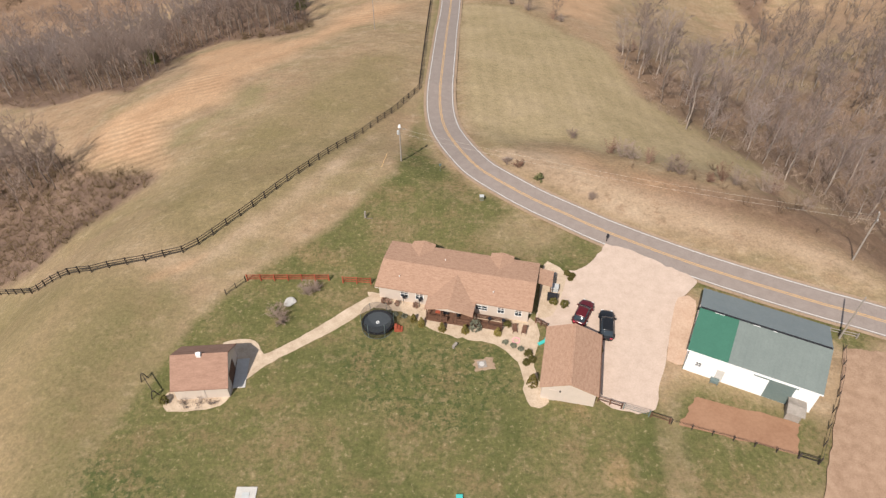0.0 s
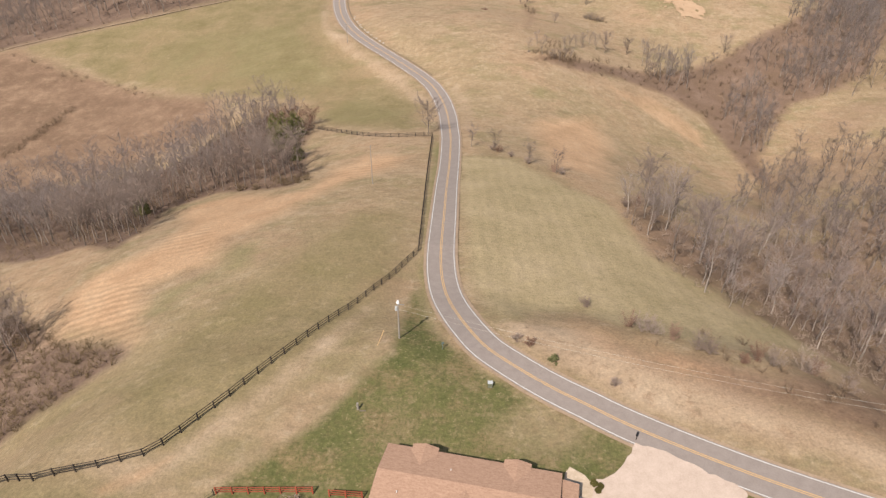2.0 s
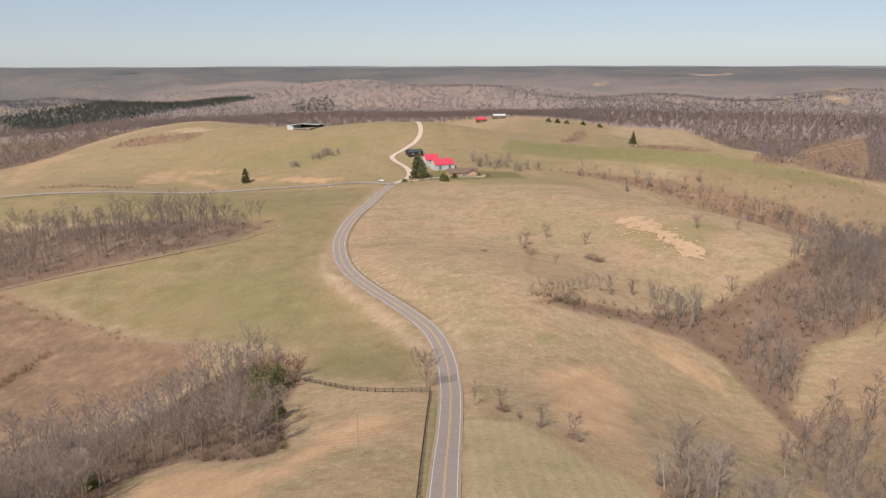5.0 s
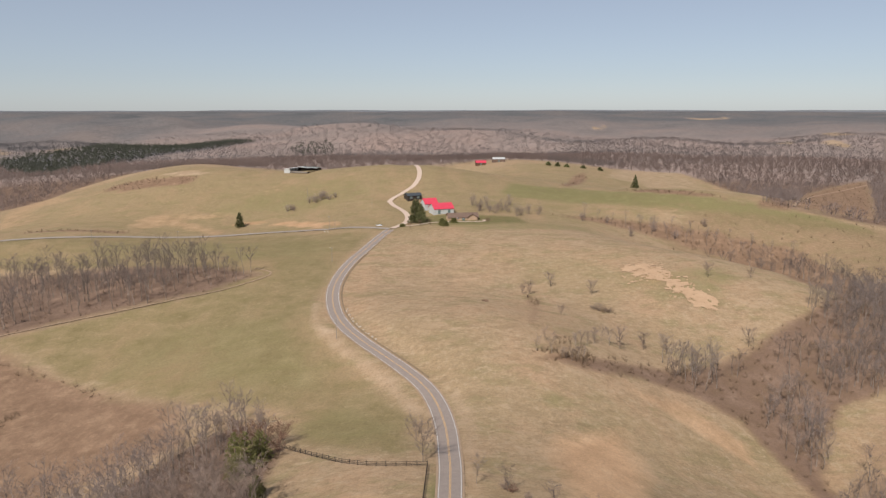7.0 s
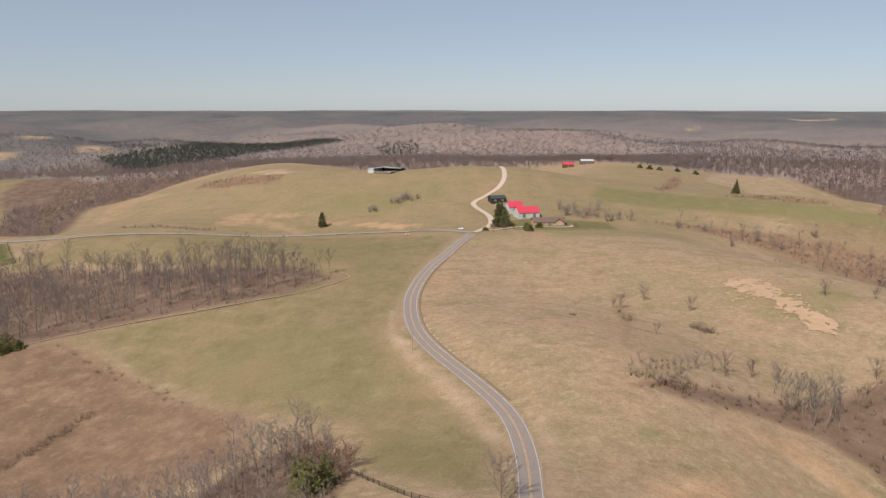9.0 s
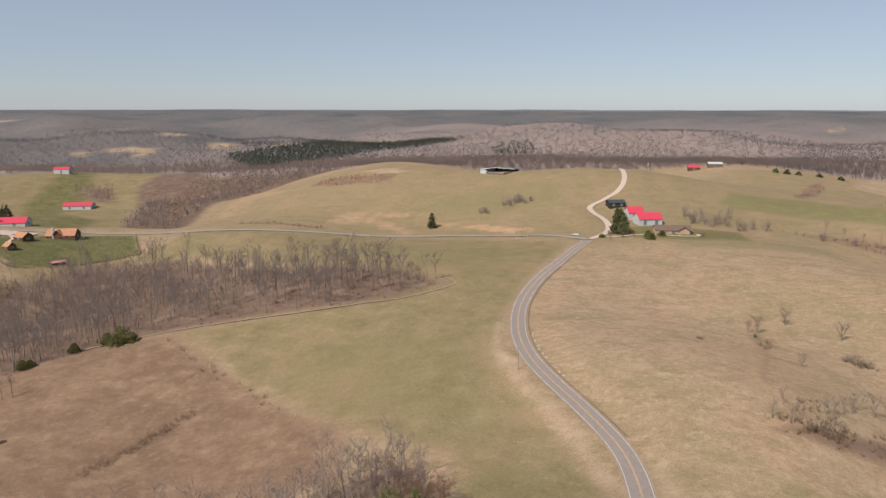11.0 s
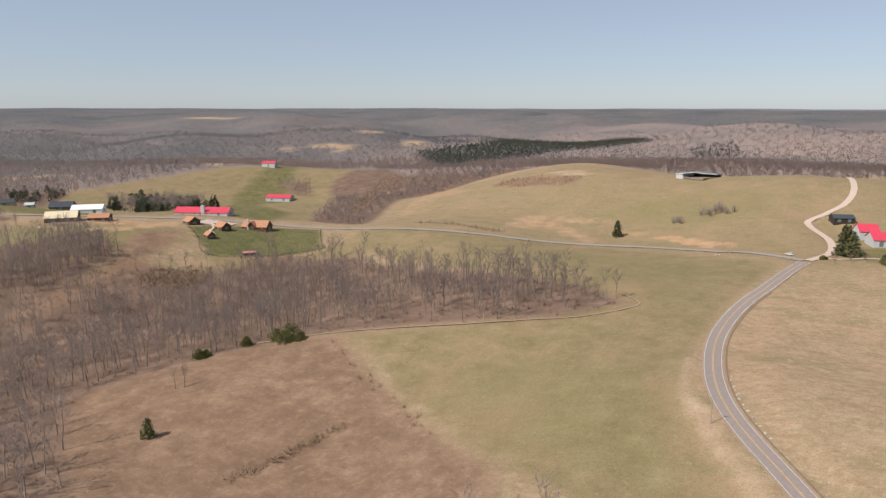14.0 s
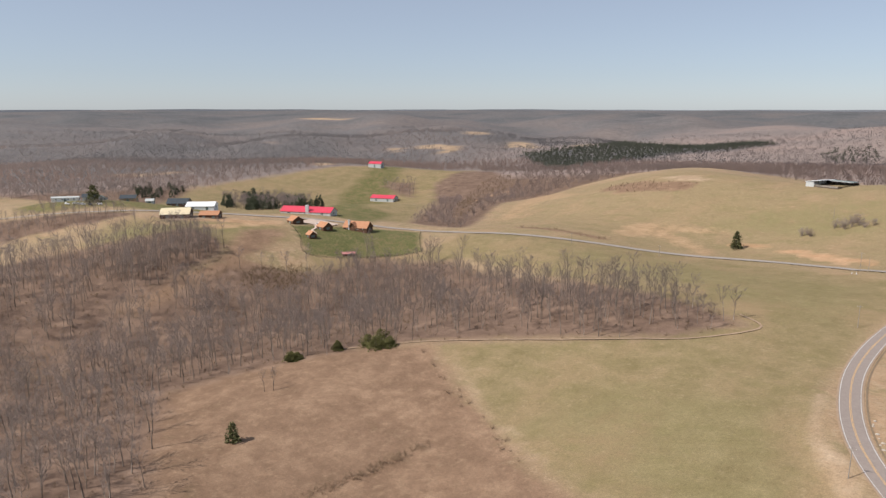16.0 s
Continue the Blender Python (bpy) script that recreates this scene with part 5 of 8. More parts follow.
# ---- fences, poles and roadside things ----
def plank_fence(name, points, gap, tall, mat, label, rails=4, category="fence", wire=False, sharp=False):
    """Posts with rails between them along a line on the ground; each post and each rail length is a part."""
    line = np.array(points, float) if sharp else spline(points, 0.5) if len(points) > 2 else np.array([np.array(points[0]) + (np.array(points[1]) - np.array(points[0])) * t for t in np.linspace(0, 1, 60)])
    run = np.concatenate([[0], np.cumsum(np.hypot(*np.diff(line, axis=0).T))])
    n = max(1, round(run[-1] / gap))
    at_x, at_y = (np.interp(np.linspace(0, run[-1], n + 1), run, line[:, k]) for k in (0, 1))
    z = height(at_x, at_y)
    ob = empty(name, pose(float(at_x[0]), float(at_y[0]), float(z[0])), label, category)
    origin = Vector((at_x[0], at_y[0], z[0]))
    pw, rw = (0.05, 0.012) if wire else (0.075, 0.062)
    post_mesh = mesh_of(cube(-pw, pw, -pw, pw, -0.4, tall + 0.1), mat)
    rail_mesh = mesh_of(cube(0, 1, -0.02, 0.02, -rw, rw), mat)
    for i in range(n + 1):
        a = Vector((at_x[i], at_y[i], z[i])) - origin
        post = new("post", post_mesh)
        post.parent = ob
        j = min(i + 1, n)
        b = Vector((at_x[j], at_y[j], z[j])) - origin
        d = b - a
        post.matrix_local = Matrix.Translation(a) @ Matrix.Rotation(math.atan2(d.y, d.x) if i < n else 0, 4, "Z")
        if i < n:
            turn = Matrix.Rotation(math.atan2(d.y, d.x), 4, "Z") @ Matrix.Rotation(-math.atan2(d.z, math.hypot(d.x, d.y)), 4, "Y")
            for k in range(rails):
                rail = new("rail", rail_mesh)
                rail.parent = ob
                rail.matrix_local = Matrix.Translation(a + Vector((0, 0, tall * (k + 0.75) / rails))) @ turn @ Matrix.Translation((0, 0.09, 0)) @ Matrix.Diagonal((d.length, 1, 1, 1))
    return ob


def mesh_of(bm, mat):
    me = bpy.data.meshes.new("piece")
    bm.to_mesh(me)
    bm.free()
    me.materials.append(mat)
    return me


plank_fence("plank_fence", [(-76, 79.5), (-63, 73.5), (-50, 68.0), (-42.5, 68.8), (-35.9, 71.0), (-33.4, 74.2), (-28.8, 80.4), (-21.6, 91.4), (-13.6, 106), (-8.4, 116.4), (-4, 127.2)], 2.6, 1.3, BLACK_WOOD, "black three-rail plank fence across the pasture", 3, sharp=True)
plank_fence("plank_fence", [(-4, 127.4), (-3.6, 148.4), (-3.0, 186.2), (-2.2, 219)], 2.6, 1.3, BLACK_WOOD, "black plank fence beside the road", 3)
plank_fence("plank_fence", [(-2.2, 220), (-14.4, 221.6), (-26.2, 227.5), (-47.6, 248.1)], 2.8, 1.4, BLACK_WOOD, "black plank fence running to the woods", 3)
plank_fence("rail_fence", [(-26.2, 65.2), (-14.8, 65.2)], 1.9, 1.15, RED_WOOD, "red-stained wooden rail fence in the lawn", 3)
plank_fence("rail_fence", [(-12.8, 64.8), (-8.9, 64.5)], 1.9, 1.15, RED_WOOD, "short red-stained rail fence beside the house", 3)
plank_fence("wire_fence", [(-26.4, 65.0), (-28.6, 62.6)], 1.6, 1.0, BLACK_WOOD, "dark end brace of the lawn fence", 2, wire=True)
plank_fence("yard_gate", [(19.6, 45.6), (22.2, 44.6)], 1.3, 0.95, DECK_WOOD, "red-brown wooden fence at the end of the drive", 2)
plank_fence("farm_gate", [(22.4, 44.5), (25.2, 43.5)], 2.8, 1.1, DARK_METAL, "dark tube farm gate across the drive", 3, "gate", wire=True)
plank_fence("yard_gate", [(25.4, 43.4), (27.4, 42.6)], 2.0, 0.95, DECK_WOOD, "red-brown end of the drive fence", 2)
plank_fence("wire_fence", [(52.4, 55.6), (51.8, 52.6), (49.0, 47.2), (46.0, 42.6), (42.8, 37.5)], 2.6, 1.2, BLACK_WOOD, "dark post fence behind the barn", 1, wire=True)
plank_fence("wire_fence", [(27.6, 42.5), (34.2, 40.3), (40.7, 38.2)], 2.2, 0.9, BLACK_WOOD, "low post and wire fence round the clay pen", 1, wire=True)
plank_fence("farm_gate", [(40.8, 38.2), (42.7, 37.5)], 2.0, 1.0, BLACK_WOOD, "dark gate between the pen and the barn fence", 2, "gate")
plank_fence("farm_gate", [(51.4, 56.2), (54.6, 55.2)], 3.2, 0.9, POLE_WOOD, "pale low rail gate beside the barn", 2, "gate")
plank_fence("garden_fence", [(-361, 516), (-383, 538), (-402, 560)], 4.0, 1.5, BLACK_WOOD, "dark fence on the far side of a green lawn", 3)
plank_fence("garden_fence", [(-468, 476), (-438, 462), (-410, 447), (-386, 480), (-361, 515)], 5.0, 1.2, BLACK_WOOD, "thin dark fence round a green lawn", 2)


def utility_pole(x, y, tall, label, arm=True, lamp=False, turn=0.0, thick=0.14):
    ob = empty("utility_pole", pose(x, y, h1(x, y), 0, 0, turn), label, "utility pole")
    part("pole", cylinder(bmesh.new(), 0, 0, -0.5, tall, thick, thick * 0.65, 8), POLE_WOOD, ob)
    if arm:
        part("crossarm", cube(-1.1, 1.1, -0.06, 0.06, tall - 0.7, tall - 0.55), POLE_WOOD, ob)
        for k in (-0.95, 0.0, 0.95):
            part("insulator", cylinder(bmesh.new(), k, 0, tall - 0.55, tall - 0.35, 0.05, 0.03, 6), WHITE_TRIM, ob)
    if lamp:
        part("lamp_arm", cube(-0.04, 0.9, -0.03, 0.03, tall - 0.5, tall - 0.42), CHROME, ob)
        part("lamp_head", cylinder(bmesh.new(), 0.0, 0, tall - 0.15, tall + 0.3, 0.26, 0.14, 10), WHITE_TRIM, ob, "white yard lamp")
        part("transformer", cylinder(bmesh.new(), -0.28, 0, tall - 1.5, tall - 0.8, 0.18, 0.18, 10), GREY_WALL, ob)
    return ob


utility_pole(-6.0, 93.4, 7.0, "pole with a white yard lamp on the lawn", False, True)
utility_pole(60.4, 69.7, 9.0, "wooden power pole beside the road", True, turn=60)
utility_pole(52.4, 55.2, 8.0, "pale service pole at the corner of the barn", False)
utility_pole(-17.3, 171.8, 11.0, "slim power pole in the pasture", False, thick=0.11)
utility_pole(-43, 335, 9.0, "wooden power pole beside the road bend", True)
utility_pole(-66, 474, 10.0, "wooden power pole beside the road", True)
utility_pole(-88, 604, 12.0, "wooden power pole at the junction", True)
utility_pole(-83, 600, 9.0, "second wooden pole at the junction", False)
utility_pole(-210, 600, 8.0, "wooden power pole beside the side road", True)
utility_pole(-269, 580, 8.0, "wooden power pole beside the side road", True)
utility_pole(-130, 735, 9.0, "wooden power pole on the hill pasture", False)
utility_pole(-60, 674, 9.0, "wooden power pole beside the lane", False)


def power_line(x0, y0, z0, x1, y1, z1, sag, label):
    cu = bpy.data.curves.new("power_line", "CURVE")
    cu.dimensions, cu.bevel_depth, cu.bevel_resolution = "3D", 0.010, 1
    sp = cu.splines.new("POLY")
    sp.points.add(20)
    for k in range(21):
        t = k / 20
        sp.points[k].co = (x0 + (x1 - x0) * t, y0 + (y1 - y0) * t, z0 + (z1 - z0) * t - 4 * sag * t * (1 - t), 1)
    cu.materials.append(WIRE)
    return tagged(new("power_line", cu), label, "cable")


for dy in (0.0, 0.9):
    power_line(-6.0, 93.4, h1(-6, 93.4) + 6.6 - dy, 60.4, 69.7, h1(60.4, 69.7) + 8.6 - dy, 1.2, "thin overhead power wire between two poles")
power_line(60.4, 69.7, h1(60.4, 69.7) + 8.4, 150, 40, h1(150, 40) + 9, 1.2, "thin overhead power wire leaving along the road")


def mailbox():
    ob = empty("mailbox", pose(25.3, 73.2, h1(25.3, 73.2), 0, 0, -28), "black mailbox on a post with a round stone edging", "mailbox")
    part("post", cube(-0.06, 0.06, -0.06, 0.06, 0, 1.1), BLACK_WOOD, ob)
    part("box", cube(-0.13, 0.13, -0.28, 0.28, 1.1, 1.4), BLACK, ob)
    part("edging", ring_band(bmesh.new(), 0, 0, 0, 0.16, 0.5, 0.75, 18), CONCRETE, ob, "pale stone ring")
    return ob


mailbox()
pedestal = empty("utility_box", pose(7.2, 82.8, h1(7.2, 82.8)), "grey-green utility pedestal on the lawn", "utility box")
part("cabinet", cube(-0.3, 0.3, -0.25, 0.25, 0, 0.9), GREY_LEAF, pedestal)
part("cap", cube(-0.34, 0.34, -0.29, 0.29, 0.9, 0.98), GREY_WALL, pedestal)
stump = empty("lawn_post", pose(-10.8, 78.4, h1(-10.8, 78.4)), "weathered post stump with loose branches on the lawn", "post")
part("stake", cylinder(bmesh.new(), 0, 0, 0, 1.2, 0.18, 0.14, 8), POLE_WOOD, stump)
part("branch", cube(0.2, 1.1, -0.35, -0.25, 0, 0.1), BARK, stump)
guy = empty("guy_guard", pose(-9.2, 91.4, h1(-9.2, 91.4), 0, 32, 40), "yellow guard on a slanted guy wire", "guard")
part("sleeve", cylinder(bmesh.new(), 0, 0, 0, 2.6, 0.035, 0.035, 8), YELLOW_LINE, guy)
sign = empty("road_sign", pose(0.6, 91.6, h1(0.6, 91.6), 0, 0, 20), "small dark sign post beside the road", "sign")
part("post", cube(-0.03, 0.03, -0.03, 0.03, 0, 1.5), DARK_METAL, sign)
part("plate", cube(-0.2, 0.2, -0.05, -0.03, 1.1, 1.5), DARK_METAL, sign)

# ---- trees and shrubs ----
def tube(vs, fs, a, b, ra, rb, sides=3):
    """A tapered tube from a to b."""
    a, b = Vector(a), Vector(b)
    d = (b - a).normalized()
    u = d.orthogonal().normalized()
    w = d.cross(u)
    n = len(vs)
    for p, r in ((a, ra), (b, rb)):
        for k in range(sides):
            t = 2 * math.pi * k / sides
            vs.append(tuple(p + u * (r * math.cos(t)) + w * (r * math.sin(t))))
    for k in range(sides):
        j = (k + 1) % sides
        fs.append((n + k, n + j, n + sides + j))
        fs.append((n + k, n + sides + j, n + sides + k))


def sliver(vs, fs, a, b, width, rng):
    """A thin twig: one long triangle."""
    a, b = Vector(a), Vector(b)
    s = (b - a).cross(Vector((rng.uniform(-1, 1), rng.uniform(-1, 1), rng.uniform(-1, 1)))).normalized() * width
    n = len(vs)
    vs += [tuple(a - s), tuple(a + s), tuple(b)]
    fs.append((n, n + 1, n + 2))


def bare_tree(seed, tall, spread, limbs=9, sub=4, twigs=7, first=0.35, width=0.05, sides=5):
    """Trunk and leafless crown of a hardwood, as two lists of vertices and triangles; with three sides its limbs are plain slivers."""
    rng = random.Random(seed)
    tv, tf, cv, cf = [], [], [], []
    r0 = tall * 0.0125
    pts, p = [Vector((0, 0, -0.4))], Vector((0, 0, 0))
    for i in range(5):
        p = Vector((p.x + rng.uniform(-0.03, 0.03) * tall, p.y + rng.uniform(-0.03, 0.03) * tall, tall * 0.9 * (i + 1) / 5))
        pts.append(p.copy())
    for i in range(5):
        tube(tv, tf, pts[i], pts[i + 1], r0 * (1 - i / 5.2), r0 * (1 - (i + 1) / 5.2), sides)

    def spray(o, way, n, reach):
        for _ in range(n):
            e = (way + Vector((rng.gauss(0, 0.6), rng.gauss(0, 0.6), rng.gauss(0.45, 0.5)))).normalized()
            q = o + way * reach * rng.uniform(-1.3, 1.0)
            sliver(cv, cf, q, q + e * reach * rng.uniform(0.5, 1.25), width * rng.uniform(0.7, 1.2), rng)

    for i in range(limbs):
        f = first + (0.97 - first) * (i + rng.random()) / limbs
        k = min(4, int(f * 5))
        base = pts[k].lerp(pts[k + 1], f * 5 - k)
        ang, reach = rng.uniform(0, 6.283), spread * math.sqrt(max(0.12, 1 - ((f - 0.55) / 0.55) ** 2)) * rng.uniform(0.65, 1.1)
        rise = (tall * (1.04 - f) * 0.55 + reach * 0.35) * rng.uniform(0.8, 1.15)
        out = Vector((math.cos(ang), math.sin(ang), 0))
        mid = base + out * reach * 0.55 + Vector((0, 0, rise * 0.38))
        end = base + out * reach + Vector((rng.uniform(-0.3, 0.3), rng.uniform(-0.3, 0.3), rise))
        rl = r0 * (0.46 - 0.3 * f)
        if sides > 3:
            tube(cv, cf, base, mid, rl, rl * 0.65)
            tube(cv, cf, mid, end, rl * 0.65, rl * 0.2)
        else:
            sliver(cv, cf, base, base.lerp(mid, 1.6), rl * 1.2, rng)
            sliver(cv, cf, mid, end, rl * 0.8, rng)
        for j in range(sub):
            u = (j + rng.random()) / sub
            q = base.lerp(mid, u * 2) if u < 0.5 else mid.lerp(end, u * 2 - 1)
            d = (out * 0.6 + Vector((rng.uniform(-1, 1), rng.uniform(-1, 1), rng.uniform(0.3, 1.3)))).normalized()
            far = spread * rng.uniform(0.3, 0.55)
            sliver(cv, cf, q, q + d * far, max(width * 1.3, rl * 0.4), rng)
            spray(q + d * far * 0.6, d, twigs, spread * 0.30)
        spray(end, (end - mid).normalized(), twigs // 2 + 1, spread * 0.26)
    return tv, tf, cv, cf


def bare_shrub(seed, tall, spread, stems=10, twigs=9, width=0.035):
    """A leafless bush: stems that fan out to a low dome, each with short twigs towards its tip."""
    rng = random.Random(seed)
    vs, fs = [], []
    for i in range(stems):
        ang, out = rng.uniform(0, 6.283), math.sqrt(rng.random())
        a = Vector((rng.uniform(-0.25, 0.25) * spread, rng.uniform(-0.25, 0.25) * spread, -0.1))
        b = Vector((math.cos(ang) * out * spread, math.sin(ang) * out * spread, tall * math.sqrt(max(0.1, 1 - 0.8 * out * out)) * rng.uniform(0.7, 1.0)))
        sliver(vs, fs, a, b, width * 1.5, rng)
        for _ in range(twigs):
            o = a.lerp(b, rng.uniform(0.35, 1.0))
            e = Vector((rng.uniform(-1, 1), rng.uniform(-1, 1), rng.uniform(-0.2, 1.0))).normalized() * spread * rng.uniform(0.16, 0.38)
            sliver(vs, fs, o, o + e, width, rng)
    return vs, fs


def needle_crown(seed, tall, wide, clumps=170, low=0.06, leaf=0.34, power=0.8):
    """An evergreen crown: many small ragged clumps round a narrow cone, with gaps."""
    rng = random.Random(seed)
    vs, fs = [], []
    for _ in range(clumps):
        f = low + (1 - low) * rng.random() ** 1.25
        ang = rng.uniform(0, 6.283)
        r = wide * (1 - f) ** power * rng.uniform(0.55, 1.12) * (1 + 0.18 * math.sin(3 * ang + seed))
        c = Vector((math.cos(ang) * r, math.sin(ang) * r, f * tall))
        size = leaf * rng.uniform(0.7, 1.5) * (1.15 - 0.5 * f)
        for _ in range(5):
            d = Vector((rng.uniform(-1, 1) + 0.6 * math.cos(ang), rng.uniform(-1, 1) + 0.6 * math.sin(ang), rng.uniform(-0.5, 0.9))).normalized()
            s = d.cross(Vector((rng.uniform(-1, 1), rng.uniform(-1, 1), rng.uniform(-1, 1)))).normalized()
            n = len(vs)
            vs += [tuple(c - d * size * 0.4 - s * size * 0.45), tuple(c - d * size * 0.4 + s * size * 0.45), tuple(c + d * size)]
            fs.append((n, n + 1, n + 2))
    return vs, fs


def tri_mesh(name, vs, fs, mat):
    v, f = np.asarray(vs, np.float32), np.asarray(fs, np.int32)
    me = bpy.data.meshes.new(name)
    me.vertices.add(len(v))
    me.vertices.foreach_set("co", v.ravel())
    me.loops.add(f.size)
    me.loops.foreach_set("vertex_index", f.ravel())
    me.polygons.add(len(f))
    me.polygons.foreach_set("loop_start", (np.arange(len(f)) * 3).astype(np.int32))
    me.update()
    me.materials.append(mat)
    return me


def tree_thing(name, trunk, crown, label, category="tree", group=""):
    """A tree at the origin, to be copied: trunk and crown as parts."""
    ob = empty(name, Matrix(), label, category, group)
    for part_name, me in (("trunk", trunk), ("crown", crown)):
        p = new(part_name, me)
        p.parent = ob
    return ob


def at(x, y, turn=0.0, size=1.0, sink=0.0):
    return pose(x, y, h1(x, y) - sink, 0, 0, turn) @ Matrix.Diagonal((size, size, size, 1))


def plant(proto, x, y, turn, size):
    proto.scale = (size, size, size)
    return copy_thing(proto, pose(x, y, h1(x, y), 0, 0, turn))


def scattered(poly, gap, seed, keep=None):
    """Jittered spots inside a plan polygon, about gap metres apart."""
    rng = np.random.RandomState(seed)
    p = np.array(poly)
    xs, ys = np.meshgrid(np.arange(p[:, 0].min(), p[:, 0].max(), gap), np.arange(p[:, 1].min(), p[:, 1].max(), gap))
    x, y = xs.ravel() + rng.uniform(-0.48, 0.48, xs.size) * gap, ys.ravel() + rng.uniform(-0.48, 0.48, xs.size) * gap
    ok = inside(x, y, poly) > 0.5
    x, y = x[ok], y[ok]
    if keep is not None:
        ok = keep(x, y)
        x, y = x[ok], y[ok]
    return x, y


def forest(name, templates, x, y, sizes, seed, mat, label, category="woodland", squash=1.0):
    """One mesh of many plants: each spot takes a template, turned and scaled."""
    rng = np.random.RandomState(seed)
    z = height(x, y)
    V, F, n = [], [], 0
    arr = [(np.asarray(v, np.float32), np.asarray(f, np.int32)) for v, f in templates]
    which, turn, size = rng.randint(0, len(arr), len(x)), rng.uniform(0, 6.283, len(x)), rng.uniform(sizes[0], sizes[1], len(x))
    for i in range(len(x)):
        v, f = arr[which[i]]
        c, s = math.cos(turn[i]) * size[i], math.sin(turn[i]) * size[i]
        o = np.empty_like(v)
        o[:, 0], o[:, 1], o[:, 2] = v[:, 0] * c - v[:, 1] * s + x[i], v[:, 0] * s + v[:, 1] * c + y[i], v[:, 2] * size[i] * squash + z[i]
        V.append(o)
        F.append(f + n)
        n += len(v)
    return tagged(new(name, tri_mesh(name, np.concatenate(V), np.concatenate(F), mat)), label, category, kind="stuff")


WOOD_TWIGS = twig_material("bare_wood_twigs", (0.255, 0.200, 0.174), (0.340, 0.273, 0.240), 0.88)
EDGE_TWIGS = twig_material("wood_edge_twigs", (0.325, 0.254, 0.220), (0.425, 0.340, 0.300), 0.88)
GULLY_TWIGS = twig_material("gully_twigs", (0.360, 0.290, 0.254), (0.470, 0.384, 0.342), 0.88)
WOOD_TRUNKS = twig_material("bare_wood_trunks", (0.150, 0.118, 0.098), (0.36, 0.300, 0.258), 0.4)
BRUSH_TWIGS = twig_material("brush_twigs", (0.222, 0.150, 0.096), (0.330, 0.236, 0.158), 0.8)
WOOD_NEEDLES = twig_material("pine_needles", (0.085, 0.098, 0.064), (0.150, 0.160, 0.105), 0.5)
# needles of far pines, paled and greyed with distance haze in the colour
HAZED_NEEDLES = twig_material("hazed_pine_needles", (0.128, 0.134, 0.104), (0.168, 0.174, 0.136), 0.92)

OLIVE_CEDAR = twig_material("olive_cedar_needles", (0.118, 0.118, 0.044), (0.235, 0.220, 0.092), 0.55)
OLIVE_BRUSH = twig_material("olive_brush", (0.138, 0.095, 0.054), (0.222, 0.159, 0.092), 0.75)
HOLLOW_BRUSH = twig_material("hollow_brush", (0.295, 0.215, 0.160), (0.425, 0.322, 0.245))
PALE_BARK = surface("pale_bark", (0.19, 0.156, 0.130), (0.44, 0.375, 0.322), 2.0, 0.9, per_object=0.4)
PALE_TWIG = twig_material("pale_twigs", (0.345, 0.264, 0.228), (0.500, 0.404, 0.358), 0.85, True)

HARDWOODS = [bare_tree(11, 11.0, 3.4, 11, 5, 13, 0.34, 0.024), bare_tree(12, 12.5, 3.0, 12, 5, 12, 0.36, 0.024), bare_tree(13, 9.5, 3.2, 11, 5, 12, 0.3, 0.022), bare_tree(14, 13.0, 3.5, 12, 5, 13, 0.42, 0.026), bare_tree(15, 8.0, 2.8, 10, 5, 12, 0.28, 0.02)]
LIGHT_TREES = [bare_tree(31 + k, 15.0 + 1.4 * k, 3.7 + 0.2 * (k % 3), 9, 4, 8, 0.36 + 0.02 * k, 0.05, 3) for k in range(5)]
hard_protos = [tree_thing("hardwood_tree", tri_mesh("trunk", tv, tf, BARK), tri_mesh("crown", cv, cf, TWIG), "leafless grey hardwood tree at the edge of the woods", group="woodland trees") for tv, tf, cv, cf in HARDWOODS]
PALE_TREES = [bare_tree(181 + k, 9.0 + 1.2 * k, 2.6 + 0.25 * k, 12, 5, 12, 0.22, 0.021) for k in range(5)]
pale_protos = [tree_thing("pale_tree", tri_mesh("trunk", tv, tf, PALE_BARK), tri_mesh("crown", cv, cf, PALE_TWIG), "slim leafless tree with a pale grey trunk in the hollow", group="pale trees in the hollow") for tv, tf, cv, cf in PALE_TREES]
CLEARINGS = [CLEAR_A, CLEAR_B, CLEAR_C]


def thin_woods(x, y):
    """Woods with gaps: no trees in the clearings, fewer where the ground lies open."""
    ok = np.sin(x / 17 + 2 * np.sin(y / 23)) * np.sin(y / 14 + x / 31) < 0.62
    ok &= np.hypot(x + 53, y - 230) > 13
    for poly in CLEARINGS:
        ok &= inside(x, y, poly) < 0.5
    return ok


def open_edge(x, y):
    """The ravine woods thin out towards the fields above them."""
    deep = inside(x, y, WOOD_RAVINE, 90)
    return thin_woods(x, y) & (np.random.RandomState(14).uniform(0, 1, x.shape) < (deep - 0.5) * 2.2 + 0.42)


def behind_brush(x, y):
    """The trees of the west wood stand behind a wide belt of brush."""
    return (x < -75) & (y > 103)


spots = []
for poly, gap, seed in ((WOOD_FENCE, 4.7, 1), (WOOD_WEST, 4.8, 2), (WOOD_EAST, 6.6, 3), (WOOD_RAVINE, 7.0, 4)):
    spots.append(scattered(poly, gap, seed, behind_brush if poly is WOOD_WEST else open_edge if poly is WOOD_RAVINE else thin_woods))
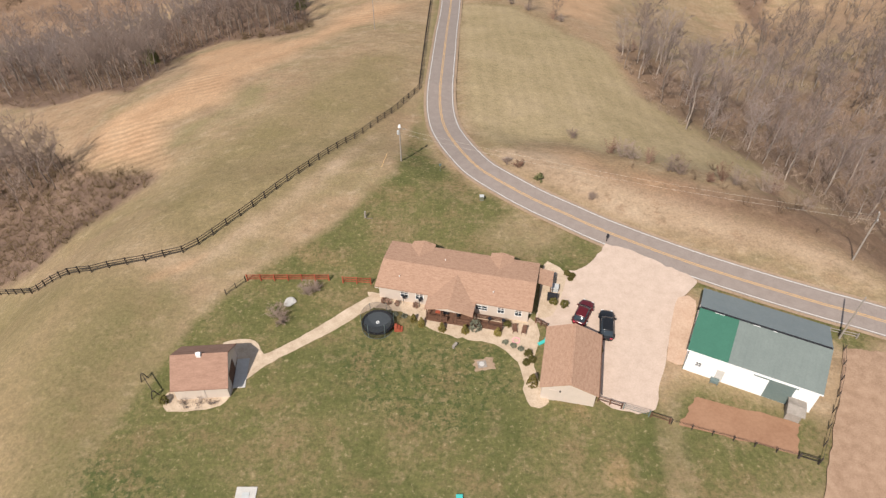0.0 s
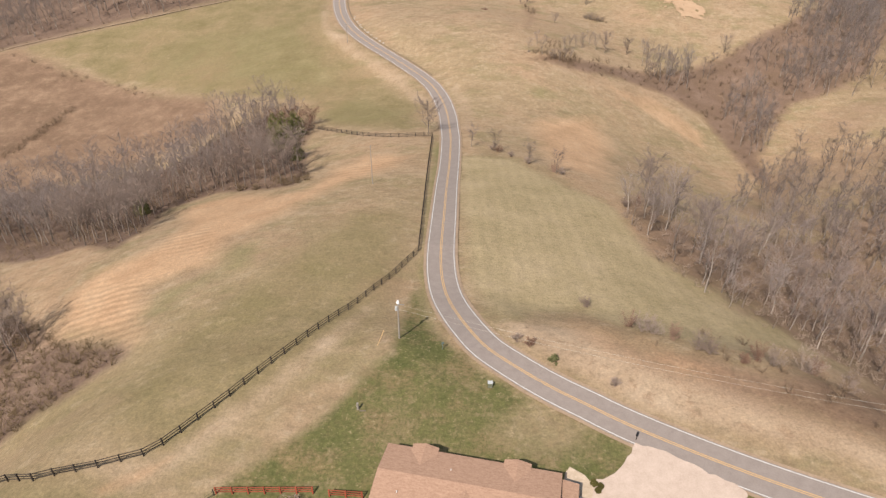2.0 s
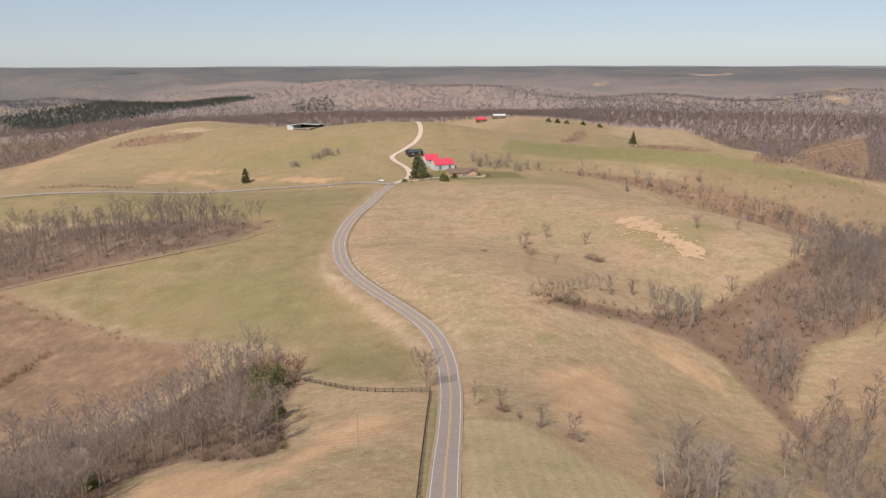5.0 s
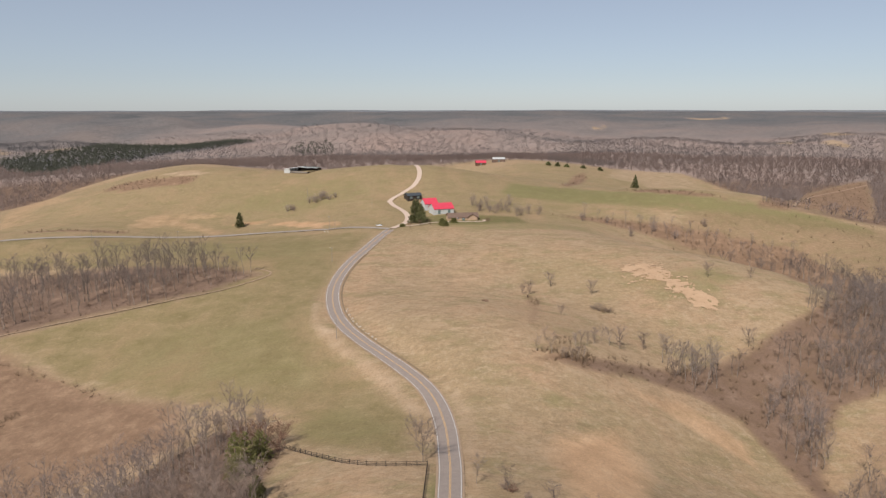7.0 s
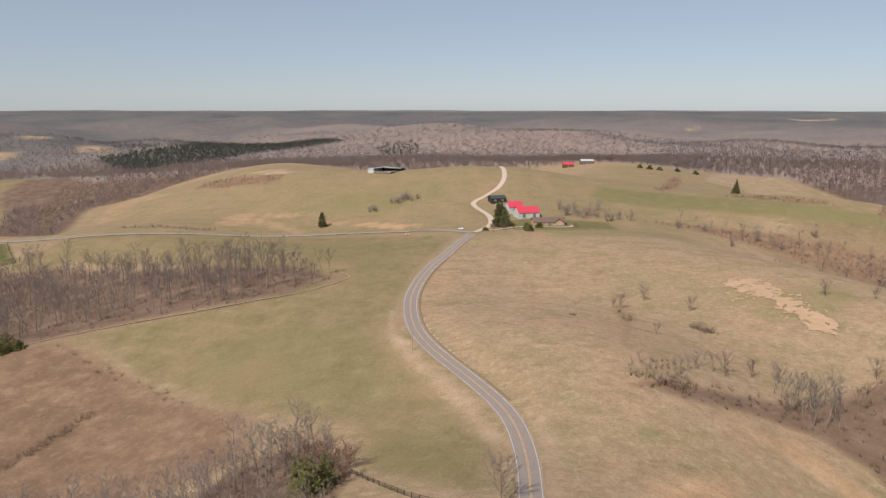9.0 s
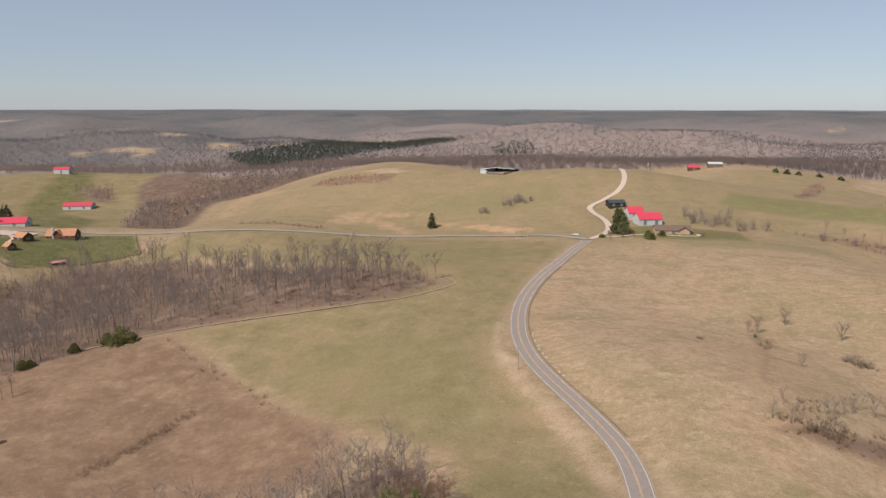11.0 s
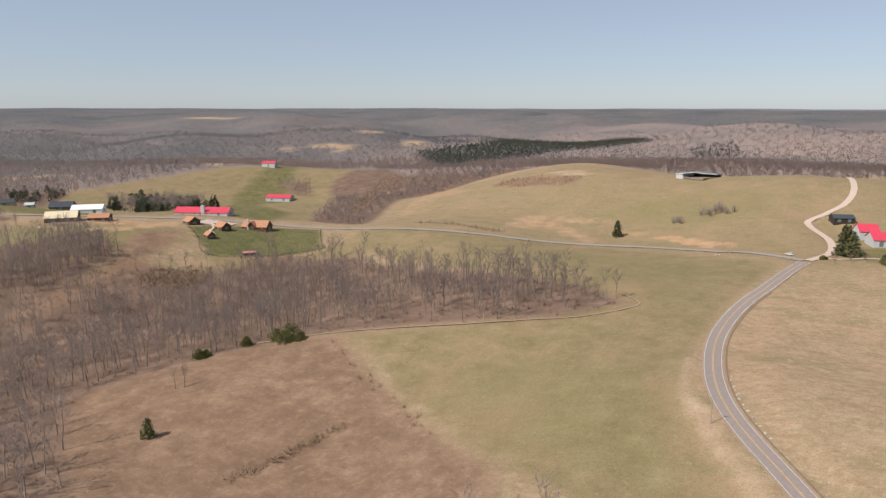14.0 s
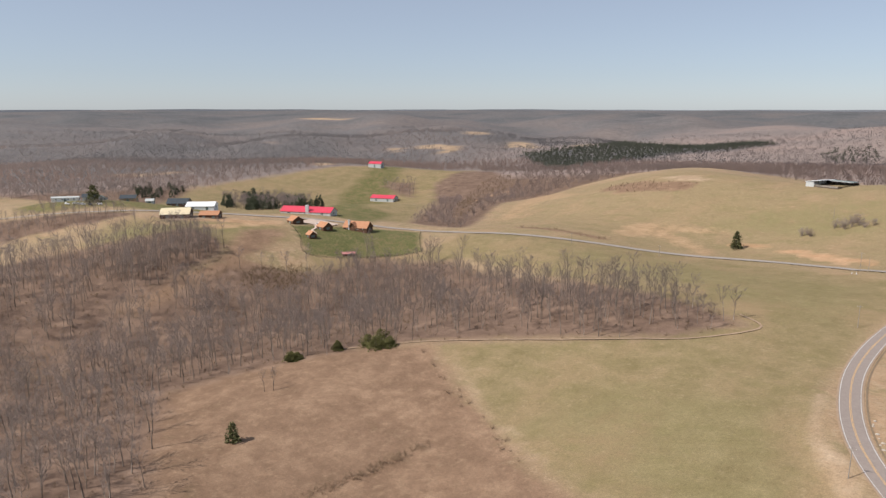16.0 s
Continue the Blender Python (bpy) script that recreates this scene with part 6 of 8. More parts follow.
# the nearest trees, along the edges that face the house and the road, are things of their own
near_x = np.concatenate([spots[0][0], spots[1][0], spots[2][0]])
near_y = np.concatenate([spots[0][1], spots[1][1], spots[2][1]])
order = np.argsort(np.hypot(near_x, near_y - 90))
rng = np.random.RandomState(5)
for i in order[:230]:
    plant((pale_protos if i >= len(spots[0][0]) + len(spots[1][0]) and i % 4 else hard_protos)[rng.randint(5)], float(near_x[i]), float(near_y[i]), rng.uniform(0, 360), rng.uniform(0.8, 1.3))
rest = order[230:]
for x, y, sizes, seed, twigs in ((near_x[rest], near_y[rest], (0.6, 0.95), 6, EDGE_TWIGS), (spots[3][0], spots[3][1], (0.65, 1.2), 7, WOOD_TWIGS)):
    forest("woods", [(cv, cf) for _, _, cv, cf in LIGHT_TREES], x, y, sizes, seed, twigs, "leafless grey-brown hardwood crowns filling a hollow")
    forest("woods", [(tv, tf) for tv, tf, _, _ in LIGHT_TREES], x, y, sizes, seed, WOOD_TRUNKS, "pale grey trunks of leafless hardwoods in a hollow")
for o in [p for q in hard_protos + pale_protos for p in (q, *q.children_recursive)]:
    bpy.data.objects.remove(o)

SHRUBS = [bare_shrub(41 + k, 2.0 + 0.4 * k, 1.6 + 0.2 * k, 9, 8, 0.034) for k in range(4)]
bx, by = [], []
for poly, gap, seed in ((WOOD_FENCE, 3.6, 21), (WOOD_RAVINE, 7.6, 24), (GULLY_BRUSH, 6.0, 26)):
    x, y = scattered(poly, gap, seed)
    bx.append(x)
    by.append(y)
forest("brush", SHRUBS, np.concatenate(bx), np.concatenate(by), (0.5, 1.1), 25, BRUSH_TWIGS, "reddish brown leafless brush under the trees", "brush")

thicket = [(-405, 386), (-408, 401), (-401, 429), (-391, 438), (-379, 420), (-374, 407), (-382, 395), (-391, 381)]
x, y = scattered(thicket, 3.0, 29)
forest("brush", SHRUBS, x, y, (0.7, 1.5), 30, OLIVE_BRUSH, "dark olive thicket in the ravine clearing", "brush")
x, y = scattered(WOOD_WEST, 1.9, 22)
forest("brush", SHRUBS, x, y, (0.5, 1.05), 28, OLIVE_BRUSH, "olive-brown leafless brush below the west wood", "brush")
x, y = scattered(WOOD_EAST, 3.5, 23)
forest("brush", SHRUBS, x, y, (0.4, 1.05), 27, HOLLOW_BRUSH, "reddish brown brush under the eastern woods", "brush")

# distant woods behind the hills
def far_clump(seed, trunks=2, sprays=30, width=0.29):
    """A group of leafless trees, far off: trunks and sprays of twigs."""
    rng = random.Random(seed)
    vs, fs = [], []
    for _ in range(trunks):
        x, y = rng.uniform(-3, 3), rng.uniform(-3, 3)
        sliver(vs, fs, (x, y, -1), (x + rng.uniform(-1, 1), y, 11), 0.28, rng)
    for _ in range(sprays):
        a, r = rng.uniform(0, 6.283), rng.uniform(0, 5.6) * (1 if sprays > 20 else 1.4)
        o = Vector((math.cos(a) * r, math.sin(a) * r, rng.uniform(2, 9)))
        sliver(vs, fs, o, o + Vector((math.cos(a) * 1.6 + rng.uniform(-1, 1), math.sin(a) * 1.6 + rng.uniform(-1, 1), rng.uniform(1.0, 4.0))), width, rng)
    return vs, fs


rng = np.random.RandomState(9)
FAR_CLUMPS = []
for k in range(4):
    FAR_CLUMPS.append(far_clump(61 + k))
THIN_CLUMPS = [far_clump(66 + k, 1, 12, 0.62) for k in range(4)]

def wooded(x, y):
    ok = np.ones(x.shape, bool)
    for poly in FIELDS_FAR + [HILL_WEST, HILL_NORTH, PINES_FAR, RED_SLOPE, HOLLOW_NORTH, RED_BANK]:
        ok &= inside(x, y, poly) < 0.5
    return ok


fx, fy = [], []
for r0, r1, gap in ((640, 1450, 11), (1450, 2350, 15)):
    xs, ys = np.meshgrid(np.arange(-4200, 2400, gap), np.arange(150, 4600, gap))
    x, y = xs.ravel() + rng.uniform(-0.5, 0.5, xs.size) * gap, ys.ravel() + rng.uniform(-0.5, 0.5, xs.size) * gap
    r, az = np.hypot(x, y - 100), np.degrees(np.arctan2(x, y - 100))
    ok = (r >= r0) & (r < r1) & (az > -82) & (az < 42)
    x, y = x[ok], y[ok]
    ok = wooded(x, y) & (np.hypot(x, y - 300) > 900) & (rng.uniform(0, 1, x.shape) < (2500 - np.hypot(x, y - 100)) / 800)
    fx.append(x[ok])
    fy.append(y[ok])


# tones turn greyer from band to band, distance haze put into the twigs
HAZED_TONES = ((((0.352, 0.258, 0.220), "brown"), ((0.310, 0.242, 0.215), "grey"), ((0.236, 0.202, 0.190), "dark")),
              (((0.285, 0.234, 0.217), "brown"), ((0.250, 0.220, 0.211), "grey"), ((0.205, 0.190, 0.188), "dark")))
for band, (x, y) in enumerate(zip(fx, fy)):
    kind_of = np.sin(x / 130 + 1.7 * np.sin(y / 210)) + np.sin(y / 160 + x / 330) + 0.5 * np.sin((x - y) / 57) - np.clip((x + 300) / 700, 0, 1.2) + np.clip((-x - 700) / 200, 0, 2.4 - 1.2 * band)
    for k, (tone, word) in enumerate(HAZED_TONES[band]):
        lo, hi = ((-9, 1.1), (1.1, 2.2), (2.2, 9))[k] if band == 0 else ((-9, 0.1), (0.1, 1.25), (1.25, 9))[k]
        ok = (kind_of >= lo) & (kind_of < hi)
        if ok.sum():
            twig_mat = twig_material("hazed_far_twigs", tuple(0.95 * c for c in tone), tuple(1.05 * c for c in tone), 0.95)
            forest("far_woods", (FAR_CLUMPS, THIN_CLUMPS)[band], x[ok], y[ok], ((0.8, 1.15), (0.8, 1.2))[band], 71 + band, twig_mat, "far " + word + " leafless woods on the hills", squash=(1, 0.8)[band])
x, y = scattered(HOLLOW_NORTH, 11, 75, lambda x, y: (inside(x, y, RED_SLOPE) < 0.5) & (inside(x, y, HILL_NORTH) < 0.5) & (inside(x, y, HILL_WEST) < 0.5))
forest("woods", FAR_CLUMPS, x, y, (0.7, 1.05), 76, twig_material("hollow_twigs", (0.290, 0.212, 0.180), (0.370, 0.282, 0.245), 0.85), "brown leafless woods in a hollow between the hills")
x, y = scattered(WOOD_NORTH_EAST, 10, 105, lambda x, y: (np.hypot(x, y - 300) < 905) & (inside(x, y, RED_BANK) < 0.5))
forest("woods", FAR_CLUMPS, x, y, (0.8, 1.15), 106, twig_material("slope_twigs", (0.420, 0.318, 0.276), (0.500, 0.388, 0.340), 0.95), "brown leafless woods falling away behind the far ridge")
FAR_PINES = [needle_crown(81 + k, 12.0, 5.2, 7, 0.1, 2.6, 0.5) for k in range(3)]
px, py = scattered(PINES_FAR, 10.5, 84)
forest("far_pines", FAR_PINES, px, py, (0.75, 1.1), 85, HAZED_NEEDLES, "dark green pine plantation on a far slope")

# the last ridge before the sky, distance haze put into its blue-grey colour
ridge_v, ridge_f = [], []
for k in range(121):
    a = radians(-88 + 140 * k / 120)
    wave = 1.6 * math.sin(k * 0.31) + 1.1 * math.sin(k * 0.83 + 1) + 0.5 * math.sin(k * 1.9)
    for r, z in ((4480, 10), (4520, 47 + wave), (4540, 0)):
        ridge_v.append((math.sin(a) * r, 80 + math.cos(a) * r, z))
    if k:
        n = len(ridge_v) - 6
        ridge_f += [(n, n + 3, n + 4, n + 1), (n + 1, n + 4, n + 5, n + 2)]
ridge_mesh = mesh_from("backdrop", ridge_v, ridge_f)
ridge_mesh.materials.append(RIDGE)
tagged(new("backdrop", ridge_mesh), "wooded ridge on the horizon, haze put into its blue-grey colour", "backdrop", kind="structure")


# ---- single trees and shrubs in the fields ----
def lone(kind, trunk_crown, x, y, size, label, turn=0, bark=None, twig=None):
    tv, tf, cv, cf = trunk_crown
    ob = tree_thing(kind, tri_mesh("trunk", tv, tf, bark or BARK), tri_mesh("crown", cv, cf, twig or DARK_TWIG), label)
    ob.matrix_world = at(x, y, turn, size)
    return ob


lone("bare_tree", bare_tree(301, 9.5, 3.4, 14, 6, 14, 0.15, 0.026), -3.4, 223.6, 1.25, "leafless tree leaning over the road beside the fence")
for k, (x, y, s) in enumerate(((17, 203, .6), (25.8, 192.5, .65), (33, 186, .65), (56, 176, 1.25), (62, 170, .9), (10, 208, .6), (67, 160, .9))):
    lone("bare_tree", bare_tree(310 + k, 10.0, 2.8, 14, 5, 14, 0.22, 0.022), x, y, s * 1.15, "leafless grey tree in a field row", 40 * k)
for k, (x, y, s) in enumerate(((49, 412, .66), (45.5, 411, .5), (63, 426, .72), (59.4, 371.4, .45), (83, 412, .72), (151, 427, .7), (175, 427, .55), (78, 334, .8), (91, 342, .7), (101, 342, .75), (144, 356, .8), (97, 318, .75), (110, 328, .75))):
    lone("bare_tree", bare_tree(330 + k, 9.5, 3.6, 15, 6, 15, 0.16, 0.022), x, y, s * 1.2, "leafless old tree in the sloping pasture", 33 * k, twig=TWIG)
for k, (x, y, s) in enumerate(((38.8, 309.5, .75), (44.9, 308.9, .95), (43.8, 320.5, .7), (49.8, 305.8, .6), (52.1, 305.6, .7), (54.7, 307.3, .7), (57.4, 308.8, .65), (48.4, 306.4, .55), (56.3, 321.5, .7), (59.2, 323.7, .75), (62.4, 326.4, .75), (67.3, 333, .85), (71.5, 338.9, .8), (73.6, 334.2, .95), (66, 330, .7))):
    lone("pale_tree", bare_tree(230 + k, 8.6, 2.1, 12, 5, 12, 0.2, 0.02), x, y, s, "slim pale leafless tree above the gully", 49 * k, PALE_BARK, PALE_TWIG)
for k, (x, y, s) in enumerate(((-47, 249, .9), (-51, 247, 1.0), (-55, 251, .95), (-46, 240, .8), (-58, 244, 1.0), (-62, 252, .9), (-66, 262, .8))):
    lone("bare_tree", bare_tree(350 + k, 8.5, 3.6, 16, 6, 13, 0.12, 0.028), x, y, s, "rounded reddish-brown leafless tree at the end of the wood", 47 * k, twig=TWIG_RED)
for k, (x, y, s) in enumerate(((-247, 296, .75), (-249, 302, .65), (-245, 299, .7))):
    lone("bare_tree", bare_tree(360 + k, 14.0, 2.2, 8, 4, 6, 0.4, 0.06), x, y, s, "slim leafless tree standing out in the meadow", 50 * k)


def evergreen(x, y, tall, wide, label, seed, clumps=230, leaf=0.34, kind="cedar_tree", power=0.8, needles=None):
    vs, fs = needle_crown(seed, tall, wide, clumps, 0.05, leaf, power)
    iv, jf = needle_crown(seed + 1, tall * 0.92, wide * 0.62, clumps // 3, 0.08, leaf * 1.8, power)
    fs = fs + [tuple(i + len(vs) for i in f) for f in jf]
    vs = vs + iv
    tv, tf = [], []
    tube(tv, tf, (0, 0, -0.3), (0, 0, tall * 0.9), tall * 0.02, 0.03, 6)
    ob = tree_thing(kind, tri_mesh("trunk", tv, tf, BARK), tri_mesh("crown", vs, fs, needles or PINE), label, "evergreen")
    ob.matrix_world = pose(x, y, h1(x, y), 0, 0, seed * 37 % 360)
    return ob


evergreen(-219, 263.5, 7.8, 2.6, "dark cedar standing alone in the brown meadow", 401, 260, 0.42, power=0.45)
evergreen(-178, 663, 13.5, 4.4, "dark cedar standing alone in the hill pasture", 402, 260, 0.7, power=0.45)
evergreen(214, 797, 15.0, 4.2, "dark cedar standing alone on the far ridge", 403, 220, 0.8)
for k, (x, y, t, w) in enumerate(((-243, 356, 6, 4.6), (-247, 364, 7.5, 5.0), (-251, 358, 6, 4.2), (-239, 361, 5, 4), (-260, 347, 5, 3.0), (-269, 326, 4.6, 3.4), (-268, 329, 3.5, 2.6))):
    evergreen(x, y, t, w, "bushy olive-green cedar at the edge of the ravine", 410 + k, 210, 0.5, power=0.4, needles=OLIVE_CEDAR)
for k, (x, y, t, w) in enumerate(((-54, 234, 12, 4.6), (-58, 238, 11, 4.2), (-51, 239, 10, 4.0), (-55, 229, 8, 3.4), (-45, 212, 6.5, 2.4), (-88, 190, 6, 2.4))):
    evergreen(x, y, t, w, "dark olive cedar among the bare trees", 420 + k, 240, 0.42, power=0.5, needles=OLIVE_CEDAR)
evergreen(16.8, 87.8, 1.5, 0.8, "small green cedar beside the road", 430, 60, 0.2, power=0.5)
for k, (x, y, t, w) in enumerate(((-19, 612, 20, 6), (-14, 610, 16, 5.4), (-17, 618, 18, 5.5))):
    evergreen(x, y, t, w, "tall dark spruce beside the farm lane", 440 + k, 300, 0.85, "spruce_tree", 0.6)
for k, (x, y, t, w) in enumerate(((3.2, 591.5, 5.6, 3.0), (5.5, 586, 4.6, 3.2), (12.8, 600, 4.2, 3.2), (-28.6, 597, 2.4, 2.2))):
    evergreen(x, y, t, w, "rounded olive evergreen in the farmhouse garden", 450 + k, 160, 0.6, "garden_evergreen", 0.4, OLIVE_CEDAR)
for k, (x, y, t, w) in enumerate(((169, 1110, 5.5, 4), (182, 1104, 6, 4), (196, 1106, 4.5, 4), (225, 1122, 4, 4), (252, 1126, 5, 4))):
    evergreen(x, y, t, w, "dark cedar along the far ridge field", 470 + k, 60, 1.4, power=0.4)


def shrub_thing(x, y, tall, spread, seed, label, mat=None):
    """A leafless bush with its stems and twigs in one crown."""
    vs, fs = bare_shrub(seed, tall * 1.05, spread, 28, 26, 0.018)
    ob = tagged(new("bare_bush", tri_mesh("bare_bush", vs, fs, mat or TWIG_RED)), label, "bush")
    ob.matrix_world = pose(x, y, h1(x, y), 0, 0, seed * 31 % 360)
    return ob


for k, (x, y, t, w) in enumerate(((30.8, 99.4, 2.6, 2.0), (32.6, 97.4, 3.2, 2.4), (34.0, 96.4, 2.6, 1.8), (36.2, 94.2, 3.0, 1.4), (39.2, 91.2, 3.2, 2.0), (40.6, 90.2, 2.2, 1.6), (47.8, 89.6, 3.6, 1.8), (49.6, 88.6, 3.4, 1.8), (56.4, 90.8, 4.4, 2.9), (58.4, 91.6, 3.2, 2.2), (69.6, 97.2, 2.4, 1.6), (62, 88, 2.4, 2.0), (45.0, 88.4, 1.4, 1.2), (25.6, 108.6, 1.6, 1.6), (12.0, 93.4, 0.9, 1.2), (13.8, 91.8, 0.9, 1.4), (24.6, 82.8, 1.2, 1.0), (16.6, 204.4, 2.2, 1.8), (18.2, 203, 1.8, 1.6), (21.5, 199, 1.4, 1.4), (26.2, 193, 2.2, 1.9), (32.4, 187, 2.4, 2.0), (34.4, 185.6, 1.8, 1.6), (56, 172, 3.0, 2.6), (52, 170, 2.6, 2.4), (60, 168, 2.8, 2.4), (48, 166, 2.2, 2.0))):
    shrub_thing(x, y, t * 1.3, w, 500 + k, "leafless brown bush at a field edge", TWIG if k % 3 else TWIG_RED)
for k, (x, y, t, w) in enumerate(((-40, 184, 2.8, 2.6), (-43, 183, 2.4, 2.4), (-37.6, 186, 2.2, 2.0), (-46, 189, 2.6, 2.2), (-58, 190, 2.4, 2.2), (-52, 186, 2.0, 2.0))):
    shrub_thing(x, y, t, w, 560 + k, "olive-brown leafless bush at the foot of the wood", OLIVE_BRUSH)
for k, (x, y, t, w) in enumerate(((-20.8, 58.9, 2.4, 1.7), (-20.0, 57.6, 1.8, 1.3), (-17.3, 62.9, 2.2, 1.6), (-16.4, 63.4, 1.8, 1.2))):
    shrub_thing(x, y, t, w, 530 + k, "grey leafless garden bush on the lawn", TWIG)
for k, (x, y, t, w) in enumerate(((82.5, 390, 5.0, 3.6), (86, 388.5, 3.6, 2.8), (79.5, 391, 3.4, 2.6), (40.4, 602.5, 4.2, 3.4), (-10.5, 613, 5.5, 4.0), (24, 384.2, 1.0, 2.4))):
    shrub_thing(x, y, t, w, 570 + k, "dense dark brown leafless thicket in the grass", TWIG_RED if k > 2 else DARK_TWIG)
for k, (x, y) in enumerate(((-22, 585.4), (-13.6, 589.5), (-6, 588.7))):
    lone("bare_tree", bare_tree(390 + k, 5.0, 1.8, 10, 5, 10, 0.1, 0.03), x, y, 1.0, "small leafless tree on the farmhouse lawn", 70 * k, twig=TWIG_RED)
for k, (x, y, s) in enumerate(((36, 659, 1.0), (50, 651, .9), (69, 645, .95), (32, 683, 1.0), (67, 694, .9), (58, 668, 1.0), (44, 672, 1.1), (80, 660, .8), (90, 662, .8), (-143, 700, .6), (-140, 702, .5), (-137, 699, .55), (-125, 716, .6), (-121, 718, .7), (-118, 714, .6), (-114, 719, .75), (-110, 722, .7), (-106, 718, .6), (-113, 726, .65), (-101, 722, .5), (-117, 724, .55), (38, 662, .7), (46, 658, .6), (62, 662, .7), (54, 664, .6), (73, 652, .6), (128, 654, .7), (150, 656, .6), (163, 624, .8), (206, 640, .8), (241, 665, .7), (190, 650, .8))):
    crown = bare_shrub(600 + k % 12, 14.0 * s, 6.0 * s, 28, 26, 0.036)
    ob = tagged(new("bare_bush", tri_mesh("bare_bush", *crown, PALE_TWIG)), "rounded soft grey leafless tree on the ridge pasture", "tree")
    ob.matrix_world = pose(x, y, h1(x, y), 0, 0, 61 * k)
# shrubs along the field edges
sx, sy = [], []
rng = np.random.RandomState(77)
for poly, gap in (([(28, 92), (60, 74), (75, 80), (62, 104), (46, 104), (36, 100)], 6.0), ([(52, 330), (44, 320), (53, 305), (64, 307), (60, 330)], 4.0), ([(36, 300), (110, 316), (105, 330), (40, 312)], 4.5), (CREEK_BRUSH, 15.0),
                  ([(-176, 258), (-171, 288), (-167, 310), (-163, 308), (-166, 286), (-171, 258)], 2.0), ([(-230, 368), (-186, 346), (-161, 335), (-121, 307), (-119, 302), (-163, 329), (-188, 340)], 5.5),
                  ([(-372, 806), (-360, 831), (-318, 815), (-262, 801), (-253, 792), (-276, 775), (-325, 776)], 6.5), (CLEAR_A, 5.0), ([(133, 821), (202, 1042), (207, 1007), (147, 828)], 9.0), ([(-348, 628), (-257, 627), (-264, 612), (-345, 612)], 6.0), ([(78, 386), (90, 386), (90, 393), (79, 393)], 2.6), ([(184, 772), (217, 747), (239, 733), (264, 729), (285, 716), (277, 732), (250, 751), (224, 770)], 5.5), ([(305, 707), (337, 706), (347, 724), (316, 723)], 5.5), ([(48, 413), (52, 406), (54, 397), (50, 380), (47, 401)], 4.6), ([(32, 309), (46, 308), (50, 304), (58, 306), (64, 313), (61, 315), (51, 311), (45, 312)], 2.2), ([(96, 668), (150, 674), (202, 670), (250, 657), (311, 630), (322, 560), (300, 545), (262, 604), (236, 622), (201, 632), (154, 648)], 6.5), (RED_BANK, 13.0), ([(-96, 268), (-70, 280), (-52, 262), (-80, 262)], 4.0)):
    x, y = scattered(poly, gap, 78)
    sx.append(x)
    sy.append(y)
forest("brush", SHRUBS, np.concatenate(sx), np.concatenate(sy), (0.5, 1.25), 79, BRUSH_TWIGS, "leafless reddish brush along gullies and field edges", "brush")
x, y = scattered(CREEK_BRUSH, 13.0, 80)
ok = np.hypot(x - 170, y - 360) < 220
forest("woods", [(cv, cf) for _, _, cv, cf in LIGHT_TREES], x[ok], y[ok], (0.6, 1.0), 81, WOOD_TWIGS, "leafless grey trees along the creek")
forest("woods", [(tv, tf) for tv, tf, _, _ in LIGHT_TREES], x[ok], y[ok], (0.6, 1.0), 81, WOOD_TRUNKS, "pale trunks of trees along the creek")
PINE_FORMS = [needle_crown(91 + k, 14.0, 4.6, 46, 0.1, 1.9, 0.45) for k in range(3)]
grove = [(-590, 548), (-683, 556), (-767, 595), (-790, 690), (-700, 670), (-620, 605), (-560, 585)]
x, y = scattered(grove, 7.5, 92)
pine_here = np.sin(x / 13 + y / 29) + np.sin(y / 11) > 0.75
forest("pines", PINE_FORMS, x[pine_here], y[pine_here], (0.5, 1.15), 93, WOOD_NEEDLES, "dark green pine grove behind the long barn")
grove_x, grove_y = x[~pine_here], y[~pine_here]
forest("woods", [(cv, cf) for _, _, cv, cf in LIGHT_TREES], grove_x, grove_y, (0.6, 0.95), 94, WOOD_TWIGS, "brown leafless grove behind the long stable")
forest("woods", [(tv, tf) for tv, tf, _, _ in LIGHT_TREES], grove_x, grove_y, (0.6, 0.95), 94, WOOD_TRUNKS, "grey trunks of the grove behind the long stable")
bx, by = [], []
for poly, gap in ((RIDGE_GROVE, 4.5), (WOOD_EAST_BACK, 6.4), (WOOD_RIDGE, 5.5), (WOOD_FARM, 14), (WOOD_PATCH, 8), ([(-540, 395), (-500, 330), (-490, 313), (-520, 285), (-560, 300)], 16)):
    x, y = scattered(poly, gap, 95)
    bx.append(x)
    by.append(y)
gully_spots = [scattered([(110, 666), (150, 668), (202, 664), (250, 650), (300, 625), (318, 560), (300, 545), (262, 604), (236, 624), (201, 634), (154, 650)], 11.0, 109)] + [scattered(q, 5.0, 103 + k) for k, q in enumerate(GULLY_TREES)]
x, y = (np.concatenate([g[k] for g in gully_spots]) for k in (0, 1))
forest("woods", [(cv, cf) for _, _, cv, cf in LIGHT_TREES], x, y, (0.5, 0.85), 104, GULLY_TWIGS, "grey crowns of slim trees along the gully")
forest("woods", [(tv, tf) for tv, tf, _, _ in LIGHT_TREES], x, y, (0.5, 0.85), 104, WOOD_TRUNKS, "pale trunks of slim trees along the gully")
bx, by = np.concatenate(bx), np.concatenate(by)
forest("woods", [(cv, cf) for _, _, cv, cf in LIGHT_TREES], bx, by, (0.4, 0.75), 96, WOOD_TWIGS, "leafless grey woods in gullies and round the farms")
forest("woods", [(tv, tf) for tv, tf, _, _ in LIGHT_TREES], bx, by, (0.4, 0.75), 96, WOOD_TRUNKS, "grey trunks of woods in gullies and round the farms")
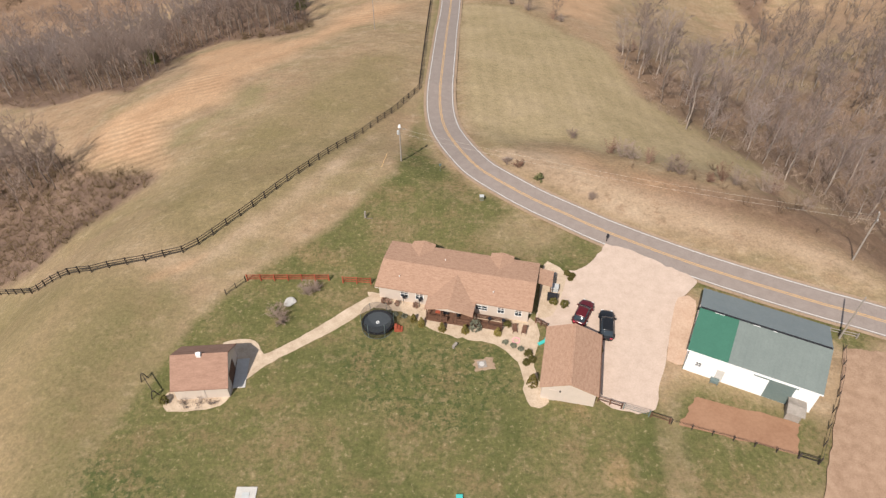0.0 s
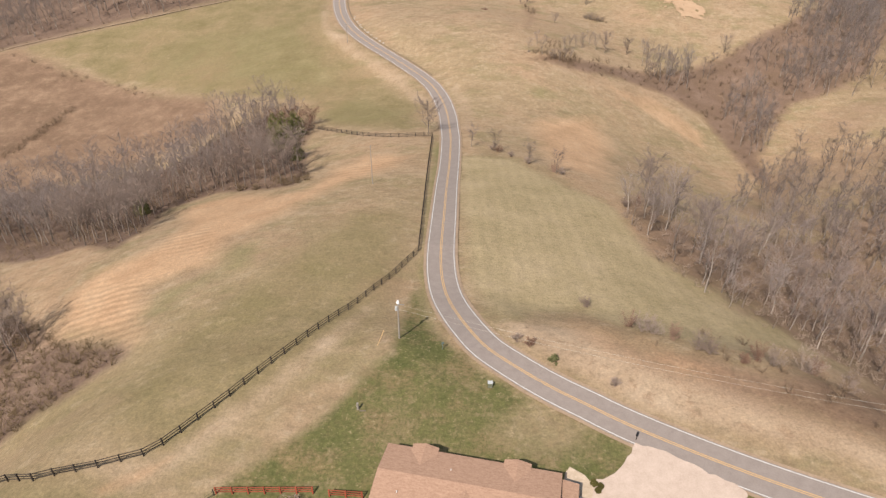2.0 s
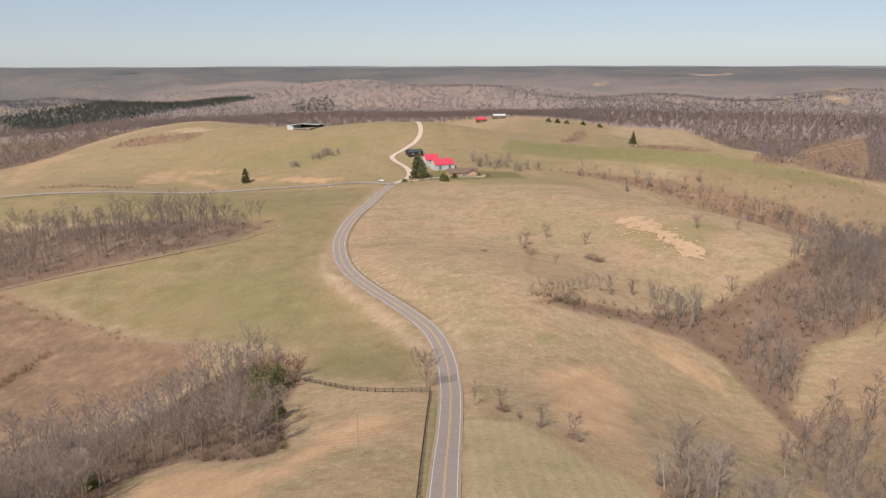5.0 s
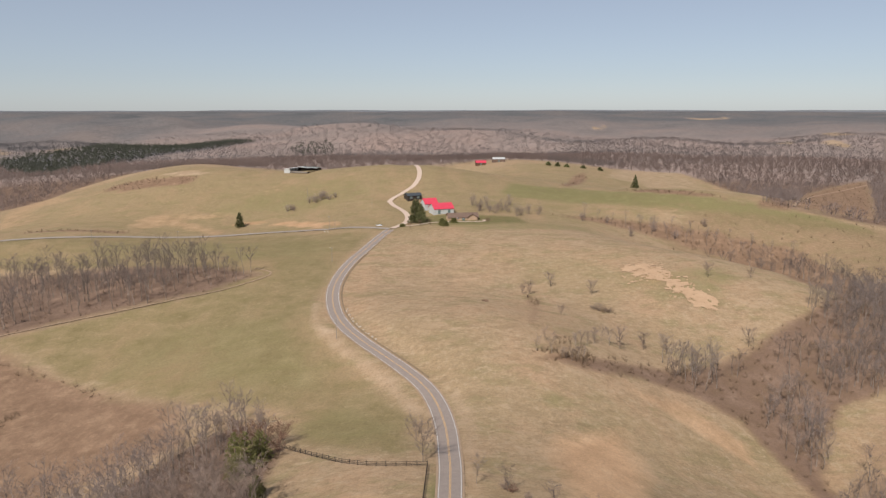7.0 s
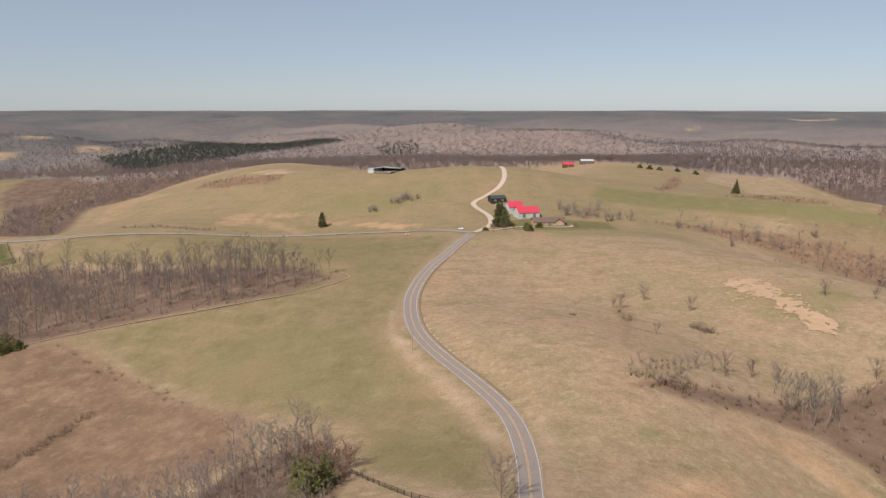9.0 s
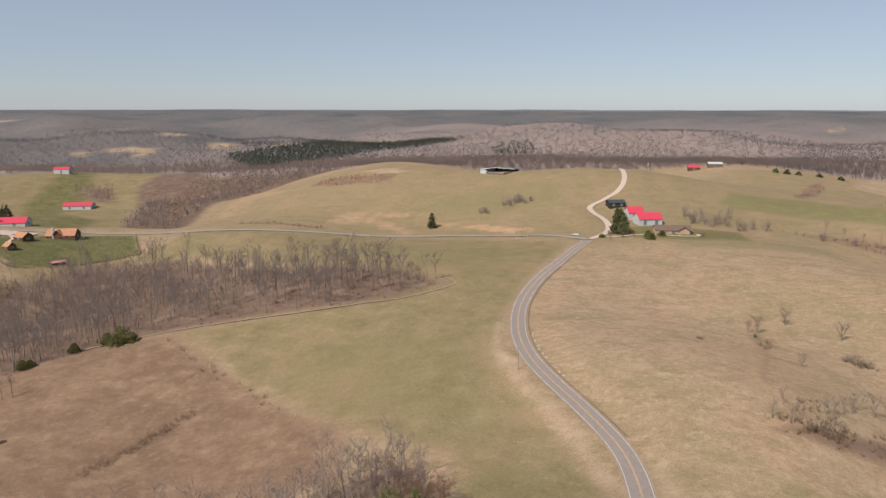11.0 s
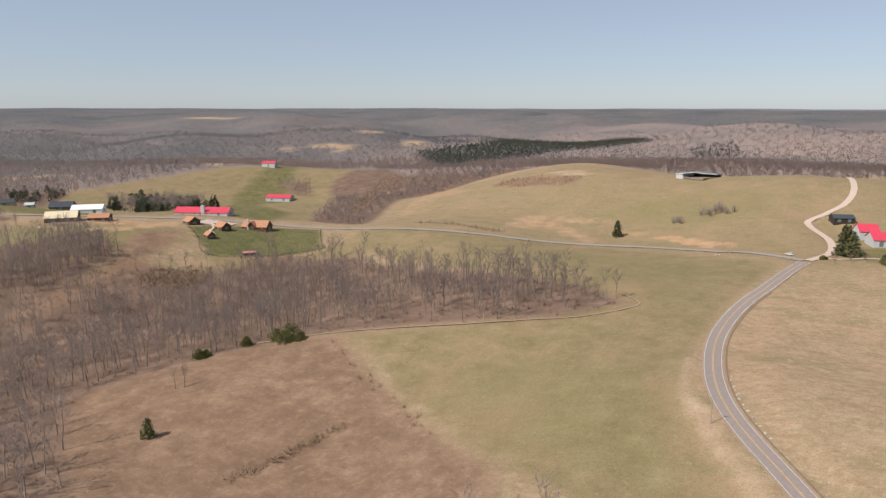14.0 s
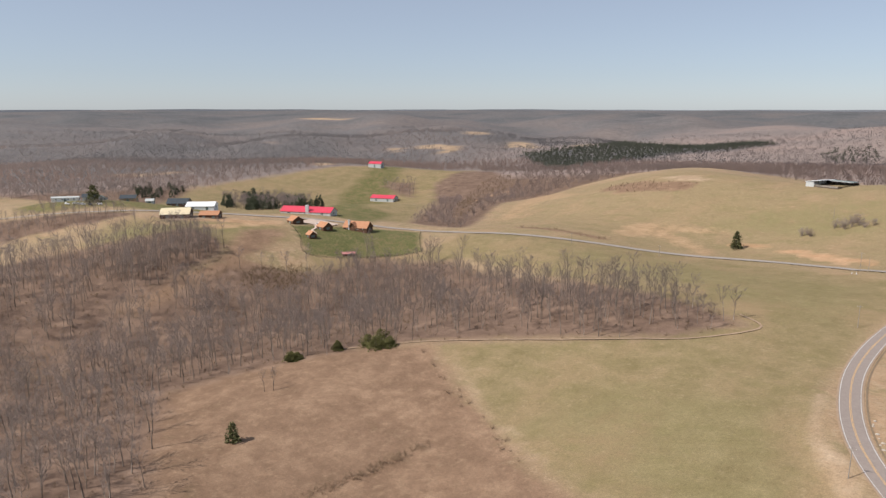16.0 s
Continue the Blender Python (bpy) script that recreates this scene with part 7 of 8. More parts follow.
x, y = scattered([(-900, 545), (-880, 600), (-840, 590), (-800, 540), (-830, 520)], 13, 97)
forest("pines", PINE_FORMS, x, y, (0.5, 0.85), 98, WOOD_NEEDLES, "dark cedars on the slope behind the ridge farm")
x, y = scattered([(-387, 1853), (-384, 1963), (-307, 2015), (-265, 1831), (-345, 1740)], 17, 99)
forest("far_pines", FAR_PINES, x, y, (0.7, 1.0), 100, HAZED_NEEDLES, "small dark pine stand far off")
x, y = scattered(RED_SLOPE, 6.5, 101)
forest("brush", SHRUBS, x, y, (0.8, 1.8), 102, BRUSH_TWIGS, "reddish brush on a cleared slope", "brush")

rng = np.random.RandomState(120)
rock_forms = []
for k in range(3):
    rock = bmesh.new()
    bmesh.ops.create_icosphere(rock, subdivisions=2, radius=0.7)
    for v in rock.verts:
        v.co *= 1 + 0.35 * math.sin(3.1 * v.co.x + k) * math.cos(2.7 * v.co.y - k)
        v.co.z *= 0.6
    rock_forms.append(mesh_of(rock, ROCK))
bend_line, bend_z, _half = ROADS[0]
for k in range(16):
    i = int(np.argmin(np.abs(bend_line[:, 1] - (330 + 3.1 * k + rng.uniform(-1.5, 1.5)))))
    t = bend_line[i + 1] - bend_line[i - 1]
    t = t / np.hypot(*t)
    p = bend_line[i] + np.array((t[1], -t[0])) * rng.uniform(5.2, 6.4)
    size = rng.uniform(0.35, 0.95)
    tagged(new("rock", rock_forms[k % 3]), "pale broken rock tipped beside the road bend", "rock", "roadside rocks").matrix_world = pose(p[0], p[1], bend_z[i] - 0.1, 0, 0, 50 * k) @ Matrix.Diagonal((size, size, size, 1))


# ---- bare earth lying open in the grass ----
SCAR = surface("pale_orange_clay", (0.37, 0.243, 0.148), (0.49, 0.342, 0.222), 0.25, 0.95, bump=0.3, depth=0.05)
BROWN_EARTH = surface("brown_bare_earth", (0.235, 0.147, 0.094), (0.435, 0.298, 0.205), 0.8, 0.95, bump=0.4, depth=0.04, fine=10)
RED_CLAY = surface("trodden_red_clay", (0.255, 0.138, 0.082), (0.345, 0.200, 0.124), 0.3, 0.95, bump=0.3, depth=0.03, fine=10)


def earth_patch(poly, mat, label, cell, lift, ragged, seed):
    """A thin ragged sheet of bare earth draped on the ground."""
    p = np.array(poly, float)
    xs, ys = np.arange(p[:, 0].min() - cell, p[:, 0].max() + cell, cell), np.arange(p[:, 1].min() - cell, p[:, 1].max() + cell, cell)
    X, Y = np.meshgrid(xs, ys)
    cx, cy = X[:-1, :-1].ravel() + cell / 2, Y[:-1, :-1].ravel() + cell / 2
    rng = np.random.RandomState(seed)
    noise = rng.uniform(-0.6, 0.6, cx.size)
    for _ in range(9):
        a, wave, start = rng.uniform(0, 6.283), cell * rng.uniform(0.7, 2.6), rng.uniform(0, 6.283)
        noise = noise + 0.45 * np.sin((cx * math.cos(a) + cy * math.sin(a)) / wave + start)
    keep = inside(cx, cy, poly, 4 * cell) + ragged * noise > 0.5
    ii = np.arange(X.size).reshape(X.shape)
    quads = np.stack([ii[:-1, :-1], ii[:-1, 1:], ii[1:, 1:], ii[1:, :-1]], -1).reshape(-1, 4)[keep]
    used = np.unique(quads)
    new_at = np.full(X.size, -1)
    new_at[used] = np.arange(len(used))
    wob = np.random.RandomState(seed + 1).uniform(-0.35, 0.35, (2, len(used))) * cell * min(1, ragged * 6)
    x, y = X.ravel()[used] + wob[0], Y.ravel()[used] + wob[1]
    me = mesh_from("bare_earth", np.stack([x, y, height(x, y) + lift], -1), new_at[quads])
    me.materials.append(mat)
    return tagged(new("bare_earth", me), label, "bare earth", kind="structure")


earth_patch([(106, 446), (114, 452), (126, 451), (133, 436), (127, 424), (116, 430)], SCAR, "pale orange clay laid open in the pasture", 0.6, 0.25, 0.42, 3)
earth_patch([(124, 426), (134, 428), (140, 412), (134, 404), (126, 412)], SCAR, "pale orange clay laid open in the pasture", 0.6, 0.25, 0.5, 4)
earth_patch([(131, 408), (142, 411), (146, 400), (142, 390), (132, 394)], SCAR, "pale orange clay laid open in the pasture", 0.6, 0.25, 0.32, 5)


def earth_plot(corners, mat, label, n, lift):
    """A four-cornered plot of bare earth with a slightly uneven edge."""
    rng = np.random.RandomState(n)
    a, b, c, d = (np.array(q, float) for q in corners)
    u, v = np.meshgrid(np.linspace(0, 1, n), np.linspace(0, 1, n))
    p = ((1 - u) * (1 - v))[..., None] * a + (u * (1 - v))[..., None] * b + (u * v)[..., None] * c + ((1 - u) * v)[..., None] * d
    p = p.reshape(-1, 2) + rng.normal(0, 0.12, (n * n, 2))
    ii = np.arange(n * n).reshape(n, n)
    quads = np.stack([ii[:-1, :-1], ii[:-1, 1:], ii[1:, 1:], ii[1:, :-1]], -1).reshape(-1, 4)
    me = mesh_from("bare_earth", np.stack([p[:, 0], p[:, 1], height(p[:, 0], p[:, 1]) + lift], -1), quads[:, ::-1])
    me.materials.append(mat)
    return tagged(new("bare_earth", me), label, "bare earth", kind="structure")


earth_plot([(31.5, 46.2), (42.4, 42.5), (40.8, 38.5), (28.6, 42.3)], RED_CLAY, "reddish bare clay of a small livestock pen", 9, 0.12)
earth_plot([(52.2, 53.4), (66, 51.8), (66, 12), (30.5, 12)], BROWN_EARTH, "brown tilled garden plot beside the barn", 40, 0.25)
earth_plot([(5.0, 51.6), (7.4, 52.0), (7.6, 50.2), (5.2, 49.8)], VERGE, "trodden earth round a tank cover in the lawn", 9, 0.05)
earth_plot([(-480, 488), (-488, 512), (-462, 522), (-450, 500)], GRAVEL, "pale gravel court between the log houses", 9, 0.5)
earth_plot([(-548, 400), (-520, 405), (-508, 440), (-540, 432)], VERGE, "bare tan yard round the workshop", 9, 0.4)


# ---- garden things round the house ----
def leafy(seed, tall, wide, clumps=60, leaf=0.16, cone=False):
    """A dense rounded shrub of small leaves."""
    rng = random.Random(seed)
    vs, fs = [], []
    for _ in range(clumps):
        a, b = rng.uniform(0, 6.283), math.acos(rng.uniform(-0.4, 1))
        r = rng.uniform(0.75, 1.08)
        c = Vector((math.cos(a) * math.sin(b) * wide * r, math.sin(a) * math.sin(b) * wide * r, tall * (0.42 + 0.58 * math.cos(b) * r)))
        if cone:
            f = rng.random() ** 1.4
            girth = wide * (1 - f) ** 0.7 * r
            c = Vector((math.cos(a) * girth, math.sin(a) * girth, tall * (0.06 + 0.94 * f)))
        for _ in range(6):
            d = Vector((rng.uniform(-1, 1), rng.uniform(-1, 1), rng.uniform(-1, 1))).normalized()
            s = d.cross(Vector((rng.uniform(-1, 1), rng.uniform(-1, 1), rng.uniform(-1, 1)))).normalized()
            n = len(vs)
            z = leaf * rng.uniform(0.8, 1.6)
            vs += [tuple(c - d * z - s * z * 0.7), tuple(c - d * z + s * z * 0.7), tuple(c + d * z)]
            fs.append((n, n + 1, n + 2))
    return vs, fs


def shrub(x, y, tall, wide, mat, label, seed, clumps=60, cone=False):
    ob = empty("shrub", pose(x, y, h1(x, y)), label, "shrub")
    vs, fs = leafy(seed, tall, wide * 0.85, int(clumps * 1.6), 0.085, cone)
    crown = new("leaves", tri_mesh("leaves", vs, fs, mat))
    crown.parent = ob
    tv, tf = [], []
    tube(tv, tf, (0, 0, -0.1), (0, 0, tall * 0.6), 0.05, 0.02, 5)
    stem = new("stem", tri_mesh("stem", tv, tf, BARK))
    stem.parent = ob
    return ob


# points of the house plan: along its front (u) and out from its front wall (v)
def front(u, v):
    a = radians(-12.5)
    return 3.35 + u * math.cos(a) + (4.5 + v) * math.sin(a), 64.3 + u * math.sin(a) - (4.5 + v) * math.cos(a)


seed = 200
for u, v, tall, wide in ((-4.6, 3.0, 1.3, 0.42), (-3.4, 3.5, 1.5, 0.5), (-0.6, 3.7, 1.5, 0.52), (2.4, 3.4, 1.5, 0.5), (6.6, 2.9, 1.4, 0.5)):
    seed += 1
    shrub(*front(u, v), tall, wide * 1.1, GOLD_LEAF, "golden-olive cone-shaped evergreen in the gravel bed", seed, 90, True)
for u, v in ((-8.2, 2.4), (-7.2, 2.5), (-6.0, 2.6), (7.8, 4.0), (8.9, 4.3), (9.9, 4.6)):
    seed += 1
    shrub(*front(u, v), 0.35, 0.42, GREY_LEAF, "low grey-green perennial in the gravel bed", seed, 26)
for u, v in ((-9.3, 0.8), (-8.6, 0.9), (-4.9, 0.7), (-7.4, 0.8)):
    seed += 1
    shrub(*front(u, v), 0.9, 0.4, TWIG_RED, "dry brown ornamental grass against the wall", seed, 26)
shrub(*front(3.6, 2.6), 1.6, 0.9, GREY_LEAF, "wide grey-green shrub beside the porch", 231, 90)
shrub(*front(7.6, 1.2), 0.9, 0.6, SHRUB_LEAF, "round shrub beside the side deck", 232, 60)
for x, y, tall, wide in ((11.5, 51.0, 0.8, 0.5), (12.3, 51.5, 0.7, 0.5), (11.9, 52.4, 0.8, 0.6), (17.4, 60.4, 1.2, 0.6), (18.6, 66.4, 0.6, 0.5), (19.3, 66.0, 0.5, 0.4), (18.9, 65.4, 0.5, 0.4), (-32.0, 45.4, 1.2, 0.6), (16.0, 60.9, 1.0, 0.6)):
    seed += 1
    shrub(x, y, tall, wide, SHRUB_LEAF, "olive green garden shrub in a gravel bed", seed, 70)
shrub(12.0, 48.0, 2.1, 0.8, GOLD_LEAF, "golden-olive cone-shaped evergreen beside the garage", 240, 110, True)
for x, y, tall, wide in ((-29.6, 45.0, 1.0, 0.9), (-27.8, 45.1, 1.1, 0.9), (-26.4, 45.2, 0.9, 0.8)):
    seed += 1
    vs, fs = bare_shrub(seed, tall, wide, 16, 14, 0.02)
    tagged(new("bare_shrub", tri_mesh("bare_shrub", [(a + x, b + y, c) for a, b, c in vs], fs, BARK)), "leafless pale shrub beside the shed wall", "shrub")


def trampoline():
    ob = empty("trampoline", pose(-7.4, 57.0, 0), "round black trampoline with a safety net", "trampoline")
    R = 2.1
    bed = bmesh.new()
    cylinder(bed, 0, 0, 0.86, 0.89, R - 0.3, None, 32)
    part("mat", bed, SLATE_FABRIC, ob)
    part("edge_pad", ring_band(bmesh.new(), 0, 0, 0.87, 0.93, R - 0.32, R, 32), BLACK, ob, "black edge pad")
    part("lower_ring", ring_band(bmesh.new(), 0, 0, 0.0, 0.06, R - 0.06, R, 32), DARK_METAL, ob)
    part("emblem", ring_band(bmesh.new(), 0, 0, 0.895, 0.9, 0.12, 0.22, 16), WHITE_TRIM, ob, "white ring mark")
    for k in range(6):
        a = k * math.pi / 3
        part("pole", cylinder(bmesh.new(), math.cos(a) * (R + 0.03), math.sin(a) * (R + 0.03), 0, 2.6, 0.03, 0.03, 6), DARK_METAL, ob)
    net = bmesh.new()
    sides = 32
    rings = [[net.verts.new((math.cos(2 * math.pi * k / sides) * R, math.sin(2 * math.pi * k / sides) * R, z)) for k in range(sides)] for z in (0.0, 0.9, 2.55)]
    for a, b in zip(rings, rings[1:]):
        for k in range(sides):
            net.faces.new([a[k], a[(k + 1) % sides], b[(k + 1) % sides], b[k]])
    part("net", net, NET, ob, "see-through black net")
    steps = bmesh.new()
    for k in range(3):
        box(steps, 2.2 + 0.35 * k, 2.55 + 0.35 * k, -0.9, -0.1, 0.0, 0.75 - 0.24 * k)
    part("step", steps, RED_WOOD, ob, "red-brown wooden steps")
    return ob


trampoline()


def lounger(x, y, turn):
    ob = empty("lounge_chair", pose(x, y, 0.06, 0, 0, turn), "dark brown outdoor lounge chair on the patio", "chair", "patio loungers")
    part("seat", cube(-0.3, 0.3, -0.35, 0.3, 0.36, 0.42), DECK_WOOD, ob)
    bm = cube(-0.3, 0.3, 0.0, 0.6, 0.0, 0.06)
    bmesh.ops.transform(bm, matrix=pose(0, 0.3, 0.38, 62), verts=bm.verts)
    part("backrest", bm, DECK_WOOD, ob)
    for a in (-0.27, 0.27):
        for b in (-0.3, 0.25):
            part("leg", cube(a - 0.03, a + 0.03, b - 0.03, b + 0.03, 0, 0.36), DECK_WOOD, ob)
    return ob


x, y = front(8.7, 1.9)
lounger(x, y, 5)
x, y = front(9.9, 1.9)
lounger(x, y, -15)
x, y = front(9.1, 3.4)
pool = empty("paddling_pool", pose(x, y, 0.06), "pale pink inflatable ring on the patio", "toy")
part("rim", ring_band(bmesh.new(), 0, 0, 0, 0.12, 0.40, 0.5, 20), PINK, pool)
part("floor", cylinder(bmesh.new(), 0, 0, 0, 0.03, 0.41, None, 20), PATH, pool)
x, y = front(12.4, 3.0)
slide = empty("garden_toy", pose(x, y, 0.06, 0, 0, 30), "turquoise plastic garden toy on the patio", "toy")
part("tray", cube(-0.6, 0.6, -0.22, 0.22, 0, 0.14), TURQUOISE, slide)
part("handle", cube(0.5, 0.62, -0.22, 0.22, 0.14, 0.5), TURQUOISE, slide)
for k, (u, v) in enumerate(((-1.6, 1.4), (-0.6, 1.3), (1.0, 1.4))):
    x, y = front(u, v)
    chair = empty("porch_chair", pose(x, y, 0.45, 0, 0, -12), "dark cushioned chair on the front porch", "chair", "porch chairs")
    part("seat", cube(-0.35, 0.35, -0.3, 0.3, 0.3, 0.45), BLACK if k else RED_WOOD, chair)
    part("backrest", cube(-0.35, 0.35, 0.24, 0.34, 0.45, 1.0), BLACK if k else RED_WOOD, chair)
    for a in (-0.3, 0.3):
        for b in (-0.25, 0.25):
            part("leg", cube(a - 0.03, a + 0.03, b - 0.03, b + 0.03, 0, 0.3), DECK_WOOD, chair)
for u, v in ((-6.6, 0.5), (-4.4, 0.5), (5.2, 1.7), (7.0, 1.6)):
    x, y = front(u, v)
    planter = empty("hanging_planter", pose(x, y, 0.05), "dark flower basket on a garden hook", "planter")
    part("hook", cylinder(bmesh.new(), 0, 0, 0, 1.7, 0.03, 0.03, 6), BLACK, planter)
    part("basket", cylinder(bmesh.new(), 0.1, 0, 1.2, 1.5, 0.16, 0.26, 10), BLACK, planter)
# clutter under the lean-to
for x, y, w, d, t, mat, label in ((16.5, 63.4, 0.9, 0.9, 0.8, GREY_WALL, "grey air conditioning unit beside the house"), (15.9, 61.6, 1.3, 0.6, 1.1, BLACK, "black barbecue grill under a cover"), (16.2, 65.6, 1.0, 0.7, 0.9, DARK_METAL, "dark garden storage bin")):
    thing = empty("garden_box", pose(x, y, 0.05, 0, 0, -12), label, "box")
    part("body", cube(-w / 2, w / 2, -d / 2, d / 2, 0, t * 0.85), mat, thing)
    part("lid", cube(-w / 2 - 0.04, w / 2 + 0.04, -d / 2 - 0.04, d / 2 + 0.04, t * 0.85, t), mat, thing)
feeder = empty("barn_table", pose(34.1, 48.2, 0, 0, 0, -25), "small dark metal table outside the barn wall", "table")
part("top", cube(-0.5, 0.5, -0.3, 0.3, 0.62, 0.68), DARK_METAL, feeder)
part("shelf", cube(-0.45, 0.45, -0.25, 0.25, 0.2, 0.24), DARK_METAL, feeder)
for a in (-0.44, 0.44):
    for b in (-0.24, 0.24):
        part("leg", cube(a - 0.03, a + 0.03, b - 0.03, b + 0.03, 0, 0.62), DARK_METAL, feeder)
plank_fence("yard_gate", [(13.3, 57.6), (14.6, 56.6)], 0.8, 1.0, DECK_WOOD, "dark brown picket gate between house and garage", 3, "gate")
pad = empty("septic_cover", pose(6.0, 50.9, 0.03, 0, 0, 10), "weathered concrete tank cover in the lawn", "cover")
part("pad", cube(-0.55, 0.55, -0.5, 0.5, 0, 0.14), POLE_WOOD, pad)
part("lid", cylinder(bmesh.new(), -0.05, 0, 0.14, 0.2, 0.34, None, 12), CONCRETE, pad)
x, y = front(1.6, 6.0)
# a bench shape added in place of a small upright grey post
bench = empty("stone_bench", pose(x, y, 0, 0, 0, 55), "small weathered grey bench standing in for a post on the lawn edge", "bench")
part("top", cube(-0.42, 0.42, -0.17, 0.17, 0.38, 0.46), POLE_WOOD, bench)
for a in (-0.3, 0.3):
    part("leg", cube(a - 0.08, a + 0.08, -0.14, 0.14, 0, 0.38), POLE_WOOD, bench)
slab_ob = empty("concrete_slab", pose(-20.0, 33.8, 0), "square concrete slab in the lawn", "slab")
part("pad", cube(-1.1, 1.1, -1.0, 1.0, -0.05, 0.1), CONCRETE, slab_ob)
part("hatch", cube(-0.4, 0.4, -0.35, 0.35, 0.1, 0.15), GREY_WALL, slab_ob)
toy = empty("garden_toy", pose(2.9, 33.5, 0), "turquoise toy lying on the lawn", "toy")
part("tray", cube(-0.3, 0.3, -0.3, 0.3, 0, 0.25), TURQUOISE, toy)
part("rim", cube(-0.36, 0.36, -0.36, 0.36, 0.25, 0.3), TURQUOISE, toy)
frame_ob = empty("brace_frame", pose(-34.4, 47.4, 0, 0, 0, 40), "dark wooden brace frame beside the shed", "frame")
for y in (-1.6, 1.6):
    for s in (-1, 1):
        bm = cube(-0.05, 0.05, -0.05, 0.05, 0, 1.35)
        bmesh.ops.transform(bm, matrix=pose(0.45 * s, y, 0, 0, -14 * s), verts=bm.verts)
        part("leg", bm, BLACK_WOOD, frame_ob)
part("beam", cube(-0.04, 0.04, -1.8, 1.8, 1.22, 1.32), BLACK_WOOD, frame_ob)
boulder = bmesh.new()
bmesh.ops.create_icosphere(boulder, subdivisions=2, radius=1.0)
for v in boulder.verts:
    v.co *= 1 + 0.25 * noise.noise(v.co * 1.7)
    v.co.z = v.co.z * 0.45 + 0.2
    v.co *= 0.72
    v.co.x *= 1.3
boulder_mesh = mesh_of(boulder, CONCRETE)
tagged(new("boulder", boulder_mesh), "pale flat boulder under the yard trees", "rock").matrix_world = pose(-19.6, 61.2, 0, 0, 0, 50)


# ---- farms in the distance ----
def farm_building(name, x, y, turn, long, wide, eave, ridge, wall_mat, roof_mat, label, category="barn", doors=2, windows=0, openings="s", chimney=None):
    """A gabled building, its ridge along its own x; walls reach into the slope."""
    z = max(h1(x + dx, y + dy) for dx in (-wide / 3, wide / 3) for dy in (-wide / 3, wide / 3))
    ob = empty(name, pose(x, y, z, 0, 0, turn), label, category)
    a, b = long / 2, wide / 2
    part("wall", gable_walls(-a, a, -b, b, eave, ridge, foot=-4.0), wall_mat, ob)
    part("roof", gable_roof(-a, a, -b, b, eave, ridge, 0.5, 0.2), roof_mat, ob)
    for k in range(doors):
        px = -a + long * (k + 0.5) / doors
        part("door", cube(px - 1.2, px + 1.2, -b - 0.06, -b, -0.2, eave * 0.75), DARK_METAL, ob)
    for k in range(windows):
        px = -a + long * (k + 0.75) / (windows + 0.5)
        window(ob, px, -b, eave * 0.4, 1.1, 1.1, "s")
    part("end_door", cube(a, a + 0.06, -1.6, 1.6, -0.2, eave * 0.8), DARK_METAL, ob)
    if chimney:
        cx, cw, ct = chimney
        part("chimney", cube(cx - cw, cx + cw, -b - 0.4, -b + 1.6, -1, ct), GREY_WALL, ob, "grey stone chimney")
    return ob


farm_building("long_barn", -527, 541, 27, 50, 16, 2.3, 6.2, GREY_WALL, RED_METAL, "long stable with a bright red metal roof", "stable", 3, 4, chimney=(2, 1.6, 8.6))
farm_building("barn", -698, 806, 24, 34, 19, 3.8, 7.2, GREY_WALL, RED_METAL, "pale grey barn with a bright red metal roof", "barn", 2)
farm_building("barn", -838, 925, 22, 22, 13, 6.0, 9.0, GREY_WALL, RED_METAL, "small pale barn with a red metal roof", "barn", 1)
log_house = farm_building("log_house", -437, 521, 24, 21, 13, 2.2, 6.6, LOG, ORANGE_SHINGLE, "brown log house with an orange cedar roof", "house", 1, 4, chimney=(-5, 0.7, 8.4))
bm = gable_roof(0, 6, -3, 3, 3.6, 6.4, 0.4, 0.2)
bmesh.ops.transform(bm, matrix=pose(-2, -7.6, 0, 0, 0, 90), verts=bm.verts)
part("porch_roof", bm, ORANGE_SHINGLE, log_house)
bm = gable_walls(0, 6, -2.6, 2.6, 3.5, 6.2, foot=-2)
bmesh.ops.transform(bm, matrix=pose(-2, -7.0, 0, 0, 0, 90), verts=bm.verts)
part("porch_wall", bm, LOG, log_house)
farm_building("log_cabin", -472, 484, -8, 9, 10, 2.2, 5.4, LOG, ORANGE_SHINGLE, "small brown log cabin with an orange roof", "cabin", 1, 1)
farm_building("log_cabin", -447, 494, -6, 10, 9, 2.2, 5.4, LOG, ORANGE_SHINGLE, "dark log cabin with a cedar roof", "cabin", 1, 1)
farm_building("log_cabin", -434, 470, -10, 6, 6, 2.0, 4.4, LOG, ORANGE_SHINGLE, "tiny log cabin beside the lawn", "cabin", 1)
farm_building("field_shed", -396, 474, 58, 9, 3.6, 1.2, 2.1, LOG, FADED_RED, "low field shed with a faded red roof", "shed", 1)
farm_building("farm_shop", -535, 415, 52, 22, 20, 3.2, 7.0, LOG, YELLOW_METAL, "brown workshop with a pale yellow metal roof", "workshop", 2)
farm_building("farm_shed", -520, 436, 44, 15, 13, 2.6, 5.0, LOG, ORANGE_SHINGLE, "brown open shed with a rusty orange roof", "shed", 2)
farm_building("white_barn", -592, 470, 46, 25, 17, 3.2, 6.2, WHITE_METAL, WHITE_METAL, "white metal barn beside the side road", "barn", 2)
farm_building("dark_house", -626, 466, 46, 19, 14, 2.8, 6.6, BROWN_ROOF, BLACK_ROOF, "house with a dark slate roof", "house", 1, 3)
farm_building("mobile_home", -668, 382, 55, 22, 6, 3.2, 4.0, WHITE_METAL, GREY_WALL, "long white mobile home on the ridge", "house", 1, 4)
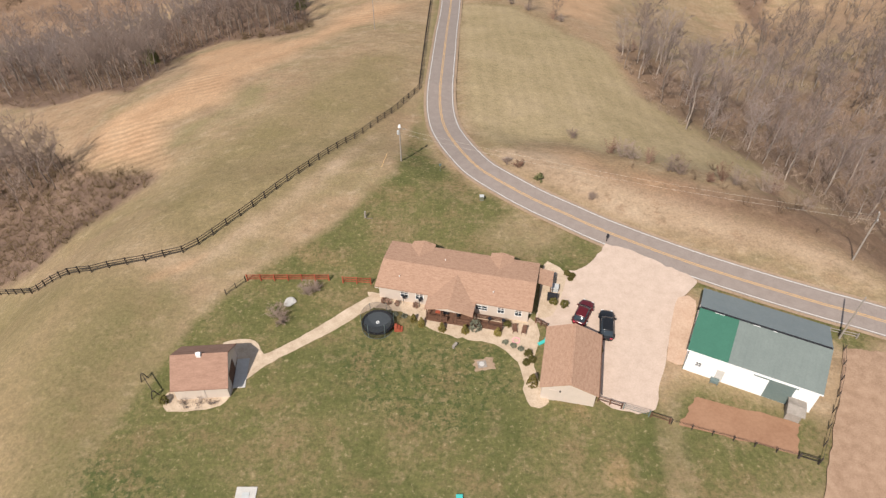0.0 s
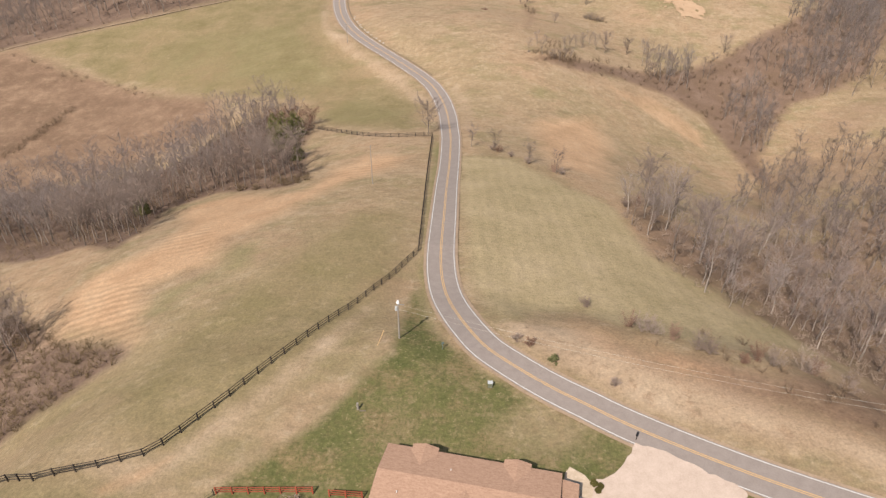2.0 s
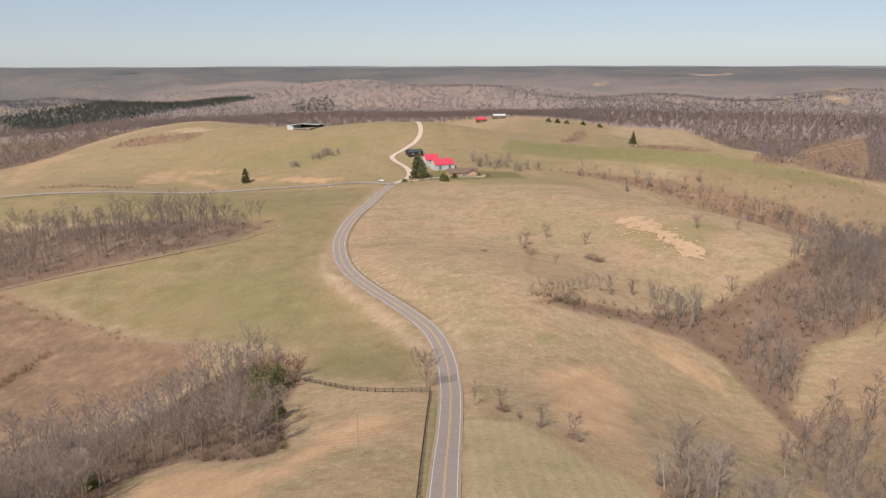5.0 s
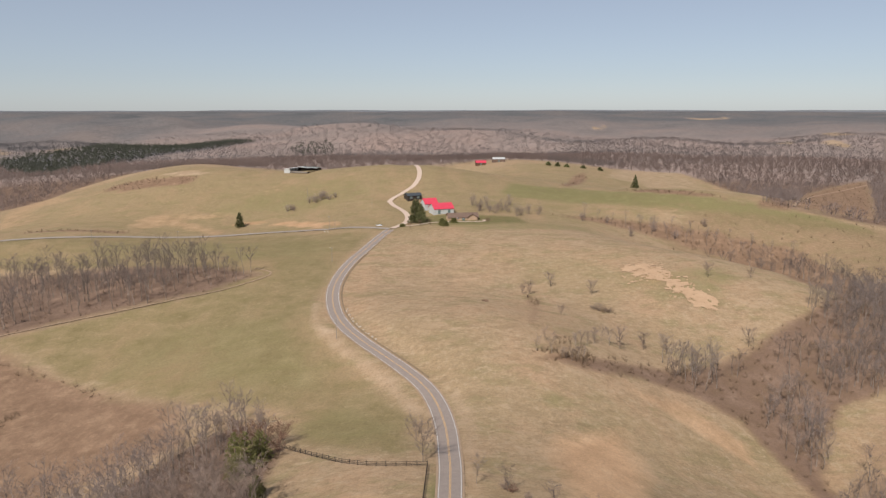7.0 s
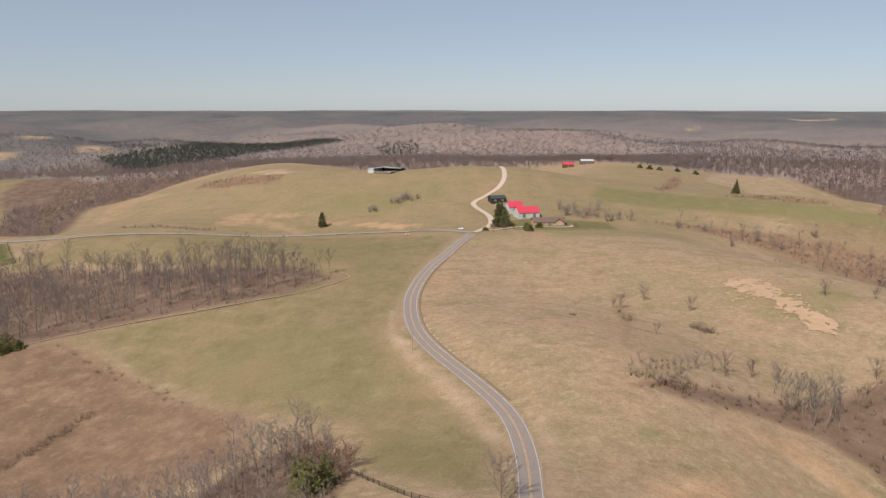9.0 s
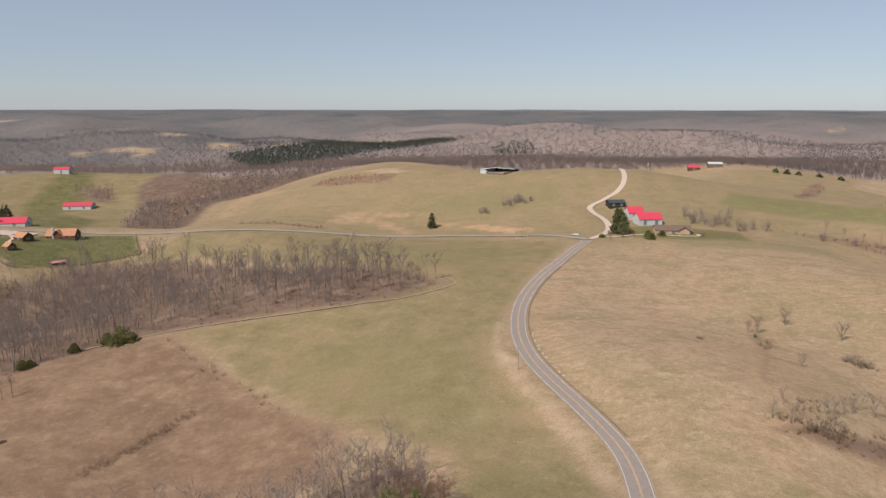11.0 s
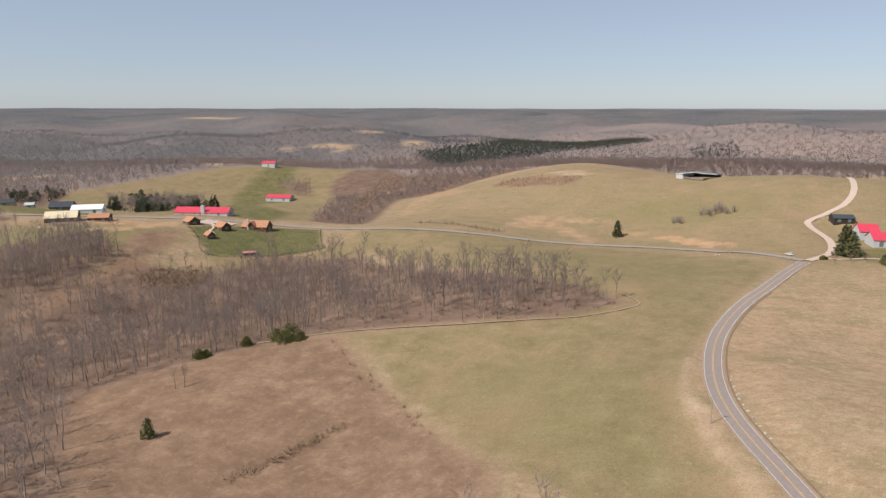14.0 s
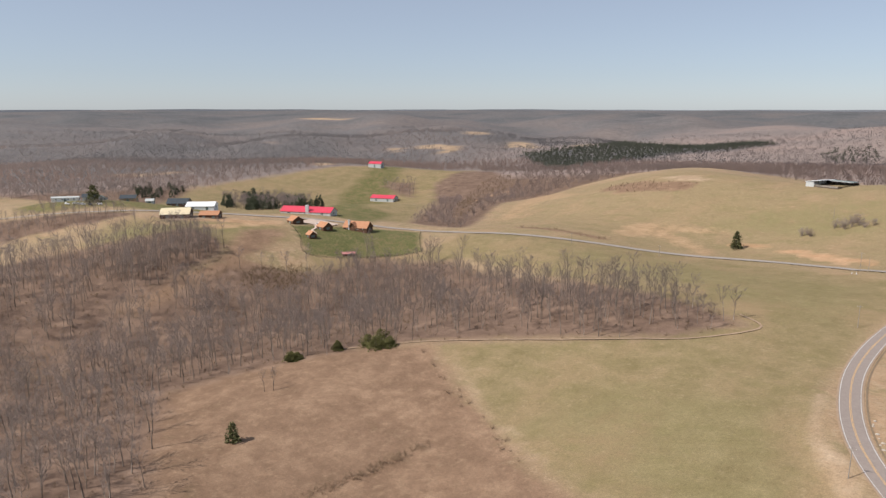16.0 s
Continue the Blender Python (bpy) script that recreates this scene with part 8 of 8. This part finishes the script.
farm_building("grey_house", -650, 396, 55, 12, 9, 3.4, 5.8, GREY_WALL, BLACK_ROOF, "small grey house on the ridge", "house", 1, 2)
farm_building("dark_house", -650, 430, 50, 14, 10, 2.6, 5.2, TAN_WALL, BLACK_ROOF, "tan house with a dark roof beside the road", "house", 1, 3)
# the farm at the junction
for x, y in ((-89.6, 590), (-87.4, 590.6)):
    meter = empty("meter_box", pose(x, y, h1(x, y), 0, 0, 20), "white metal meter box on a post beside the side road", "box")
    part("post", cube(-0.08, 0.08, -0.08, 0.08, -0.5, 0.8), POLE_WOOD, meter)
    part("case", cube(-0.22, 0.22, -0.14, 0.14, 0.5, 1.1), WHITE_METAL, meter)
    part("lid", cube(-0.25, 0.25, -0.17, 0.17, 1.1, 1.14), WHITE_METAL, meter)
farm_building("red_barn", 2.8, 649.5, 20, 18, 15, 4.1, 8.2, GREY_WALL, RED_METAL, "pale grey farm barn with a bright red roof", "barn", 2)
farm_building("red_barn", -8, 669, 20, 12, 13, 4.2, 8.4, GREY_WALL, RED_METAL, "smaller barn with a bright red roof", "barn", 1)
farm_building("machine_shed", -24, 701, 24, 14, 10, 2.6, 4.6, BLACK_WOOD, BLACK_ROOF, "dark slate machine shed beside the lane", "shed", 2)
house = farm_building("farm_house", 20, 615.5, 10, 25, 11, 2.5, 5.4, TAN_WALL, BROWN_ROOF, "low brick farmhouse with a brown roof", "house", 1, 5)
bm = gable_roof(0, 7, -4.4, 4.4, 2.6, 5.3, 0.4, 0.2)
bmesh.ops.transform(bm, matrix=pose(7, -7.5, 0, 0, 0, 90), verts=bm.verts)
part("porch_roof", bm, BROWN_ROOF, house)
bm = gable_walls(0, 6.5, -4.1, 4.1, 2.6, 5.1, foot=-2)
bmesh.ops.transform(bm, matrix=pose(7, -7.0, 0, 0, 0, 90), verts=bm.verts)
part("porch_wall", bm, TAN_WALL, house)
farm_building("far_barn", 68, 1165, 5, 16, 11, 3.4, 6.4, LOG, RED_METAL, "far barn with a red roof behind the ridge", "barn", 1)
farm_building("far_barn", 98, 1180, 5, 20, 11, 4.4, 6.8, BROWN_ROOF, GREY_WALL, "far dark barn with a pale roof", "barn", 1)


def feed_barn():
    """An open cattle shed in an L round a board pen, white at its closed end."""
    x, y = -171, 818
    ob = empty("feed_barn", pose(x, y, h1(x + 14, y) + 0.2, 0, 0, -24), "open cattle shed, white end wall and brown board pen", "barn")
    part("end_wall", cube(0, 8, -0.2, 0, -4, 3.3), GREY_WALL, ob)
    part("side_wall", cube(0, 0.2, 0, 27, -4, 3.2), WHITE_METAL, ob)
    for name, x0, x1, y0, y1, za, zb, mat in (("roof", -0.5, 8.8, -0.8, 27.6, 3.4, 4.4, WHITE_METAL), ("rear_roof", 8.8, 31, 19.5, 27.6, 4.0, 4.2, DARK_METAL)):
        bm = bmesh.new()
        vs = [bm.verts.new(v) for v in ((x0, y0, za), (x1, y0, zb), (x1, y1, zb), (x0, y1, za), (x0, y0, za + 0.3), (x1, y0, zb + 0.3), (x1, y1, zb + 0.3), (x0, y1, za + 0.3))]
        for f in ((0, 3, 2, 1), (4, 5, 6, 7), (0, 1, 5, 4), (1, 2, 6, 5), (2, 3, 7, 6), (3, 0, 4, 7)):
            bm.faces.new([vs[i] for i in f])
        part(name, bm, mat, ob)
    part("back_wall", cube(0.2, 31, 27, 27.3, -4, 3.4), BLACK_WOOD, ob, "dark board wall")
    part("fascia", cube(8.8, 31, 19.3, 19.5, 3.9, 4.2), WHITE_METAL, ob, "thin white roof edge")
    for k in range(6):
        part("post", cube(7.8, 8.1, 0.3 + 5 * k, 0.6 + 5 * k, -4, 4.2), BLACK_WOOD, ob)
        part("post", cube(11 + 4 * k, 11.3 + 4 * k, 19.7, 20.0, -4, 4.0), BLACK_WOOD, ob)
    part("pen_floor", cube(8.3, 30.5, 0.2, 19.6, -4, 0.1), LITTER_DIRT, ob, "brown trampled pen floor")
    part("shed_floor", cube(0.3, 8.2, 0.1, 26.9, -4, 0.08), LITTER_DIRT, ob, "dark shaded floor")
    for k in range(3):
        part("pen_board", cube(8.2, 30.6, -0.1, 0.05, 0.2 + 0.5 * k, 0.55 + 0.5 * k), POLE_WOOD, ob)
        part("pen_board", cube(30.5, 30.7, 0, 27, 0.2 + 0.5 * k, 0.55 + 0.5 * k), BLACK_WOOD, ob)
    return ob


feed_barn()
for x, y, turn, long, paint in ((-640, 372, 20, 5.5, CAR_WHITE), (-634, 377, 70, 5, CAR_WHITE), (-628, 380, 40, 6, CAR_WHITE), (-622, 384, 10, 5, CAR_BLACK), (-618, 390, 30, 5, CAR_WHITE), (-462, 500, 40, 5, CAR_WHITE)):
    car("car", pose(x, y, h1(x, y) + 0.1, 0, 0, turn), paint, "parked vehicle beside the ridge houses", long)
evergreen(-634, 392, 15, 6, "tall green tree among the ridge houses", 490, 120, 1.2, "garden_evergreen", 0.4)

for x, y, turn, long, wide in ((-700, 395, 40, 9, 7), (-676, 412, 65, 8, 6), (-690, 420, 20, 12, 8), (-640, 445, 50, 7, 6), (-655, 405, 10, 6, 5)):
    farm_building("outbuilding", x, y, turn, long, wide, 2.2, 3.8, GREY_WALL, (DARK_METAL, GREY_WALL)[long % 2], "small grey outbuilding among the ridge houses", "shed", 1)
